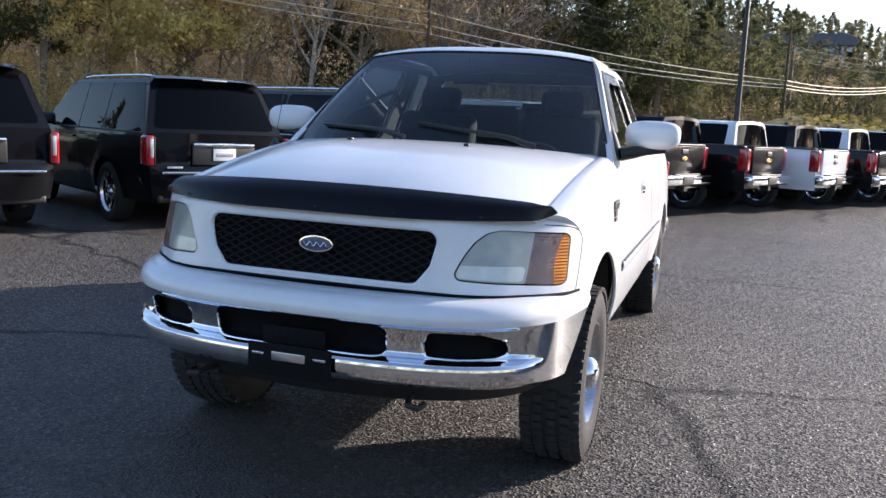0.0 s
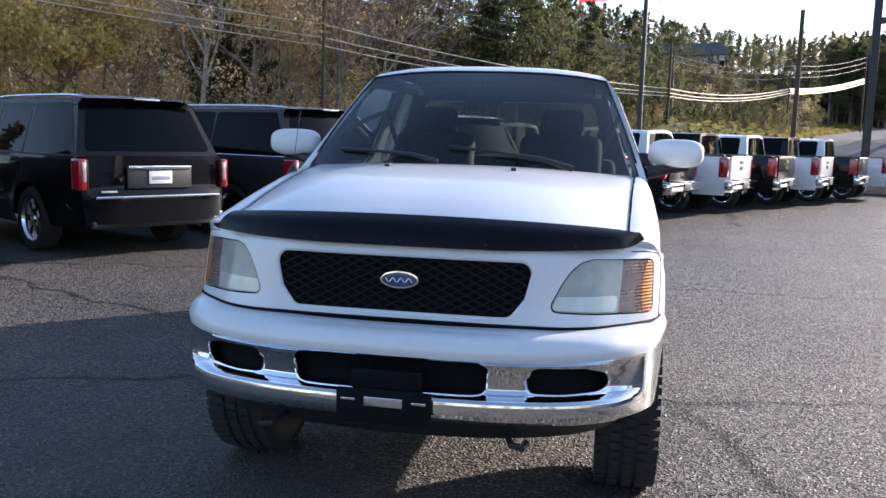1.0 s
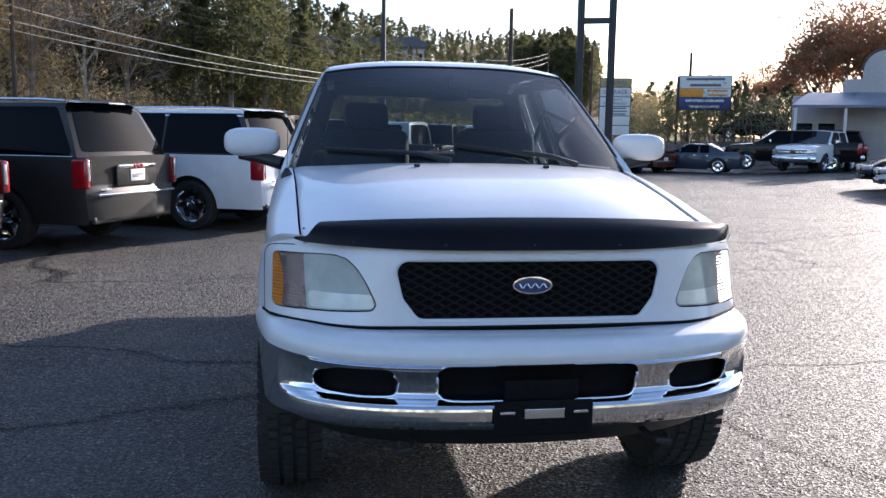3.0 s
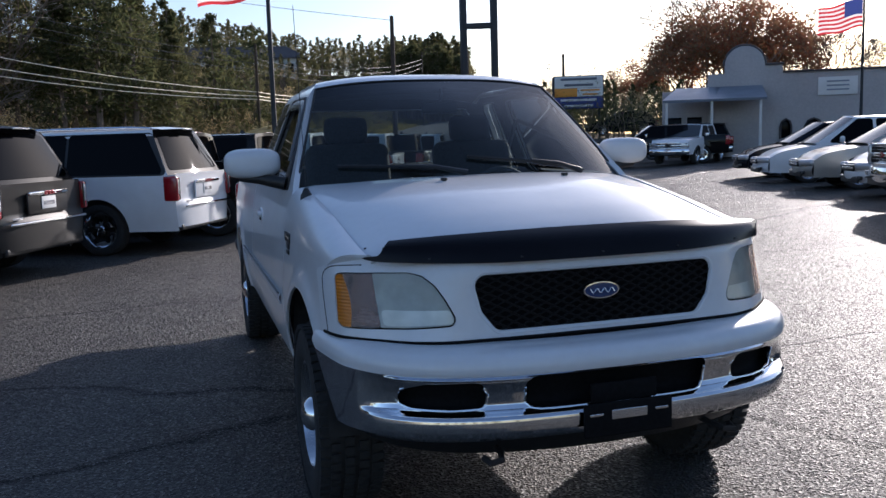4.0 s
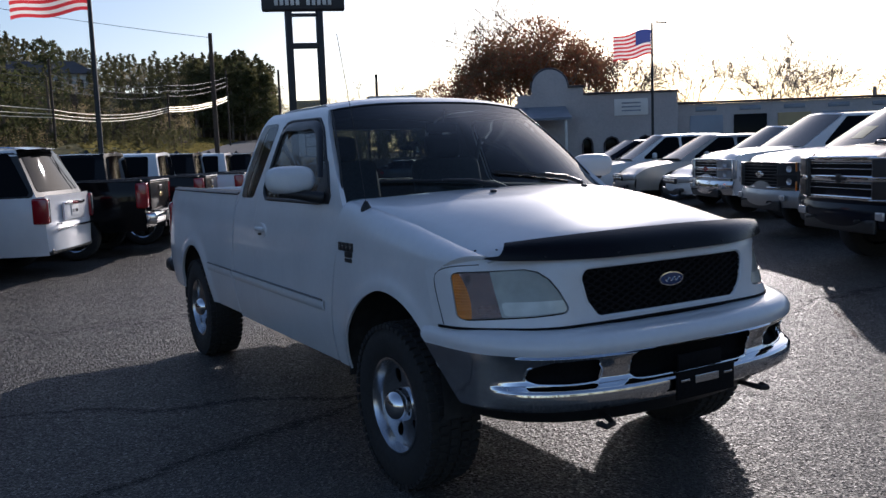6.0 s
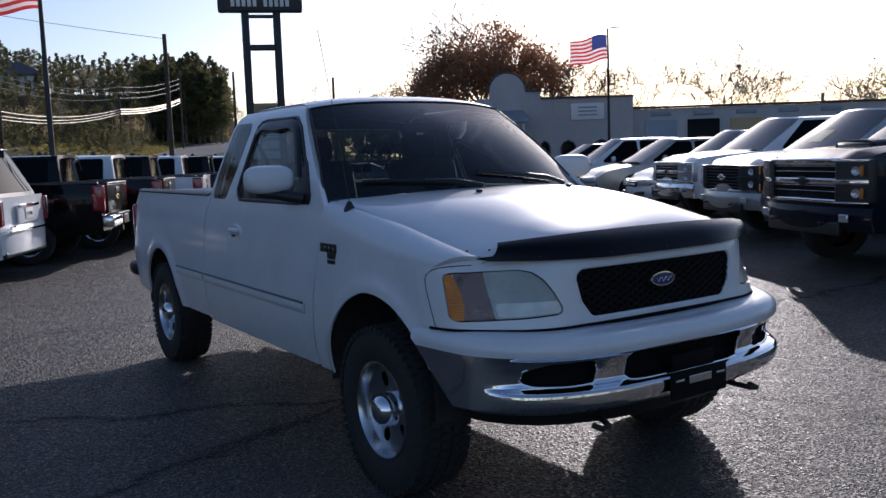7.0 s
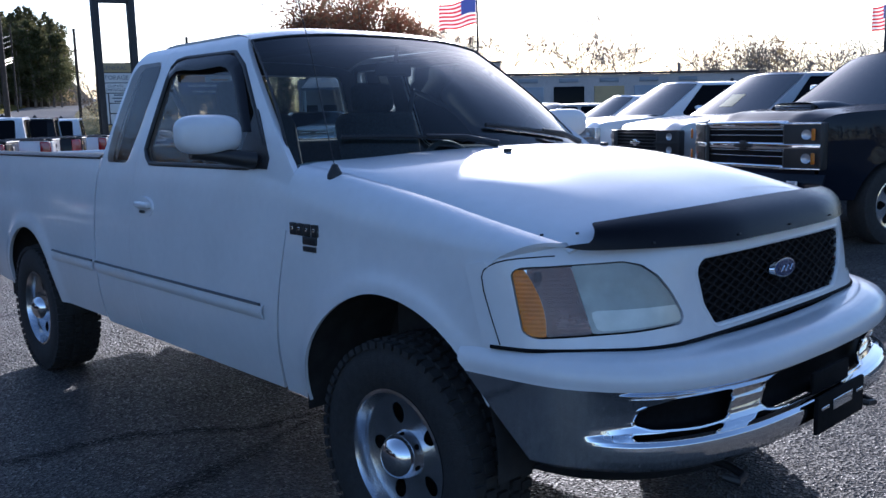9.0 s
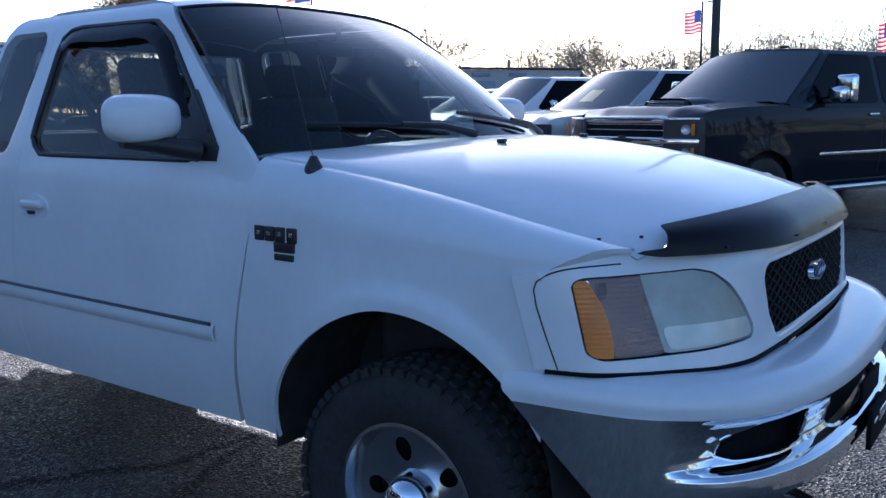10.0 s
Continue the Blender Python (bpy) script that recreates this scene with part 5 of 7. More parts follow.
def build_car(name, label, category, group, mat, k, rear="suv", front="truck", accent=None, glassy=DARK_GLASS, step=0.07, bed_dark=True, emblem=None, chrome_front=True, plate=True, dark_bumper=False, notice=False):
    """One parked vehicle at the world's origin; copies and single ones are then set in place."""
    c = thing(name, label, category, group)
    L, W, sill, top, roof, belt = k["L"], k["W"], k["sill"], k["top"], k["roof"], k["belt"]
    lower = accent or mat

    def plan(y):
        return W * curve_at([(0, 0.925), (0.12, 0.955), (0.5, 0.985), (1.2, 1.0), (L - 1.4, 1.0), (L - 0.7, 0.985), (L - 0.25, 0.94), (L, 0.86)], y)

    def side(y, z):
        h = (z - sill) / (belt - sill)
        lip = sum(0.022 * math.exp(-((math.hypot(y - hub, z - k["tyre"]) - k["tyre"] - 0.09) / 0.06) ** 2) for hub in (k["hub_r"], k["hub_f"]))
        return plan(y) + curve_at([(-0.1, -0.07), (0.08, -0.045), (0.3, -0.012), (0.55, 0), (0.8, -0.006), (1.0, -0.035), (1.1, -0.05)], h) + lip

    def body(u, v):
        z = sill + (curve_at(top, u) - sill) * v
        return Vector((side(u, z), u, z))

    def arch(hub):
        def f(u, v):
            z = sill + (np.vectorize(lambda q: curve_at(top, q))(u) - sill) * v
            return np.hypot(u - hub, z - k["tyre"]) - k["tyre"] - 0.065
        return f

    def two(nm, make, m, parent, lab=""):
        out = []
        for s in (1, -1):
            bm = make()
            if s < 0:
                bmesh.ops.scale(bm, vec=(-1, 1, 1), verts=bm.verts)
            out.append(part(nm, bm, m, parent, lab))
        return out

    two("body_side", lambda: sheet(0, L, 0, 1, step, body, holes=[arch(k["hub_r"]), arch(k["hub_f"])], step_v=step / 0.9), mat, c)
    two("sill", lambda: sheet(k["hub_r"] + 0.5, k["hub_f"] - 0.5, 0, 1, 0.3, lambda u, v: Vector((side(u, sill) + 0.006 - 0.05 * v, u, sill + 0.07 - 0.12 * v)), step_v=0.34), BLACK if rear != "pickup" else DARK, c)
    # ends: a bowed face at the front and at the back
    zt_r, zt_f = curve_at(top, 0), curve_at(top, L)

    def rear_face(u, v):
        z = sill + 0.06 + (zt_r + 0.02 - sill - 0.06) * v
        w = side(0, z)
        jut = 0.05 if v < 0.42 else 0.05 * max(0, 1 - (v - 0.42) / 0.05)
        return Vector((u * w, 0.0 - 0.055 * (1 - u * u) - (jut if rear != "pickup" else 0) * (1 - abs(u) ** 6), z))

    def front_face(u, v):
        z = sill + 0.02 + (zt_f + 0.01 - sill - 0.02) * v
        w = side(L, z)
        a = abs(u)
        return Vector((u * w, L + k["bow"] * (1 - a ** 2.4) + 0.05 * math.sin(math.pi * min(1, v * 1.3)), z))
    part("rear_panel", sheet(-1, 1, 0, 1, 0.08, rear_face, step_v=0.07), mat, c)
    part("front_panel", sheet(-1, 1, 0, 1, 0.08, front_face, step_v=0.07), mat, c)
    # bonnet
    h0 = k["hood"]

    def bonnet(u, v):
        a = abs(u)
        y = h0 + (L + k["bow"] * (1 - a ** 2.4) - h0) * v
        yy = min(y, L)
        z = curve_at(top, yy) + 0.055 * (1 - a ** 2.5) * (1 - 0.5 * v) + 0.012 * math.exp(-((a - 0.6) / 0.12) ** 2) - 0.03 * max(0, (v - 0.93) / 0.07)
        return Vector((u * side(yy, curve_at(top, yy)), y, z))
    part("bonnet", sheet(-1, 1, 0, 1, 0.08, bonnet, step_v=0.06), mat, c)
    # cabin
    (b0, b1), (r0, r1) = k["base"], k["crown"]
    slope = 0.30 if roof > 1.8 else 0.42

    def line(v, a, b):
        return a + (b - a) * v

    def cab(u, v, off=0.0):
        # u: y, v: height
        f = min(max((v - belt) / (roof - belt), 0), 1)
        x = plan(min(max(u, 0.25), L - 1)) - 0.035 - slope * (v - belt) - 0.10 * max(0, f - 0.86) / 0.14 * (f - 0.86) / 0.14
        return Vector((x + off, u, v))

    def cab_keep(u, v):
        f = (v - belt) / (roof - belt)
        return np.maximum(line(f, b0, r0) - u, u - line(f, b1, r1))
    two("cabin_side", lambda: sheet(b0 - 0.02, b1 + 0.02, belt - 0.04, roof - 0.02, step, cab, keep=cab_keep), mat, c)
    lo, hi = belt + 0.025, roof - 0.09
    for n, (w0, w1) in enumerate(k["windows"]):
        fl, fh = (lo - belt) / (roof - belt), (hi - belt) / (roof - belt)
        last = n == len(k["windows"]) - 1
        if n == 0 and rear == "suv":
            w0 = 0.0
            w9 = k["windows"][-1]
            strip = [(line(fl, b0, r0) + 0.0, lo - 0.012), (w9[1] + 0.32, lo - 0.012), (min(w9[1], line(fh, b1, r1) - 0.08), hi + 0.012), (line(fh, b0, r0) + 0.0, hi + 0.012)]
            two("window_band", lambda: sheet(strip[0][0] - 0.1, strip[1][0] + 0.1, lo - 0.03, hi + 0.03, 0.06, lambda u, v: cab(u, v, 0.002), keep=rounded(strip, 0.04)), BLACK, c)
        q = [(max(w0, line(fl, b0, r0) + (0.06 if rear == "suv" else 0.10)), lo), (w1 + (0.30 if last else 0), lo), (min(w1, line(fh, b1, r1) - 0.10), hi), (max(w0, line(fh, b0, r0) + 0.10), hi)]
        two("side_window", lambda: sheet(q[0][0] - 0.1, q[1][0] + 0.1, lo - 0.02, hi + 0.02, 0.05, lambda u, v: cab(u, v, 0.005), keep=rounded(q, 0.03)), glassy, c)

    if rear == "suv":
        two("belt_trim", lambda: rod([cab(q0, belt + 0.012, 0.006) for q0 in np.linspace(line(0.02, b0, r0) + 0.05, b1 - 0.35, 12)], 0.008, 5), CHROME if chrome_front and mat is not P_WHITE else BLACK, c)

    def roof_at(u, v):
        a = abs(u)
        y = r0 + (r1 - r0) * v
        w = cab(y, roof - 0.02).x
        return Vector((u * w, y - 0.05 * (1 - a * a) * (v < 0.02) + 0.10 * (1 - a * a) * max(0, v - 0.8) / 0.2, roof - 0.02 + 0.045 * (1 - a ** 2.6) * (0.6 + 0.4 * math.sin(math.pi * v))))
    part("roof", sheet(-1, 1, 0, 1, 0.1, roof_at, step_v=0.06), mat, c)

    def pane(y_low, y_high, bulge):
        def f(u, v):
            a = abs(u)
            z = belt + (roof - 0.015 - belt) * v
            y = line(v, y_low, y_high)
            w = cab(min(max(y, b0), b1), z).x
            return Vector((u * w, y + bulge * (1 - a * a), z + 0.035 * (1 - a * a) * v))
        return f
    fs = pane(b1, r1, 0.14)
    part("windscreen_frame", sheet(-1, 1, 0, 1, 0.12, fs, step_v=0.1), mat, c)
    part("windscreen", sheet(-0.95, 0.95, 0.02, 0.95, 0.1, lambda u, v: fs(u, v) + Vector((0, 0.004, 0.004)), step_v=0.1), SCREEN_GLASS if glassy is DARK_GLASS else glassy, c)
    if notice:
        part("window_notice", sheet(-0.15, 0.22, 0.22, 0.50, 0.06, lambda u, v: fs(u, v) + Vector((0, 0.007, 0.007)), step_v=0.07), NOTICE, c, "faded yellow paper notice in the windscreen")
    if rear == "pickup":
        own = bmesh.new()
        bmesh.ops.create_cone(own, cap_ends=True, segments=10, radius1=0.05, radius2=0.012, depth=0.075, matrix=Matrix.Translation((0, r0 + 0.55, roof + 0.055)) @ Matrix.Diagonal((0.5, 1.5, 1, 1)))
        part("roof_aerial", own, BLACK, c)
    part("cowl", sheet(-0.95, 0.95, 0, 1, 0.1, lambda u, v: Vector((u * 0.85 * W, h0 - 0.10 + 0.22 * v + 0.12 * (1 - u * u), belt + 0.02 + 0.02 * v - 0.01)), step_v=0.5), BLACK, c)
    rs = pane(b0, r0, -0.06)
    part("rear_window_frame", sheet(-1, 1, 0, 1, 0.12, rs, step_v=0.1), P_BLACK if rear == "suv" else mat, c)
    part("rear_window", sheet(-0.95, 0.95, 0.06, 0.92, 0.08, lambda u, v: rs(u, v) + Vector((0, -0.005, 0.002)), keep=rounded([(-0.90, 0.10), (0.90, 0.10), (0.88, 0.88), (-0.88, 0.88)], 0.07), step_v=0.06), glassy, c)
    # wheels
    for s in (1, -1):
        for hub in (k["hub_r"], k["hub_f"]):
            wheel(c, (s * (W - 0.135), hub, k["tyre"]), k["tyre"], 0.25, k["rim"], (6, 0.60, 0.16, 0.24), s, fancy=False)
    own = box(2 * W - 0.5, L - 0.5, 0.22, (0, L / 2, sill + 0.12), 0.03)
    for hub in (k["hub_r"], k["hub_f"]):
        box(2 * W - 0.28, 0.98, 0.5, (0, hub, sill + 0.40), 0.05, bm=own)
    part("underbody", own, DARK, c)

    # ---- rear details
    if rear == "suv":
        for s in (1, -1):
            tl = part("tail_lamp", box(0.105, 0.22, 0.37, (s * (W - 0.072), 0.050, 1.00), 0.03), RED_LENS, c, "red and clear upright tail lamp")
            part("clear_lens", box(0.045, 0.02, 0.23, (s * (W - 0.082), -0.054, 1.03), 0.012), CLEAR_LENS, tl)
            part("lamp_frame", box(0.012, 0.018, 0.33, (s * (W - 0.118), -0.056, 1.00), 0.005), BLACK, tl)
        rec = part("plate_recess", box(0.86, 0.03, 0.27, (0, -0.075, 0.965), 0.012), BLACK if mat is not WHITE and not chrome_front else mat, c)
        part("chrome_bar", box(0.84, 0.03, 0.045, (0, -0.098, 1.085), 0.012), CHROME, rec)
        if plate:
            pl = part("number_plate", box(0.31, 0.008, 0.155, (0, -0.096, 0.965), 0.003), PLATE, rec, "white paper dealer plate")
            part("plate_print", box(0.24, 0.004, 0.05, (0, -0.101, 0.96), 0.001), CLEAR_LENS, pl)
        if emblem is not None:
            bm = bmesh.new()
            for i in range(3):
                box(0.062, 0.012, 0.05, ((i - 1) * 0.075, -0.116, 1.085), 0.006, bm=bm)
            part("emblem", bm, emblem, rec)
        part("bumper_strip", box(1.66, 0.03, 0.035, (0, -0.105, 0.735), 0.012), CHROME, c, "bright bumper strip")
        part("bumper_skirt", box(1.70, 0.08, 0.10, (0, 0.0, 0.41), 0.03), BLACK, c)
        bm = sheet(-0.9, 0.9, 0, 1, 0.1, lambda u, v: Vector((u * 0.82 * W, r0 - 0.02 - 0.20 * v + 0.06 * u * u, roof + 0.012 - 0.035 * v + 0.02 * (1 - u * u))), step_v=0.25)
        sp = part("spoiler", bm, mat, c)
        part("brake_strip", box(0.34, 0.02, 0.022, (0, r0 - 0.225, roof - 0.006), 0.005), RED_LENS if accent else CLEAR_LENS, sp)
        part("rear_wiper", rod([(0, 0.10, belt + 0.09), (-0.30, 0.13, belt + 0.13)], 0.010, 6), BLACK, c)
        part("model_script", box(0.20, 0.008, 0.026, (-0.66, -0.088, 0.80), 0.004), CLEAR_LENS, c)
        for s in (1, -1):
            pts = [(s * 0.66, r0 + 0.05 + (r1 - r0 - 0.1) * i / 8, roof + 0.006 + 0.024 * math.sin(math.pi * i / 8) ** 0.25) for i in range(9)]
            part("roof_rail", rod(pts, 0.017, 8), CHROME, c)
        part("exhaust_tip", rod([(0.62, 0.35, 0.36), (0.62, 0.02, 0.35)], 0.034, 12), DARK, c)
    elif rear == "pickup":
        for s in (1, -1):
            part("tail_lamp", box(0.17, 0.20, 0.44, (s * (W - 0.105), 0.035, 1.08), 0.03), RED_LENS, c, "red upright tail lamp")
        tg = part("tailgate", box(1.56, 0.05, 0.50, (0, -0.055, 1.06), 0.03), mat, c)
        part("gate_handle", box(0.24, 0.02, 0.085, (0, -0.085, 1.20), 0.012), BLACK, tg)
        if emblem is not None:
            bm = box(0.22, 0.02, 0.055, (0, -0.088, 1.07), 0.010)
            box(0.08, 0.02, 0.10, (0, -0.088, 1.07), 0.010, bm=bm)
            part("emblem", bm, emblem, tg)
        part("gate_cap", box(1.60, 0.09, 0.03, (0, -0.05, 1.325), 0.012), BLACK, tg)
        rb = part("rear_bumper", box(1.96, 0.20, 0.20, (0, -0.10, 0.68), 0.05), CHROME, c, "chrome step bumper")
        part("step_pad", box(1.0, 0.16, 0.03, (0, -0.10, 0.785), 0.01), BLACK, rb)
        part("plate_recess", box(0.42, 0.02, 0.16, (0, -0.205, 0.68), 0.01), BLACK, rb)
        part("hitch", box(0.12, 0.14, 0.10, (0, -0.08, 0.52), 0.01), DARK, rb)
        part("bed_floor", box(1.66, 1.75, 0.04, (0, 0.9, 0.92), 0.01), DARK, c)
        two("bed_wall", lambda: box(0.05, 1.72, 0.44, (W - 0.17, 0.9, 1.12), 0.01), DARK, c)
        two("bed_rail", lambda: box(0.12, 1.72, 0.025, (W - 0.11, 0.9, 1.335), 0.01), BLACK, c)
        part("cab_back", box(1.80, 0.04, 0.62, (0, 1.80, 1.02), 0.01), mat, c)
        part("brake_lamp", box(0.34, 0.03, 0.03, (0, r0 - 0.03, roof + 0.012), 0.01), RED_LENS, c)
    else:
        for s in (1, -1):
            part("tail_lamp", box(0.34, 0.10, 0.14, (s * (W - 0.24), -0.005, zt_r - 0.10), 0.03), RED_LENS, c)
        part("number_plate", box(0.31, 0.01, 0.155, (0, -0.10, 0.66), 0.003), PLATE, c)
        part("bumper_skirt", box(1.6, 0.10, 0.16, (0, -0.02, 0.36), 0.03), BLACK, c)

    # ---- front details
    fy = L + k["bow"]
    if front == "truck":
        z0, z1 = sill + 0.30, zt_f + 0.015
        mid = (z0 + z1) / 2
        bright = CHROME if chrome_front else BLACK
        g = part("grille", box(1.20, 0.05, z1 - z0, (0, fy + 0.012, mid), 0.03), MATT_BLACK, c, "dark grille with bright bars" if chrome_front else "dark mesh grille")
        bars = 3 if chrome_front else 0
        for i in range(bars):
            z = z0 + 0.03 + (z1 - z0 - 0.06) * i / 2
            part("bar", box(1.22, 0.05, 0.075 if i else 0.05, (0, fy + 0.030, z), 0.018), CHROME, g)
            if i < 2:
                for dz in (0.10, 0.155):
                    part("thin_bar", box(1.14, 0.02, 0.010, (0, fy + 0.036, z + dz * (z1 - z0) / 0.46), 0.003), DULL_CHROME, g)
        if not chrome_front:
            for i in range(7):
                part("mesh_bar", box(1.12, 0.012, 0.012, (0, fy + 0.036, z0 + 0.05 + (z1 - z0 - 0.1) * i / 6), 0.003), BLACK, g)
            part("frame_bar", box(1.22, 0.05, 0.03, (0, fy + 0.02, z0), 0.012), CHROME, g)
        if emblem is not None:
            bm = box(0.26, 0.02, 0.045, (0, fy + 0.062, mid), 0.012)
            box(0.10, 0.02, 0.10, (0, fy + 0.062, mid), 0.014, bm=bm)
            part("emblem", bm, emblem, g)
        for s in (1, -1):
            m9 = Matrix.Translation((s * 0.765, fy - 0.055, mid)) @ Matrix.Rotation(radians(-22 * s), 4, 'Z')
            hh = z1 - z0 - 0.02
            hl = part("headlamp", box(0.40, 0.14, hh, (0, 0, 0), 0.025, m=m9), CLEAR_LENS if chrome_front and not dark_bumper else BLACK, c, "stacked headlamp with bright housing")
            for dz in (0.5 * hh - 0.012, 0.0, -0.5 * hh + 0.012):
                part("housing_bar", box(0.41, 0.02, 0.022 if dz else 0.05, (0, 0.068, dz), 0.008, m=m9), bright, hl)
            for dz in (0.25 * hh, -0.25 * hh):
                part("lens", box(0.30, 0.012, hh * 0.34, (-s * 0.03, 0.070, dz), 0.02, m=m9), HEAD_GLASS, hl)
                part("lamp_bowl", lathe([(0.0, 0.0), (0.035, 0.004), (0.05, 0.016)], 14, m=m9 @ Matrix.Translation((s * 0.05, 0.078, dz)) @ Matrix.Rotation(radians(90), 4, 'Z')), CLEAR_LENS, hl)
                if dark_bumper:
                    part("amber_lens", box(0.038, 0.02, hh * 0.24, (s * 0.170, 0.066, dz), 0.01, m=m9), AMBER, hl)
        fb = part("front_bumper", sheet(-0.98, 0.98, 0, 1, 0.08, lambda u, v: Vector((u * (W - 0.02), fy + 0.075 - 0.18 * abs(u) ** 2.5 + 0.03 * math.sin(math.pi * v), sill + 0.02 + 0.25 * v)), thick=-0.03, step_v=0.12), CHROME if chrome_front and not dark_bumper else mat, c)
        part("air_dam", box(1.3, 0.05, 0.15, (0, fy + 0.05, sill + 0.04), 0.02), BLACK, fb)
        for s in (1, -1):
            part("fog_lamp", box(0.14, 0.03, 0.09, (s * 0.72, fy + 0.055, sill + 0.16), 0.02), CLEAR_LENS, fb)
            part("tow_hook", rod([(s * 0.42, fy, sill + 0.10), (s * 0.42, fy + 0.14, sill + 0.10), (s * 0.46, fy + 0.16, sill + 0.09)], 0.014, 6), DARK, fb)
    else:
        z0, z1 = sill + 0.25, zt_f - 0.02
        g = part("grille", box(0.80, 0.06, z1 - z0, (0, fy + 0.04, (z0 + z1) / 2), 0.05), BLACK, c)
        for i in range(5):
            part("bar", box(0.74, 0.03, 0.016, (0, fy + 0.07, z0 + 0.05 + (z1 - z0 - 0.1) * i / 4), 0.005), CHROME, g)
        for s in (1, -1):
            hl = part("headlamp", box(0.44, 0.20, 0.15, (0, 0, 0), 0.06, m=Matrix.Translation((s * 0.60, fy - 0.12, z1 - 0.03)) @ Matrix.Rotation(radians(-30 * s), 4, 'Z')), CLEAR_LENS, c)
            part("fog_lamp", box(0.18, 0.05, 0.08, (s * 0.60, fy - 0.02, sill + 0.12), 0.03), BLACK, hl)
        part("air_dam", box(1.1, 0.06, 0.14, (0, fy - 0.0, sill + 0.08), 0.03), BLACK, c)
    # door mirrors, handles and seams
    for s in (1, -1):
        mir = part("mirror", box(0.20, 0.11, 0.17, (s * (W + 0.10), b1 - 0.62, belt + 0.10), 0.05), mat if front != "truck" else (CHROME if chrome_front else BLACK), c)
        part("mirror_arm", box(0.14, 0.07, 0.05, (s * (W - 0.02), b1 - 0.60, belt + 0.03), 0.02), BLACK, mir)
        for w0, w1 in k["windows"][-2:]:
            part("door_handle", box(0.03, 0.17, 0.03, (s * (side(w0 + 0.12, belt - 0.12) + 0.012), w0 + 0.12, belt - 0.12), 0.010), CHROME if chrome_front else mat, c)
            part("door_seam", sheet(sill + 0.1, belt, 0, 1, 0.15, lambda u, v: Vector((s * (side(w0, u) + 0.0025), w0 - 0.06 + 0.008 * v, u)), step_v=1), BLACK, c)
    return c


def lot_rise(x, y):
    """The lot climbs a little towards the far right."""
    s = 0.9 * x - 0.44 * y
    f, g = min(max((s - 1) / 5, 0), 1), min(max((s - 6) / 6, 0), 1)
    return 0.2 * f * f * (3 - 2 * f) + 0.15 * g * g * (3 - 2 * g)


def park(c, left_tail, az, w=None):
    """Set a vehicle so that its rear left corner stands at that place, heading az degrees."""
    c.matrix_basis = park_pose(left_tail, az, w)
    return c


def park_pose(left_tail, az, w=0.95):
    w = 0.95 if w is None else w
    a = radians(az)
    right = Vector((math.cos(a), -math.sin(a), 0))
    o = Vector((*left_tail, 0)) + right * w
    return Matrix.Translation(o) @ Matrix.Rotation(-a, 4, 'Z')


def nose_pose(left_lamp, az, length, w=0.85):
    """The pose of a vehicle whose left headlamp stands at that place."""
    a = radians(az)
    right = Vector((math.cos(a), -math.sin(a), 0))
    ahead = Vector((math.sin(a), math.cos(a), 0))
    o = Vector((*left_lamp, 0)) + right * w - ahead * length
    o.z = lot_rise(left_lamp[0], left_lamp[1])
    return Matrix.Translation(o) @ Matrix.Rotation(-a, 4, 'Z')


HEAD_GLASS = material("headlamp_cover", (0.10, 0.105, 0.11), 0.06, 0.3, coat=1.0)
BLACK_AZ, GREY_AZ, WHITE_AZ, PICKUP_AZ = -60.0, -66.0, -64.0, -66.0   # headings of the parked row
REAR_ROW = "vehicles in the row seen from behind"
black_suv = build_car("suv", "black full-size SUV parked tail out with dark tinted windows", "SUV", REAR_ROW, P_BLACK, SUV, emblem=CHROME, chrome_front=False)
park(black_suv, (-5.17, 6.0), BLACK_AZ)
copy_thing(black_suv, park_pose((-6.85, 3.6), BLACK_AZ))
copy_thing(black_suv, park_pose((-8.5, 1.2), BLACK_AZ))
grey_suv = build_car("suv", "dark grey long SUV parked tail out, chrome plate surround", "SUV", REAR_ROW, P_GREY, LONG_SUV, emblem=BADGE_RED)
park(grey_suv, (-3.53, 8.42), GREY_AZ)
white_suv = build_car("suv", "white long SUV parked tail out with black windows", "SUV", REAR_ROW, P_WHITE, LONG_SUV, emblem=BADGE_RED)
park(white_suv, (-1.53, 10.75), WHITE_AZ)
black_pickup = build_car("parked_pickup", "black crew-cab pickup parked tail out, chrome bumper", "pickup truck", REAR_ROW, P_BLACK, PICKUP, rear="pickup", emblem=GOLD)
park(black_pickup, (0.25, 12.85), PICKUP_AZ)
white_pickup = build_car("parked_pickup", "white crew-cab pickup parked tail out, chrome bumper", "pickup truck", REAR_ROW, P_WHITE, PICKUP, rear="pickup", emblem=BLACK)
park(white_pickup, (3.24, 17.0), PICKUP_AZ)
for p, src in (((1.79, 14.98), black_pickup), ((4.64, 19.2), black_pickup), ((6.1, 21.4), white_pickup), ((7.6, 23.6), black_pickup), ((9.1, 25.8), white_pickup)):
    copy_thing(src, park_pose(p, PICKUP_AZ))

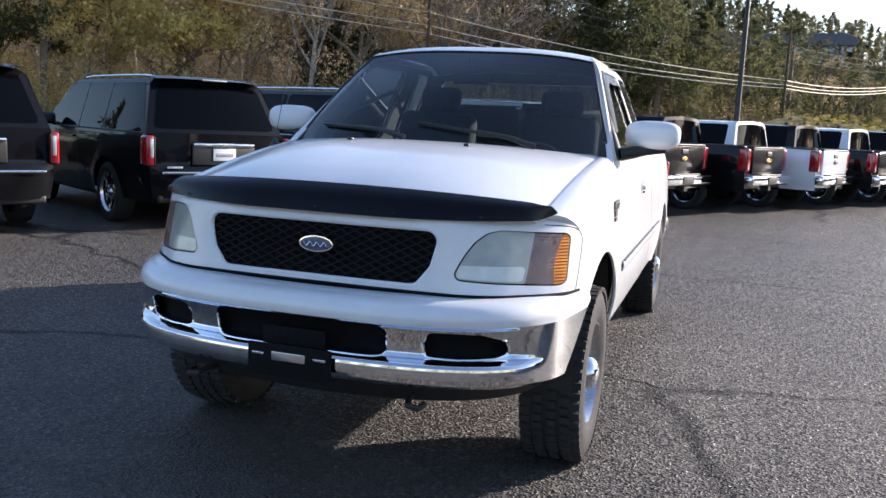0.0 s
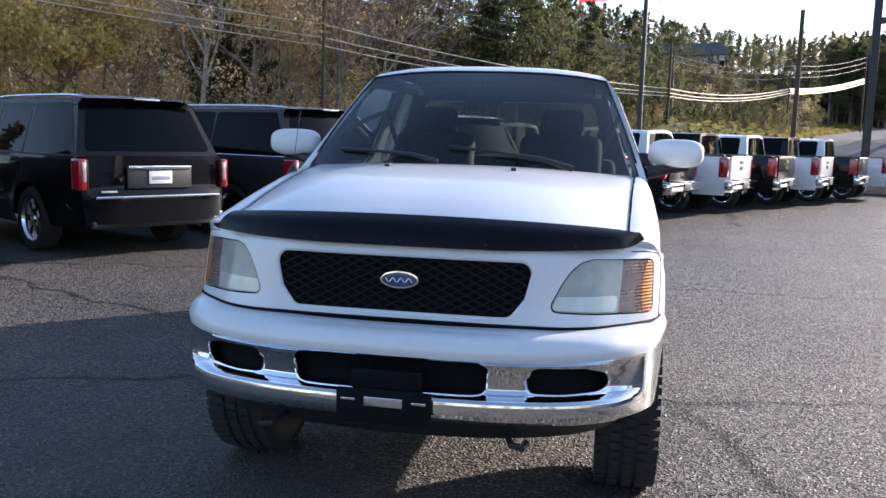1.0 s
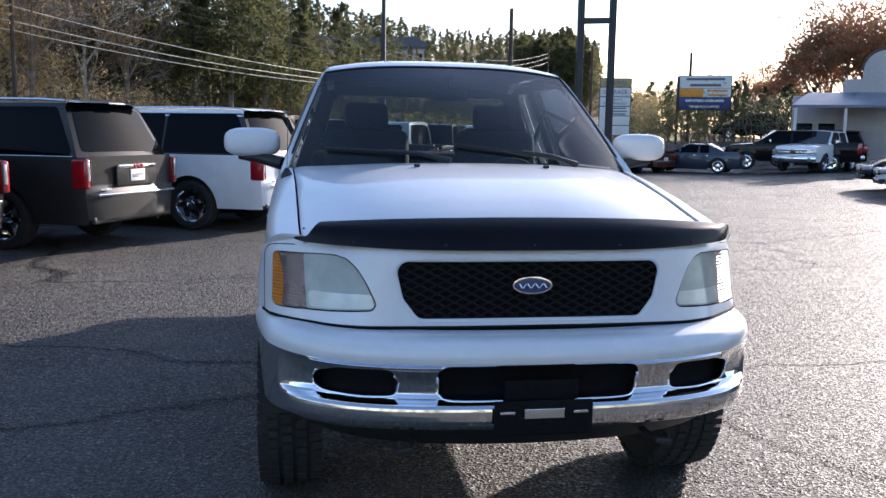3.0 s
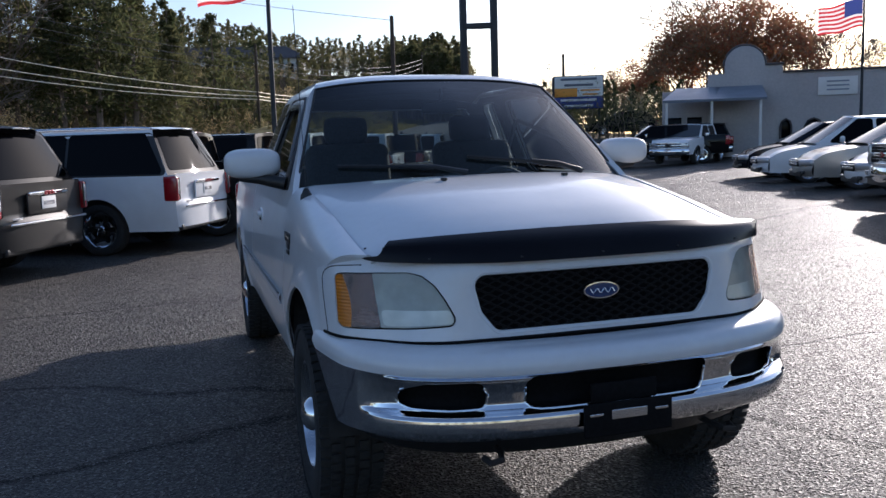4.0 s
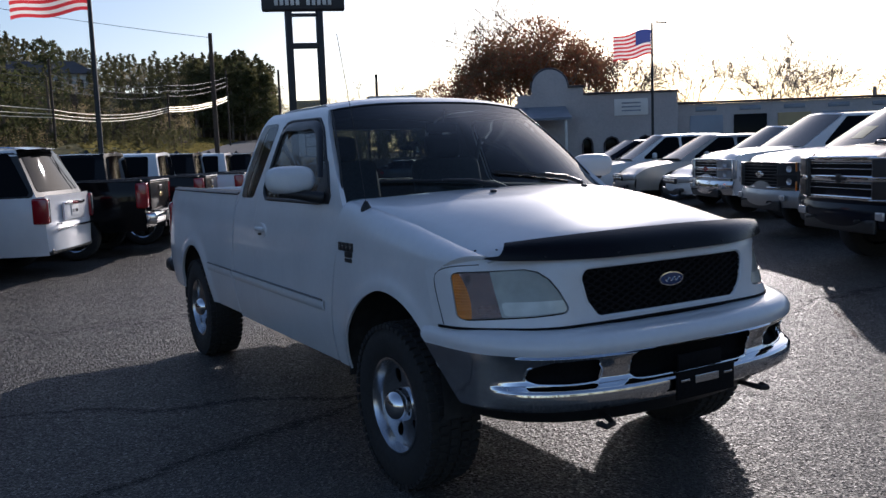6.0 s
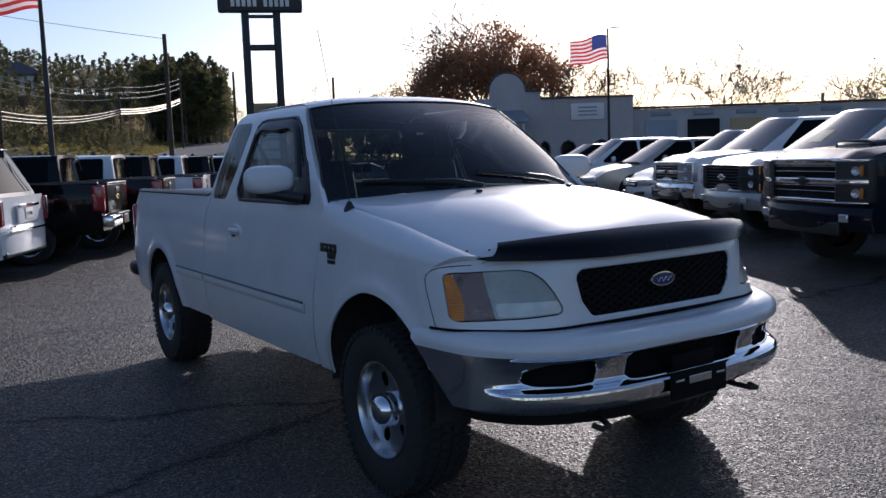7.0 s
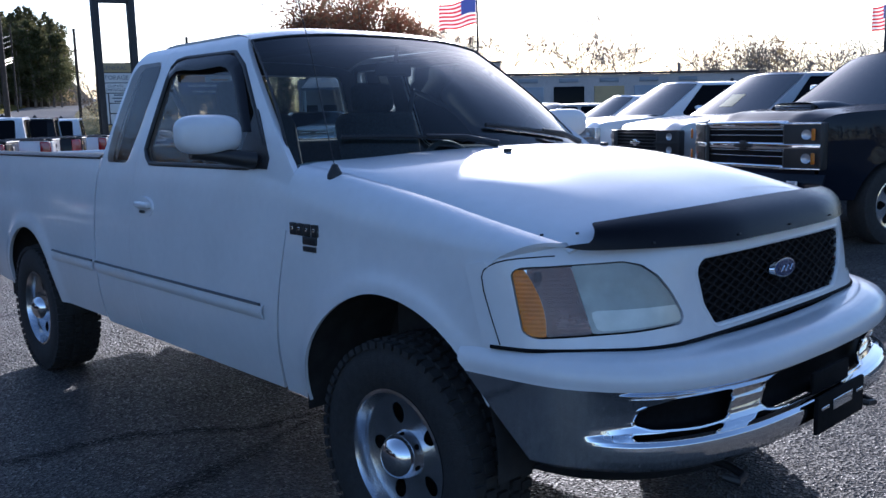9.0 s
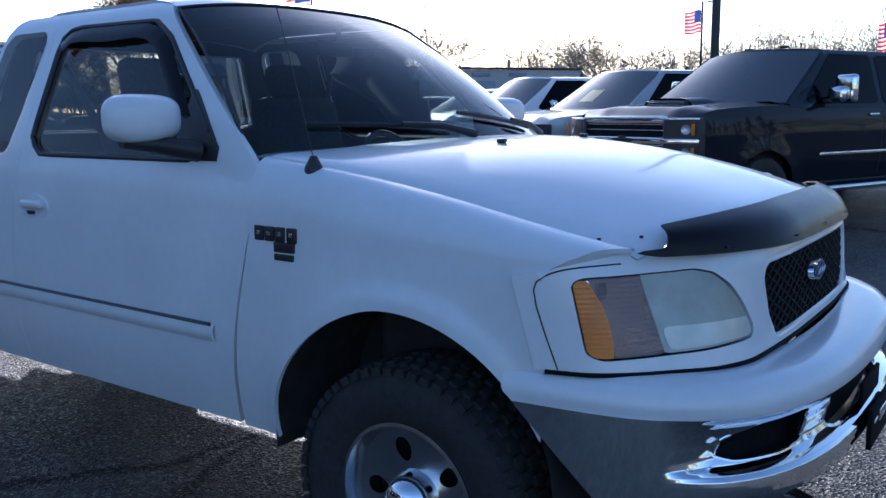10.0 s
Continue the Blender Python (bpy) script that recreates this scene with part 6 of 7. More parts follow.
FRONT_ROW = "vehicles in the row seen from the front"
NOSE_AZ = -64.0
HD = dict(PICKUP, L=6.0, W=1.03, sill=0.50, tyre=0.43, roof=2.02, belt=1.40, top=[(0, 1.40), (0.05, 1.44), (1.7, 1.44), (1.8, 1.40), (4.1, 1.39), (4.55, 1.39), (5.0, 1.385), (5.7, 1.36), (5.9, 1.33), (6.0, 1.27)],
          base=(1.82, 4.75), crown=(1.90, 3.90), windows=[(2.06, 3.05), (3.15, 4.20)], hood=4.72, hub_f=5.12)
NOSE_PICKUP = dict(PICKUP, roof=1.92, belt=1.30, top=[(0, 1.30), (0.05, 1.33), (1.7, 1.33), (1.8, 1.30), (4.1, 1.29), (4.5, 1.29), (5.0, 1.275), (5.6, 1.23), (5.76, 1.20), (5.85, 1.13)], base=(1.82, 4.55), crown=(1.90, 3.65), hood=4.52)
hd = build_car("parked_pickup", "black heavy-duty crew-cab pickup facing out with hood scoop and chrome grille", "pickup truck", FRONT_ROW, P_NAVY, HD, rear="pickup", emblem=BLACK, glassy=DARK_GLASS, dark_bumper=True)


def scoop_at(u, v):
    y = 4.80 + 0.72 * v
    base = curve_at(HD["top"], y) + 0.055 * (1 - 0.5 * (y - 4.72) / 1.41)
    return Vector((u * (0.30 + 0.06 * v), y, base - 0.008 + 0.075 * (1 - u ** 6) * min(1.0, 1.8 * v)))


scoop = part("hood_scoop", sheet(-1, 1, 0, 1, 0.1, scoop_at, step_v=0.1), P_NAVY, hd)
part("scoop_mouth", box(0.60, 0.05, 0.060, (0, 5.51, 1.425), 0.015), BLACK, scoop)
for dz in (-0.012, 0.010):
    part("scoop_slat", box(0.52, 0.012, 0.008, (0, 5.54, 1.425 + dz), 0.003), DULL_CHROME, scoop)
for s in (1, -1):
    part("roof_marker", box(0.10, 0.05, 0.025, (s * 0.25, 3.88, 2.06), 0.008), BLACK, hd)
for s in (1, -1):
    part("side_step", rod([(s * 1.03, 1.9, 0.50), (s * 1.06, 2.1, 0.48), (s * 1.06, 4.3, 0.48), (s * 1.03, 4.5, 0.50)], 0.035, 10), CHROME, hd, "chrome side step")
    part("door_trim", box(0.014, 2.3, 0.035, (s * 1.035, 3.1, 0.86), 0.005), CHROME, hd)
    part("tow_mirror", box(0.24, 0.10, 0.30, (s * 1.18, 4.05, 1.56), 0.04), CHROME, hd, "tall chrome tow mirror")
    part("mirror_bracket", rod([(s * 0.98, 4.05, 1.46), (s * 1.12, 4.05, 1.50)], 0.03, 8), BLACK, hd)
hd.matrix_basis = nose_pose((5.7, 2.6), -68.0, HD["L"])
silver_nose = build_car("parked_pickup", "silver crew-cab pickup facing out with dark mesh grille", "pickup truck", FRONT_ROW, P_SILVER, NOSE_PICKUP, rear="pickup", emblem=CHROME, chrome_front=False, notice=True)
silver_nose.matrix_basis = nose_pose((7.85, 5.5), NOSE_AZ, PICKUP["L"])
white_nose = build_car("parked_pickup", "white crew-cab pickup facing out with chrome grille", "pickup truck", FRONT_ROW, P_WHITE, NOSE_PICKUP, rear="pickup", emblem=BADGE_RED)
white_nose.matrix_basis = nose_pose((9.8, 8.4), NOSE_AZ, PICKUP["L"])
wsuv = build_car("crossover", "white crossover facing out with chrome grille", "car", FRONT_ROW, P_WHITE, dict(CROSS, roof=1.76), rear="car", front="car")
wsuv.matrix_basis = nose_pose((11.6, 11.1), NOSE_AZ, CROSS["L"], 0.7)
beige = build_car("crossover", "champagne crossover facing out", "car", FRONT_ROW, P_BEIGE, CROSS, rear="car", front="car")
beige.matrix_basis = nose_pose((12.8, 14.2), NOSE_AZ, CROSS["L"], 0.7)
copy_thing(wsuv, nose_pose((13.9, 17.2), NOSE_AZ, CROSS["L"], 0.7))
dark_cross = build_car("crossover", "dark blue crossover facing out", "car", FRONT_ROW, P_NAVY, CROSS, rear="car", front="car")
dark_cross.matrix_basis = nose_pose((15.3, 20.0), NOSE_AZ, CROSS["L"], 0.7)

FAR_ROW = "cars in the far row"
def facing(x, y, az, z=0.0):
    return Matrix.Translation((x, y, z + lot_rise(x, y))) @ Matrix.Rotation(-radians(az), 4, 'Z')
blue = build_car("coupe", "bright blue coupe parked in the far row", "car", FAR_ROW, P_BLUE, COUPE, rear="car", front="car")
blue.matrix_basis = facing(13.6, 34.5, -12)
slate = build_car("coupe", "slate coupe with bronze reflections in the far row", "car", FAR_ROW, P_SLATE, COUPE, rear="car", front="car")
slate.matrix_basis = facing(19.4, 35.3, -52)
rust = build_car("coupe", "bronze coupe parked in the far row", "car", FAR_ROW, P_ORANGE, COUPE, rear="car", front="car")
rust.matrix_basis = facing(15.6, 35.6, -30)
copy_thing(black_pickup, facing(24.2, 33.7, -60))
copy_thing(dark_cross, facing(31.0, 51.5, -62, 1.5))
copy_thing(white_pickup, facing(25.2, 36.6, 232))
copy_thing(black_suv, facing(27.5, 38.0, -60))

# ---------------------------------------------------------------- ground and hills


def skyline(az):
    """Elevation of the woods' top, in degrees, seen from the lot."""
    return curve_at([(-60, 12.0), (-10, 10.4), (-4, 9.6), (0, 8.9), (5, 7.8), (8, 7.3), (12, 7.0), (16, 7.0), (19, 5.6)], az)


def hill(x, y):
    """Height of the land: the lot is level, woods rise behind it."""
    r = math.hypot(x + 1, y + 3)
    a = math.degrees(math.atan2(x + 1, y + 3))
    if (y < 5 and a > -60) or r < 46:
        return lot_rise(x, y) if r < 60 and a > -60 else 0.0
    rr = min(r, 165)
    slope = (1.0 + rr * math.tan(radians((0.66 + 0.18 * ease((-a - 8) / 8)) * skyline(a)))) * ease((r - 48) / 105) if -75 < a < 22 else 0.0
    side = ease((a + 75) / 15)
    road_cut = 1 - ease((a - 12.5) / 2.5) * (1 - ease((r - 112) / 25)) - ease((a - 18) / 4) * ease((r - 112) / 25)
    bank = 1.5 * ease((r - 54) / 6) * ease((a - 21) / 2) * (1 - ease((a - 38) / 4))
    climb = max(0.0, 0.2 + r * math.tan(radians(1.0)) - 0.9) * ease((r - 62) / 25) * ease((a - 12.5) / 2) * (1 - ease((a - 21) / 4))
    return max(slope * side * max(road_cut, 0), bank, climb, lot_rise(x, y) * (1 - ease((r - 46) / 20)))


def ground():
    own = bmesh.new()
    xs = [-900, -500, -300] + list(np.arange(-200, -7, 8.0)) + list(np.arange(-4, 45, 2.0)) + list(np.arange(48, 201, 8.0)) + [300, 500, 900]
    ys = [-900, -500, -200, -60] + [-24, -16] + list(np.arange(-10, 47, 2.0)) + list(np.arange(50, 221, 7.0)) + [320, 520, 900]
    grid = [[own.verts.new((x, y, hill(x, y))) for y in ys] for x in xs]
    for i in range(len(xs) - 1):
        for j in range(len(ys) - 1):
            own.faces.new((grid[i][j], grid[i + 1][j], grid[i + 1][j + 1], grid[i][j + 1]))
    g = part("ground", own, ASPHALT)
    tagged(g, "worn grey asphalt lot with cracks, running out into dry leaf-covered slopes", "ground", kind="structure")
    return g


ground()


def road_point(d, off):
    f = (d - 66) / 92
    a = radians(15.2 + 4.2 * f)
    z = (1.3 + d * math.tan(radians(0.75 + 1.15 * f))) * ease((d - 54) / 16) + 0.02
    return Vector((d * math.sin(a) - 1 + math.cos(a) * off, d * math.cos(a) - 3 - math.sin(a) * off, z))


def ribbon(offs):
    own = bmesh.new()
    rows = []
    for i in range(40):
        d = 54 + 104 * i / 39
        rows.append([own.verts.new(road_point(d, o) + Vector((0, 0, dz))) for o, dz in offs])
    for r, q in zip(rows, rows[1:]):
        for k in range(len(offs) - 1):
            own.faces.new((r[k], r[k + 1], q[k + 1], q[k]))
    return own


def road():
    tagged(part("road", ribbon([(-3.4, -0.3), (-3.38, 0.0), (0, 0.05), (3.38, 0.0), (3.4, -0.3)]), ROAD), "pale asphalt road climbing the hill", "road", kind="structure")
    tagged(part("road_verge", ribbon([(-26, -2.5), (-12, 1.1), (-7, 0.55), (-3.3, -0.04), (3.3, -0.04), (6, -0.5), (16, -5.0)]), VERGE), "dry yellow grass banks beside the climbing road", "verge", kind="structure")
    # dry grass bank on its upper side
    bank = bmesh.new()
    rng = random.Random(3)
    for i in range(5200):
        f = rng.random()
        off = -3.6 - rng.random() ** 1.4 * 8
        p = road_point(56 + 102 * f, off) + Vector((0, 0, 0.13 * (-3.5 - off) - 0.12))
        s = 0.18 + 0.2 * rng.random()
        t = Vector((rng.gauss(0, 1), rng.gauss(0, 1), 0)).normalized() * 0.35
        bank.faces.new([bank.verts.new(p - t), bank.verts.new(p + t), bank.verts.new(p + t * 0.5 + Vector((0, 0, s))), bank.verts.new(p - t * 0.7 + Vector((0, 0, s * 0.8)))])
    tagged(part("verge_grass", bank, GRASS, smooth=False), "dry yellow grass bank beside the climbing road", "grass", kind="stuff")


road()

# ---------------------------------------------------------------- trees


def leaf_cloud(own, mids, n, spread, size, rng, flat=0.75, slim=0.6):
    for _ in range(n):
        c, r = mids[rng.randrange(len(mids))]
        d = Vector((rng.gauss(0, 1), rng.gauss(0, 1), rng.gauss(0, flat)))
        d = d.normalized() * (rng.random() ** 0.45) * r * spread
        p = c + d
        a = Vector((rng.gauss(0, 1), rng.gauss(0, 1), rng.gauss(0, 1))).normalized()
        b = a.cross(Vector((rng.gauss(0, 1), rng.gauss(0, 1), rng.gauss(0, 1)))).normalized()
        s = size * (0.6 + 0.8 * rng.random())
        own.faces.new([own.verts.new(p + a * s), own.verts.new(p - a * s * 0.8 + b * s * slim), own.verts.new(p - a * s * 0.8 - b * s * slim)])


def make_tree(label, category, height, kind, seed, leaf, bark=BARK, far=False):
    """A tapered trunk, limbs that fork, and a crown of small leaves in uneven clumps."""
    rng = random.Random(seed)
    t = thing("tree", label, category, "trees round the lot")
    wood = bmesh.new()
    tips = []

    def limb(p, d, ln, r, depth):
        pts, rad = [p], [r]
        n = 3 if depth < 2 else 2 if depth < 3 else 1
        for i in range(n):
            d = (d + Vector((rng.gauss(0, 0.16), rng.gauss(0, 0.16), rng.gauss(0.05, 0.10)))).normalized()
            pts.append(pts[-1] + d * ln / n)
            rad.append(max(0.042 if kind == "farbare" else 0.03 if kind == "bare" else 0.012, r * (1 - 0.66 * (i + 1) / n)))
        rod(pts, rad, (7, 5, 4, 3, 3)[depth], bm=wood, caps=False)
        if depth >= {"bare": 4, "farbare": 3, "far": 2, "bush": 1}.get(kind, 2):
            tips.append((pts[-1], ln * 0.7))
            return
        for k in range(rng.randint(2, 3 if kind == "farbare" else 4)):
            f = rng.uniform(0.45, 1.0)
            q = pts[1].lerp(pts[-1], f)
            e = (d + Vector((rng.gauss(0, 0.75), rng.gauss(0, 0.75), rng.gauss(0.1, 0.4)))).normalized()
            limb(q, e, ln * rng.uniform(0.5, 0.75), r * 0.46, depth + 1)

    crown = bmesh.new()
    if kind == "pine":
        lean = Vector((rng.gauss(0, 0.02), rng.gauss(0, 0.02), 1))
        pts = [lean * height * f for f in (0, 0.3, 0.6, 0.85, 1.0)]
        base = 0.016 * height
        rod(pts, [base, base * 0.85, base * 0.6, base * 0.3, 0.02], 7, bm=wood, caps=False)
        mids = []
        start = rng.uniform(0.10, 0.24) if far else rng.uniform(0.18, 0.34)
        boughs = 26 if far else 44
        wide = rng.uniform(0.17, 0.23)
        bulge = seed % 3 == 0
        for i in range(boughs):
            g = (i / (boughs - 1)) ** 0.9
            f = start + (1 - start) * g
            taper = (0.35 + 0.65 * math.sin(math.pi * (0.22 + 0.66 * g))) * (1 - 0.35 * g ** 5) if bulge else 1 - 0.84 * g
            reach = height * wide * taper * rng.uniform(0.6, 1.2)
            a = rng.random() * 6.283
            q = lean * height * f * 0.97
            e = q + Vector((math.cos(a) * reach, math.sin(a) * reach, reach * rng.uniform(-0.1, 0.25)))
            rod([q, q.lerp(e, 0.6) + Vector((0, 0, 0.05 * reach)), e], [0.05, 0.035, 0.012], 3, bm=wood, caps=False)
            mids += [(q.lerp(e, 0.5), reach * 0.46 + 0.14), (e, reach * 0.40 + 0.14)]
        leaf_cloud(crown, mids, 1100 if far else 3600, 1.0, (0.36 if far else 0.22) * height / 12, rng, 0.45, 0.24)
    else:
        trunk = height * (0.12 if kind == "bush" else rng.uniform(0.40, 0.55) if kind == "bare" else rng.uniform(0.28, 0.40))
        base = 0.014 * height
        bend = Vector((rng.gauss(0, 0.06), rng.gauss(0, 0.06), 0))
        pts = [Vector((0, 0, -0.3)), Vector((0, 0, trunk * 0.5)) + bend * trunk, Vector((0, 0, trunk)) + bend * trunk * 1.5]
        rod(pts, [base, base * 0.85, base * 0.72], 8, bm=wood, caps=False)
        for k in range(rng.randint(4, 6)):
            a = k * 2.4 + rng.random()
            up = rng.uniform(1.0, 2.4) if kind == "bare" else rng.uniform(0.5, 1.5)
            limb(pts[-1] - Vector((0, 0, trunk * 0.35 * rng.random())), Vector((math.cos(a), math.sin(a), up)).normalized(), height * rng.uniform(0.26, 0.38), base * 0.5, 0)
        limb(pts[-1], Vector((0.05, 0, 1)), height * 0.36, base * 0.6, 0)
        mids = [(p, max(0.5, r)) for p, r in tips]
        if kind == "bush":
            mids = [(p, max(0.7, r)) for p, r in tips] + [(Vector((rng.gauss(0, 1.3), rng.gauss(0, 1.3), height * rng.uniform(0.05, 0.8))), 1.0) for _ in range(26)]
        count = {"far": 700, "bush": 1400, "bare": 1200, "farbare": 480, "thin": 3000, "full": 4200}[kind]
        leaf_cloud(crown, mids, count, 1.0, {"far": 0.17, "bush": 0.125, "bare": 0.055, "farbare": 0.075, "thin": 0.10, "full": 0.13}[kind] * height / 11, rng)
    part("trunk", wood, bark, t)
    t["tall"] = height
    part("crown", crown, leaf, t, smooth=False)
    return t


PINES = [make_tree("dark green pine standing on the wooded slope", "tree", 13, "pine", 11 + i, LEAF_PINE) for i in range(4)]
BARES = [make_tree("bare grey-brown tree with a few dry leaves on the slope", "tree", 12, "bare", 31 + i, LEAF_TWIG if i < 2 else LEAF_DRY, PALE_BARK if i % 2 else BARK) for i in range(4)]
DRIES = [make_tree("brown-leaved autumn tree on the wooded slope", "tree", 11, "thin", 51 + i, LEAF_DRY) for i in range(3)]
GOLDS = [make_tree("yellow autumn tree on the wooded slope", "tree", 9, "full", 71 + i, LEAF_GOLD) for i in range(2)]
RUSTS = [make_tree("rust-leaved autumn tree behind the building", "tree", 11, "thin", 91 + i, LEAF_RUST) for i in range(2)]
BROAD = [make_tree("broad oak with rust-brown leaves behind the building", "tree", 11, "full", 131 + i, (LEAF_RUST, LEAF_RUST)[i]) for i in range(2)]
BUSHES = [make_tree("tangled brown undergrowth at the foot of the wood", "bush", 5.2, "bush", 111 + i, (LEAF_BRUSH, LEAF_DRY, LEAF_BRUSH, LEAF_GOLD, LEAF_PINE)[i]) for i in range(5)]
FAR_PINES = [make_tree("dark green pine standing on the wooded slope", "tree", 13, "pine", 211 + i, LEAF_PINE, far=True) for i in range(4)]
FAR_BROWN = [make_tree("brown-leaved autumn tree on the wooded slope", "tree", 11, "far", 231 + i, (LEAF_DRY, LEAF_BRUSH, LEAF_DRY, LEAF_GOLD)[i], PALE_BARK if i % 2 else BARK) for i in range(4)]
FAR_BARES = [make_tree("bare grey tree at the far edge of the lot", "tree", 11, "farbare", 251 + i, LEAF_TWIG, GREY_BARK) for i in range(3)]
used = set()
plant_rng = random.Random(5)


def plant(src, x, y, s=1.0, sink=0.0):
    m = Matrix.Translation((x, y, hill(x, y) - sink)) @ Matrix.Rotation(plant_rng.random() * 6.283, 4, 'Z')
    if src.name not in used:
        used.add(src.name)
        src.scale = (s, s, s)
        src.matrix_basis = m @ Matrix.Diagonal((s, s, s, 1))
        return
    c = copy_thing(src, m)
    c.scale = (s, s, s)


def polar(az, d):
    return d * math.sin(radians(az)) - 1.0, d * math.cos(radians(az)) - 3.0


def scatter(name, label, category, items):
    """Many trees that nobody could count, as one object: trunks and crowns of the given ones, set out at their poses."""
    groups = {}
    for src, m in items:
        for ch in src.children:
            groups.setdefault(ch.data.materials[0].name, []).append((ch.data, m))
    verts, faces, mats, slots = [], [], [], []
    base = 0
    for mat_name, rows in groups.items():
        slots.append(bpy.data.materials[mat_name])
        for me, m in rows:
            co = np.empty(len(me.vertices) * 3)
            me.vertices.foreach_get("co", co)
            mm = np.array(m)
            co = co.reshape(-1, 3) @ mm[:3, :3].T + mm[:3, 3]
            loops = np.empty(len(me.loops), int)
            me.loops.foreach_get("vertex_index", loops)
            verts.append(co)
            faces += (loops.reshape(len(me.polygons), -1) + base).tolist()
            mats.append(np.full(len(me.polygons), len(slots) - 1))
            base += len(co)
    me = bpy.data.meshes.new(name)
    me.from_pydata(np.concatenate(verts), [], faces)
    me.polygons.foreach_set("material_index", np.concatenate(mats))
    for s in slots:
        me.materials.append(s)
    tagged(new(name, me), label, category, kind="stuff")


def stand(x, y, s, sink=0.0):
    return Matrix.Translation((x, y, hill(x, y) - sink)) @ Matrix.Rotation(plant_rng.random() * 6.283, 4, 'Z') @ Matrix.Diagonal((s, s, s, 1))


# the mixed wood behind the row of SUVs: its front trees one by one, the rest as one mass
deep, brush = [], []
for row, d in enumerate((58, 63, 69, 77)):
    az = -58 + row * 0.7
    while az < (0 if row < 2 else 5):
        x, y = polar(az + plant_rng.uniform(-0.8, 0.8), d + plant_rng.uniform(-2.0, 2.0) + 15 * ease((az + 17) / 22))
        k = plant_rng.random()
        gold = -44 < az < -30
        kind = PINES if (az > -9 and k < 0.8) else GOLDS if (k < 0.6 and gold and row < 2) else BARES if k < 0.28 else DRIES if k < 0.90 else PINES
        src = kind[plant_rng.randrange(len(kind))]
        s = plant_rng.uniform(0.95, 1.35) * (1 if az < -10 else 1.0 - 0.025 * (az + 10))
        if row < 2:
            plant(src, x, y, s)
        else:
            deep.append((FAR_PINES[plant_rng.randrange(4)] if kind is PINES else FAR_BARES[plant_rng.randrange(3)] if kind is BARES or plant_rng.random() < 0.4 else FAR_BROWN[3 if kind is GOLDS else plant_rng.randrange(3)], stand(x, y, s)))
        az += plant_rng.uniform(2.0, 3.0) * ((1.25 if row < 2 else 1.6) if az < -9 else 0.95)
for row, d in enumerate((56, 59, 65, 72)):
    az = -60 + row * 0.6
    while az < 6 + (3 if row > 2 else 0):
        x, y = polar(az + plant_rng.uniform(-0.6, 0.6), d + plant_rng.uniform(-1.5, 1.5) + 15 * ease((az + 17) / 22))
        k = plant_rng.random()
        src = BUSHES[3 if (-46 < az < -31 and k < 0.5) else 4 if az > -9 and k > 0.25 else 1 if k < 0.55 else plant_rng.randrange(3)]
        s = plant_rng.uniform(0.75, 1.4) * (1 if az < -8 else 0.6)
        if row == 0:
            plant(src, x, y, s, 0.3)
        else:
            brush.append((src, stand(x, y, s, 0.3)))
        az += plant_rng.uniform(1.7, 2.6) * (1 if row < 2 else 1.5)
# thick olive and golden growth at the near end of the wood
az = -62.0
while az < -33:
    for d in (54, 60, 66):
        x, y = polar(az + plant_rng.uniform(-0.7, 0.7), d + plant_rng.uniform(-2, 2))
        brush.append((BUSHES[(3, 3, 0, 1)[plant_rng.randrange(4)]], stand(x, y, plant_rng.uniform(0.8, 1.5) * (1 if d > 55 else 0.7), 0.4)))
    az += plant_rng.uniform(1.8, 2.6)
# pines on the hillside and its ridge
pines = []
for row, (d, share) in enumerate(((72, 0.24), (77, 0.30), (84, 0.40), (91, 0.52), (98, 0.61), (107, 0.70), (117, 0.78), (128, 0.87), (139, 0.94), (150, 0.98), (160, 1.0))):
    az = -9 + row * 0.6
    while az < (19.0 if row > 6 else 13.2 if row > 2 else 12.4):
        x, y = polar(az, d + plant_rng.uniform(-2.5, 2.5))
        el = skyline(az) * (share - plant_rng.uniform(0, 0.07))
        if -2.5 < az < 8.4 and d < 143:
            el = min(el, 6.15 - 0.6 * plant_rng.random())
        top = 1.5 + d * math.tan(radians(el))
        s = max(0.26, min(1.1, (top - hill(x, y)) / 13))
        src = FAR_PINES[plant_rng.randrange(4)] if plant_rng.random() < 0.90 else FAR_BROWN[plant_rng.randrange(2)]
        pines.append((src, stand(x, y, s)))
        az += plant_rng.uniform(0.60, 1.05) * (1.25 if row < 3 else 0.5 if row > 7 else 1)
# the knoll of tall pines beside the road
for i in range(16):
    x, y = polar(13.7 + 4.7 * ((i * 0.618) % 1.0), plant_rng.uniform(118, 126))
    dd = math.hypot(x + 1, y + 3)
    plant(PINES[i % 4], x, y, (1.5 + dd * math.tan(radians(6.7 - 1.6 * plant_rng.random())) - hill(x, y)) / 13)
for i in range(46):
    az = 13.2 + 5.6 * ((i * 0.618) % 1.0)
    x, y = polar(az, plant_rng.uniform(127, 146))
    dd = math.hypot(x + 1, y + 3)
    pines.append((FAR_PINES[i % 4], stand(x, y, (1.5 + dd * math.tan(radians(7.3 - 0.9 * plant_rng.random() - 0.12 * (az - 16) ** 2)) - hill(x, y)) / 13)))
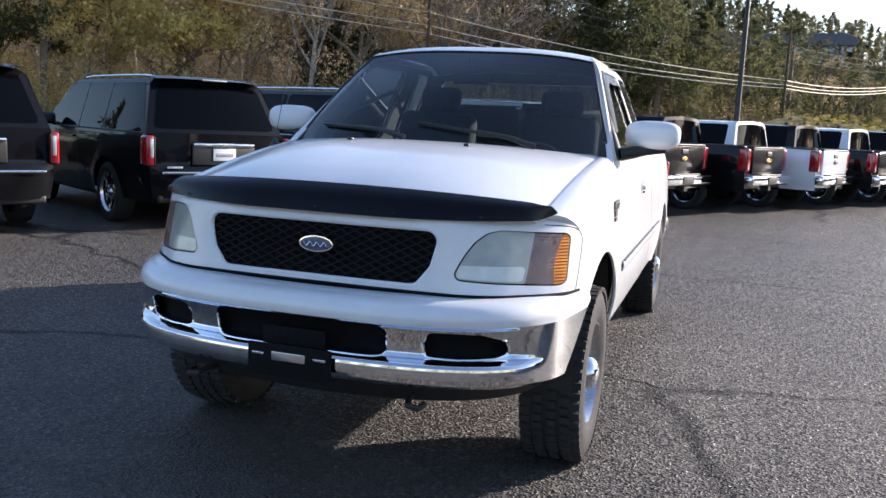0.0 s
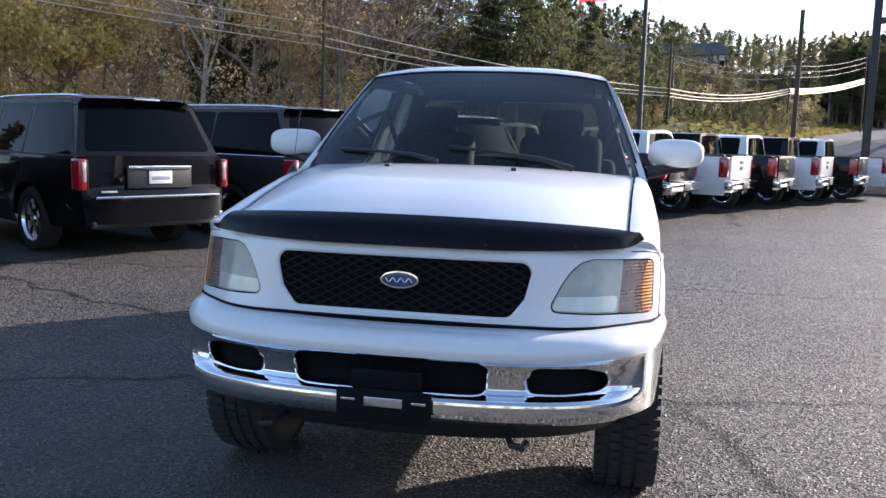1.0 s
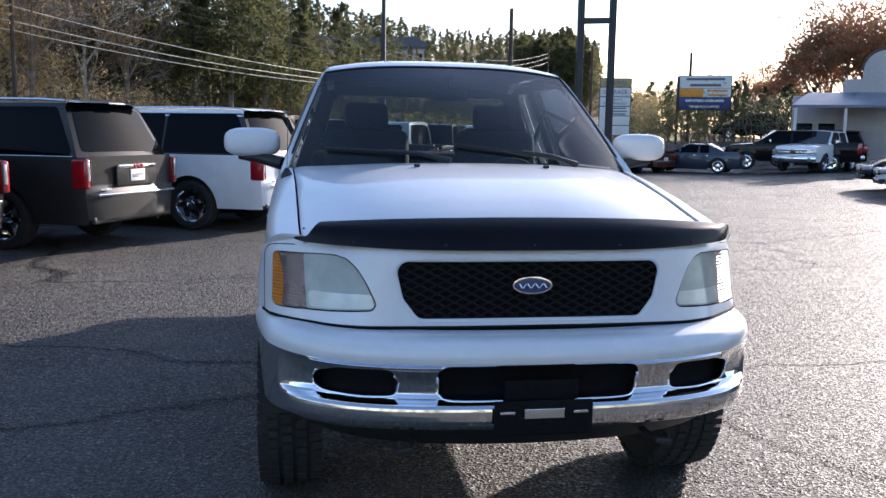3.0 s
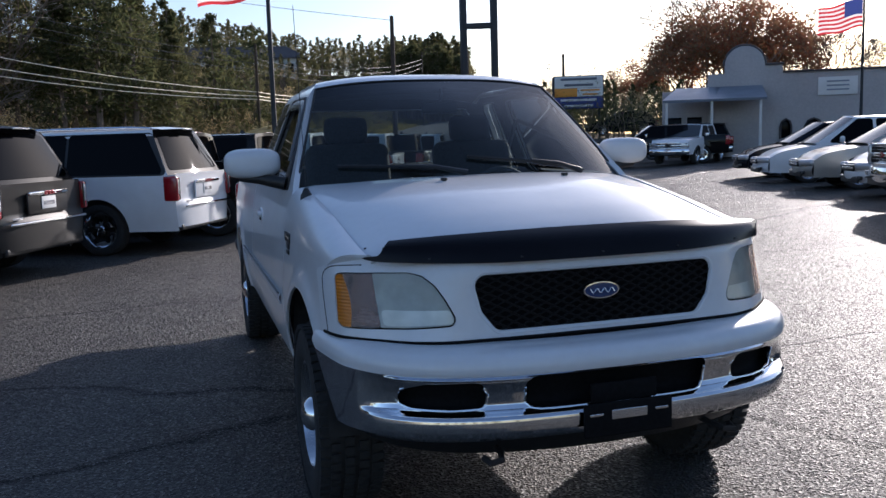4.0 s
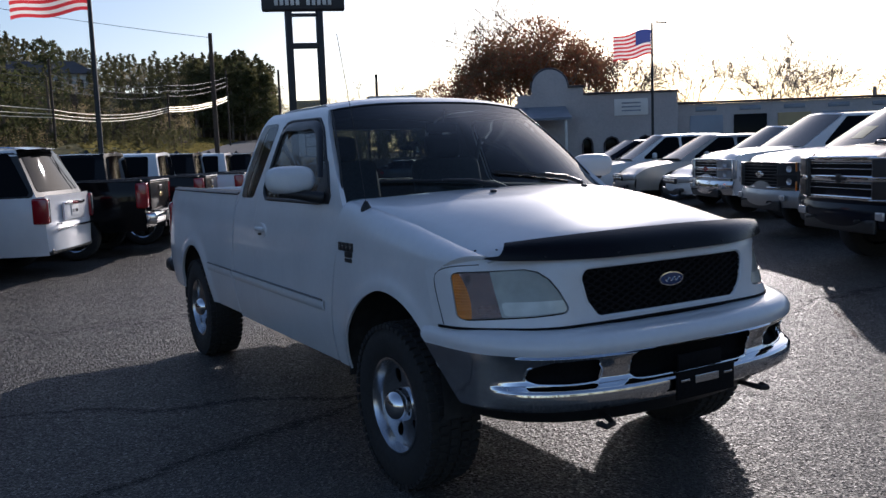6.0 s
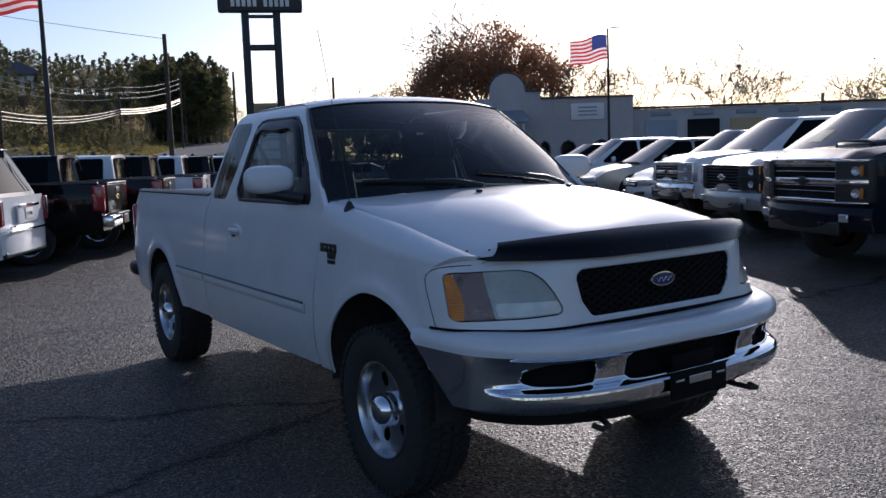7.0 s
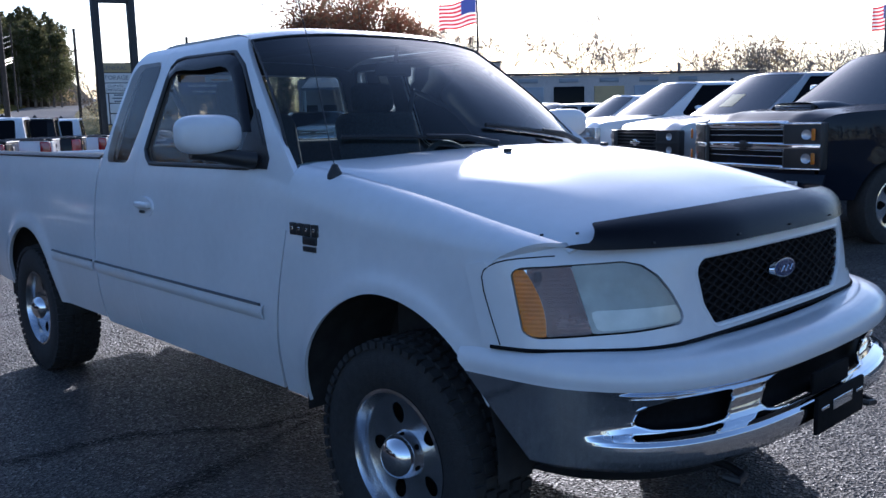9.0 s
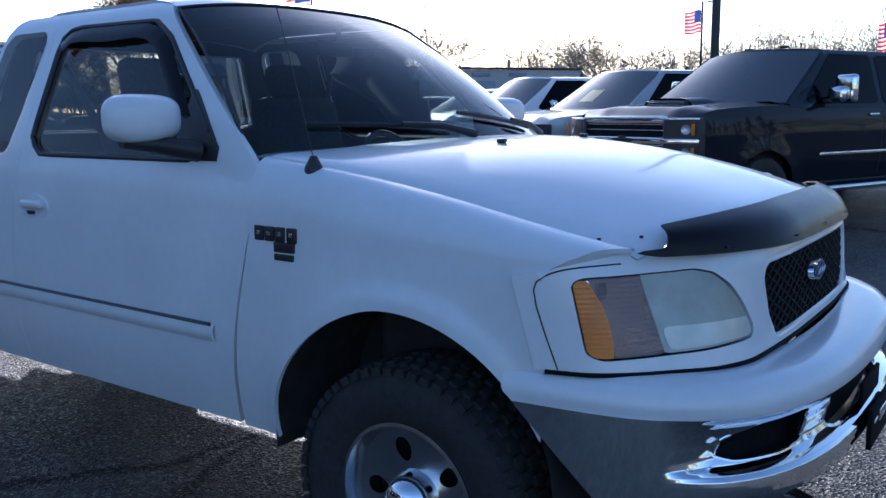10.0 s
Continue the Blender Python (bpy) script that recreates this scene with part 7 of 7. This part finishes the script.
# trees behind the boards and the building: azimuth, distance, kind, elevation of the top
GREYS = BARES[:2]
for az, dist, kind, el in ((20.3, 82, RUSTS, 3.9), (21.3, 78, DRIES, 3.7), (22.6, 88, DRIES, 4.4), (24.2, 84, GREYS, 4.3), (25.6, 90, PINES, 4.0), (27.0, 86, GREYS, 4.2), (28.5, 84, BROAD, 4.6), (29.8, 80, BROAD, 5.2), (31.0, 78, BROAD, 6.2),
                          (32.2, 74, BROAD, 7.2), (33.3, 70, BROAD, 8.1), (34.4, 74, BROAD, 8.9), (35.5, 70, BROAD, 8.8), (36.6, 73, BROAD, 8.2), (37.6, 76, BROAD, 7.2), (34.9, 78, GREYS, 9.3), (32.8, 80, GREYS, 7.4), (38.6, 78, GREYS, 6.6), (39.6, 84, GREYS, 6.2), (40.6, 80, GREYS, 6.0), (41.8, 80, GREYS, 5.9), (43.0, 84, DRIES, 4.8), (45.8, 86, GREYS, 5.9),
                          (49.6, 92, GREYS, 5.4), (50.6, 90, GREYS, 5.6), (51.8, 94, GREYS, 5.4), (52.6, 92, GREYS, 4.8), (58.5, 112, GREYS, 4.0), (59.8, 108, GREYS, 4.4), (61.5, 112, GREYS, 4.4)):
    x, y = polar(az, dist)
    plant(kind[plant_rng.randrange(len(kind))], x, y, (1.5 + dist * math.tan(radians(el)) - hill(x, y)) / kind[0]["tall"])
low = []
for row, dist in enumerate((66, 72, 80, 92, 108, 126)):
    az = 19.8 if row > 2 else 20.6
    while az < (34 if row < 4 else 104):
        x, y = polar(az, dist + plant_rng.uniform(-3, 3))
        near = az < 32
        el = (1.9 if row < 4 else 2.9) * plant_rng.uniform(0.75, 1.15) * (1.5 if az > 57 and row > 3 else 1.0) * (1 if az < 57 or row > 3 else 0.6) + (1.6 if near and row < 4 else 0)
        kind = FAR_BROWN if (near and row < 3) or plant_rng.random() < 0.18 else FAR_BARES
        if near and plant_rng.random() < 0.55:
            kind = FAR_PINES
        low.append((kind[plant_rng.randrange(3)], stand(x, y, (1.5 + dist * math.tan(radians(el)) - hill(x, y)) / kind[0]["tall"])))
        az += plant_rng.uniform(1.1, 1.8) * (1 if az < 34 else 1.25 if az < 57 or az > 88 else 0.8)
hedge = []
az = 19.6
while az < 34:
    for dist in (60, 66):
        x, y = polar(az + plant_rng.uniform(-0.4, 0.4), dist + plant_rng.uniform(-1.5, 1.5))
        hedge.append((BUSHES[(4, 4, 0, 4)[plant_rng.randrange(4)]], stand(x, y, plant_rng.uniform(0.65, 0.95), 0.3)))
    az += plant_rng.uniform(0.9, 1.4)
# unseen trees added behind the camera, so that paint and glass reflect darker
ring = []
az = 100.0
while az < 302:
    for dist in (74, 84):
        x, y = polar(az + plant_rng.uniform(-1, 1), dist + plant_rng.uniform(-4, 4))
        k = plant_rng.random()
        src = FAR_PINES[plant_rng.randrange(4)] if k < 0.45 else FAR_BROWN[plant_rng.randrange(4)]
        ring.append((src, stand(x, y, plant_rng.uniform(0.8, 1.3))))
    az += plant_rng.uniform(4.0, 5.5)
scatter("back_wood", "unseen mixed trees added behind the lot to darken reflections", "wood", ring)
scatter("hedge", "dark overgrown brush behind the boards", "hedge", hedge)
scatter("wood", "deep mixed autumn wood on the slope", "wood", deep)
scatter("undergrowth", "olive-brown undergrowth along the foot of the wood", "undergrowth", brush)
scatter("far_wood", "bare and brown trees along the far edge of the lot", "wood", low)
scatter("pine_wood", "dark pines covering the far hillside", "wood", pines)
for src in PINES + BARES + DRIES + GOLDS + RUSTS + BUSHES + BROAD + FAR_PINES + FAR_BROWN + FAR_BARES:
    if src.name not in used:
        plant(src, *polar(-56 + 1.4 * len(used), 64), 0.8)

# ---------------------------------------------------------------- poles, signs, wires


def utility_pole(x, y, h, label="weathered wooden utility pole with cables", r=0.13, arm=True):
    t = thing("utility_pole", label, "utility pole", "utility poles")
    z = hill(x, y)
    p = part("pole", rod([(x, y, z - 0.5), (x, y, h)], [r, r * 0.7], 10), WOODPOLE, t)
    if arm:
        part("cross_arm", box(1.6, 0.09, 0.11, (x, y, h - 0.35), 0.01), WOODPOLE, t)
        part("insulator", rod([(x, y, h), (x, y, h + 0.22)], 0.05, 8), GALV, t)
    return t


utility_pole(8.7, 38.1, 7.6, arm=False)
utility_pole(-17.0, 49.0, 14.0)
utility_pole(5.0, 68.0, 9.7, arm=False)
utility_pole(16.2, 80.0, 8.2, arm=False, r=0.10)
utility_pole(26.9, 97.0, 12.2, arm=False, r=0.10)
utility_pole(25.5, 55.0, 7.6, arm=False)
utility_pole(22.0, 66.0, 9.0, arm=False)


def wire(a, b, sag, mat, r=0.03):
    pts = []
    for i in range(17):
        f = i / 16
        p = Vector(a).lerp(Vector(b), f)
        p.z -= sag * 4 * f * (1 - f)
        pts.append(p)
    w = part("overhead_cable", rod(pts, r, 5), mat)
    tagged(w, "overhead cable strung between utility poles", "cable", "overhead cables")


for za, zb, zc, zd, m, r in ((8.3, 5.97, 6.89, 9.19, BRIGHT_WIRE, 0.032), (7.5, 5.64, 6.68, 9.0, BRIGHT_WIRE, 0.032), (7.0, 5.39, 6.48, 8.74, BRIGHT_WIRE, 0.032), (11.2, 8.6, 8.9, 11.4, WIRE, 0.02), (10.5, 8.2, 8.4, 10.9, WIRE, 0.02), (9.8, 7.7, 7.9, 10.4, WIRE, 0.02)):
    wire((-52.0, 30.0, za + 5.0), (-17.0, 49.0, za), 0.5, m, r)
    wire((-17.0, 49.0, za), (5.0, 68.0, zb), 0.5, m, r)
    wire((5.0, 68.0, zb), (16.2, 80.0, zc), 0.55, m, r)
    wire((16.2, 80.0, zc), (26.9, 97.0, zd), 0.35, m, r)
wire((-17.0, 49.0, 13.2), (8.7, 38.1, 7.4), 0.5, WIRE, 0.012)


def flag_pole(x, y, h, flag_z, size, az, label, arm=False):
    """A pole with a striped flag that streams to the left as seen along az."""
    t = thing("flag_pole", label, "flag pole", "flag poles")
    part("pole", rod([(x, y, 0), (x, y, h)], [0.09, 0.05], 12), STEEL, t)
    part("finial", box(0.8, 0.14, 0.06, (x + 0.35, y - 0.3, h), 0.02) if arm else lathe([(0, 0.09), (0.07, 0.04), (0.06, -0.03), (0, -0.06)], 12, m=Matrix.Translation((x, y, h + 0.05)) @ Matrix.Rotation(radians(-90), 4, 'Y')), STEEL, t)
    L, H = size
    left = Vector((-math.cos(radians(az)), math.sin(radians(az)), 0))
    away = Vector((math.sin(radians(az)), math.cos(radians(az)), 0))

    def cloth(u, v):
        return Vector((x, y, flag_z)) + left * (0.06 + L * u * 0.95) + away * (0.10 * L * math.sin(u * 6 + 0.5 + v) * (0.2 + u)) + Vector((0, 0, -H * v - 0.14 * L * u ** 1.5 + 0.04 * L * math.sin(u * 7 + 1.2 * v)))
    for i in range(13):
        part("stripe", sheet(0.40 if i < 7 else 0, 1, i / 13, (i + 1) / 13, 0.05, cloth, step_v=0.04), FLAG_RED if i % 2 == 0 else FLAG_WHITE, t)
    part("canton", sheet(0, 0.40, 0, 7 / 13, 0.05, cloth, step_v=0.1), FLAG_BLUE, t)


flag_pole(1.6, 25.7, 10.5, 7.6, (2.25, 1.35), 8, "tall dark flag pole with a red and white striped flag")
flag_pole(30.9, 32.3, 8.2, 7.85, (2.1, 1.35), 43, "tall pole with a striped flag and a lamp arm", True)
flag_pole(48.8, 17.8, 7.7, 7.2, (1.0, 1.3), 70, "flag pole with a striped flag", True)
flag_pole(51.1, 8.1, 7.1, 6.0, (0.5, 1.5), 80, "flag pole with a furled striped flag", True)


def lamp_pole(x, y, h, r=0.12):
    t = thing("lamp_pole", "tall dark steel lot lamp pole", "lamp pole")
    part("pole", rod([(x, y, 0), (x, y, h)], [r, r * 0.8], 12), STEEL, t)
    part("base", box(0.5, 0.5, 0.6, (x, y, 0.3), 0.05), STUCCO, t)


lamp_pole(19.8, 7.2, 9.5)


def pylon_sign():
    t = thing("pylon_sign", "tall dark steel pylon sign on two posts", "sign")
    a, b = (9.72, 30.5), (10.85, 30.05)
    for p in (a, b):
        part("post", box(0.24, 0.24, 7.5, (p[0], p[1], 3.75), 0.02), STEEL, t)
    d = Vector((b[0] - a[0], b[1] - a[1], 0))
    m = Matrix.Rotation(math.atan2(d.y, d.x), 4, 'Z')
    c = Vector(((a[0] + b[0]) / 2, (a[1] + b[1]) / 2, 0))
    part("cross_bar", box(1.1, 0.2, 0.22, c + Vector((0, 0, 6.1)), 0.02, m=m), STEEL, t)
    part("cross_bar", box(1.1, 0.2, 0.12, c + Vector((0, 0, 7.3)), 0.02, m=m), STEEL, t)
    bd = part("board", box(3.25, 0.4, 1.8, c + Vector((0, 0, 8.35)), 0.08, m=m), STEEL, t)
    for i in range(10):
        part("letter_bar", box(0.14, 0.03, 0.26, c + m @ Vector((-1.05 + 0.21 * i + (0.2 if i > 4 else 0), -0.215, 0)) + Vector((0, 0, 7.78)), 0.005, m=m), SIGN_WHITE, bd)
    part("plinth", box(1.9, 0.9, 0.55, c + Vector((0, 0, 0.275)), 0.04, m=m), GALV, t)


pylon_sign()


def board(name, label, x, y, w, z0, z1, az, posts, panels):
    """A flat sign facing the lot: panels are (z0, z1, material) and may carry lettering."""
    t = thing(name, label, "sign")
    m = Matrix.Translation((x, y, 0)) @ Matrix.Rotation(-radians(az), 4, 'Z')
    for px in posts:
        part("post", box(0.14, 0.14, z1, m @ Vector((px, 0.15, z1 / 2)), 0.01, m=m.to_3x3().to_4x4()), STEEL, t)
    part("backing", box(w + 0.1, 0.16, z1 - z0 + 0.1, m @ Vector((0, 0.06, (z0 + z1) / 2)), 0.02, m=m.to_3x3().to_4x4()), STEEL, t)
    for x0, x1, a, b, mat, text, size, ink in panels:
        pn = part("panel", box(x1 - x0, 0.05, b - a, m @ Vector(((x0 + x1) / 2, -0.04, (a + b) / 2)), 0.01, m=m.to_3x3().to_4x4()), mat, t)
        if text:
            words(text, size, ink, m @ Matrix.Translation(((x0 + x1) / 2, -0.072, (a + b) / 2)) @ Matrix.Rotation(radians(90), 4, 'X'), pn, depth=0.006)
        elif ink is not None:
            n = max(2, int(size))
            for i in range(n):
                zz = a + (b - a) * (i + 0.5) / n
                part("text_bar", box((x1 - x0) * (0.75 if i % 2 else 0.6), 0.02, (b - a) / n * 0.4, m @ Vector(((x0 + x1) / 2, -0.07, zz)), 0.003, m=m.to_3x3().to_4x4()), ink, pn)
    return t


gx, gy = polar(20.0, 57)
board("storage_sign", "white storage directory sign with small panels and tan header", gx, gy, 1.9, 1.8, 5.35, 19, (-0.85, 0.85),
      [(-0.95, 0.95, 4.85, 5.35, SIGN_TAN, "GENERAL", 0.34, INK), (-0.95, 0.95, 4.25, 4.8, SIGN_WHITE, "STORAGE", 0.35, INK), (-0.95, 0.95, 3.65, 4.2, SIGN_WHITE, "CLIMATE\nCONTROLLED", 0.22, INK),
       (-0.95, -0.47, 1.8, 3.6, SIGN_WHITE, "", 0, None), (-0.40, 0.95, 3.05, 3.6, SIGN_WHITE, "", 3, INK), (-0.40, 0.95, 2.45, 3.0, SIGN_WHITE, "", 0, None), (-0.40, 0.95, 1.8, 2.4, SIGN_WHITE, "", 0, None)])
mx_, my_ = polar(25.5, 61)
board("billboard", "tyre shop billboard with white, orange and blue panels", mx_, my_, 3.3, 3.6, 5.8, 24, (-1.75, 1.4),
      [(-1.64, 1.64, 5.0, 5.8, SIGN_WHITE, "", 2, INK), (-1.64, -0.1, 4.42, 4.98, SIGN_ORANGE, "", 0, None), (-0.1, 1.64, 4.42, 4.98, SIGN_WHITE, "", 2, SIGN_ORANGE), (-1.64, 1.64, 3.6, 4.38, SIGN_BLUE, "", 1, SIGN_WHITE)])

# ---------------------------------------------------------------- the low building with the arched parapet


def building():
    t = thing("building", "low grey stucco building with arched parapet and garage bays", "building")
    m = Matrix.Translation((28.4, 38.1, 0.30)) @ Matrix.Rotation(-radians(32), 4, 'Z')   # local x runs along the front to the right, y away

    def put(nm, bm, mat, parent=t, smooth=True, label=""):
        bm.transform(m)
        return part(nm, bm, mat, parent, label, smooth=smooth)
    wins = (2.15, 3.55, 5.5)
    holes = [rounded([(x - w, 0.9), (x + w, 0.9), (x + w, 1.95), (x - w, 1.95)], w * 0.9) for x, w in zip(wins, (0.28, 0.42, 0.42))]

    def outline(u, v):
        top = np.where(np.abs(u) < 1.03, 4.95 + np.sqrt(np.maximum(0, 1.03 ** 2 - u ** 2)), np.where((u > 1.03) & (u < 2.0), 4.90, np.where(u > 2.0, 4.45, 4.55)))
        return v - top
    put("wall", sheet(-1.9, 7.4, 0, 6.2, 0.10, lambda u, v: Vector((u, 0, v)), holes=holes, keep=outline, thick=0.3, core=(3, 5, 2)), STUCCO)
    put("side_wall", box(9.2, 11, 4.2, (2.75, 6.0, 2.1), 0.03), STUCCO)
    put("coping", box(5.5, 0.5, 0.10, (4.7, 0.1, 4.50), 0.03), TRIM_DARK)
    put("coping", box(0.95, 0.5, 0.12, (1.52, 0.1, 4.95), 0.03), TRIM_DARK)
    arc = [(1.06 * math.cos(a), 0.1, 4.95 + 1.06 * math.sin(a)) for a in np.linspace(0.0, math.pi, 20)]
    put("arch_coping", rod(arc, 0.09, 8), TRIM_DARK)
    for x, w in zip(wins, (0.28, 0.42, 0.42)):
        wd = put("window", box(2 * w, 0.06, 1.15, (x, 0.2, 1.43), 0.02), DARK_GLASS)
        put("window_frame", rod([(x - w, -0.06, 0.9), (x - w, -0.06, 1.6), (x - 0.7 * w, -0.06, 1.85), (x, -0.06, 1.98), (x + 0.7 * w, -0.06, 1.85), (x + w, -0.06, 1.6), (x + w, -0.06, 0.9)], 0.06, 6), TRIM_DARK, wd)
    bn = put("banner", box(1.95, 0.05, 0.95, (4.7, -0.06, 3.65), 0.01), SIGN_WHITE)
    for i in range(3):
        put("text_bar", box(1.1, 0.02, 0.08, (4.7, -0.10, 3.45 + 0.22 * i), 0.003), ROOFING, bn)
    # porch
    put("porch_roof", sheet(-4.3, 0.9, 0, 1, 0.4, lambda u, v: Vector((u + (0.7 * v if u < -1.7 else 0), -3.0 + 3.0 * v, 3.1 + 0.75 * v)), thick=0.14, step_v=0.25, core=(-2, 0, -5)), ROOFING)
    for x in (-4.1, -1.8, 0.6):
        put("porch_post", rod([(x, -2.8, 0), (x, -2.8, 3.1)], 0.07, 8), SIGN_WHITE)
    put("porch_wall", box(2.5, 0.3, 3.7, (-3.1, 0.6, 1.85), 0.02), STUCCO)
    for x in (-3.7, -2.6):
        put("porch_window", box(0.8, 0.08, 1.5, (x, 0.42, 1.5), 0.02), DARK_GLASS)
    # garage wing
    put("wing_wall", box(17, 11, 3.75, (15.95, 6.8, 1.87), 0.03), STUCCO)
    put("wing_coping", box(17.2, 0.5, 0.12, (15.95, 1.35, 3.82), 0.03), TRIM_DARK)
    for i, x in enumerate((9.4, 12.0, 14.6, 17.2, 19.8)):
        put("garage_door", box(1.95, 0.10, 3.05, (x, 1.27, 1.525), 0.02), SIGN_TAN if i == 2 else (ROOFING if i in (0, 3) else DARK_GLASS if i == 1 else STUCCO))
        put("lintel_sign", box(1.25, 0.06, 0.26, (x, 1.27, 3.42), 0.02), ROOFING)
    put("roof_vent", rod([(21.0, 5, 3.8), (21.0, 5, 4.6)], 0.12, 8), GALV)


building()


def hill_house():
    x, y = 15.2, 139.5
    t = thing("house", "white house with dark hipped roof among the pines on the hill", "house")
    z = 12.6
    m = Matrix.Translation((x, y, z)) @ Matrix.Rotation(radians(-12), 4, 'Z')
    part("wall", box(24, 7, 6.0, m @ Vector((-8, 0, -0.2)), 0.03, m=m.to_3x3().to_4x4()), SIGN_WHITE, t)
    own = bmesh.new()
    ring = [own.verts.new(m @ Vector(p)) for p in ((-20.7, -4.2, 2.78), (4.7, -4.2, 2.78), (4.7, 4.2, 2.78), (-20.7, 4.2, 2.78))]
    top = [own.verts.new(m @ Vector(p)) for p in ((-17.0, 0, 5.0), (1.2, 0, 5.0))]
    own.faces.new((ring[0], ring[1], top[1], top[0]))
    own.faces.new((ring[1], ring[2], top[1]))
    own.faces.new((ring[2], ring[3], top[0], top[1]))
    own.faces.new((ring[3], ring[0], top[0]))
    part("roof", own, TRIM_DARK, t, smooth=False)
    for i in range(7):
        part("window", box(0.9, 0.1, 1.5, m @ Vector((-16.5 + 3.1 * i, -3.53, 1.2)), 0.02, m=m.to_3x3().to_4x4()), DARK_GLASS, t)


hill_house()
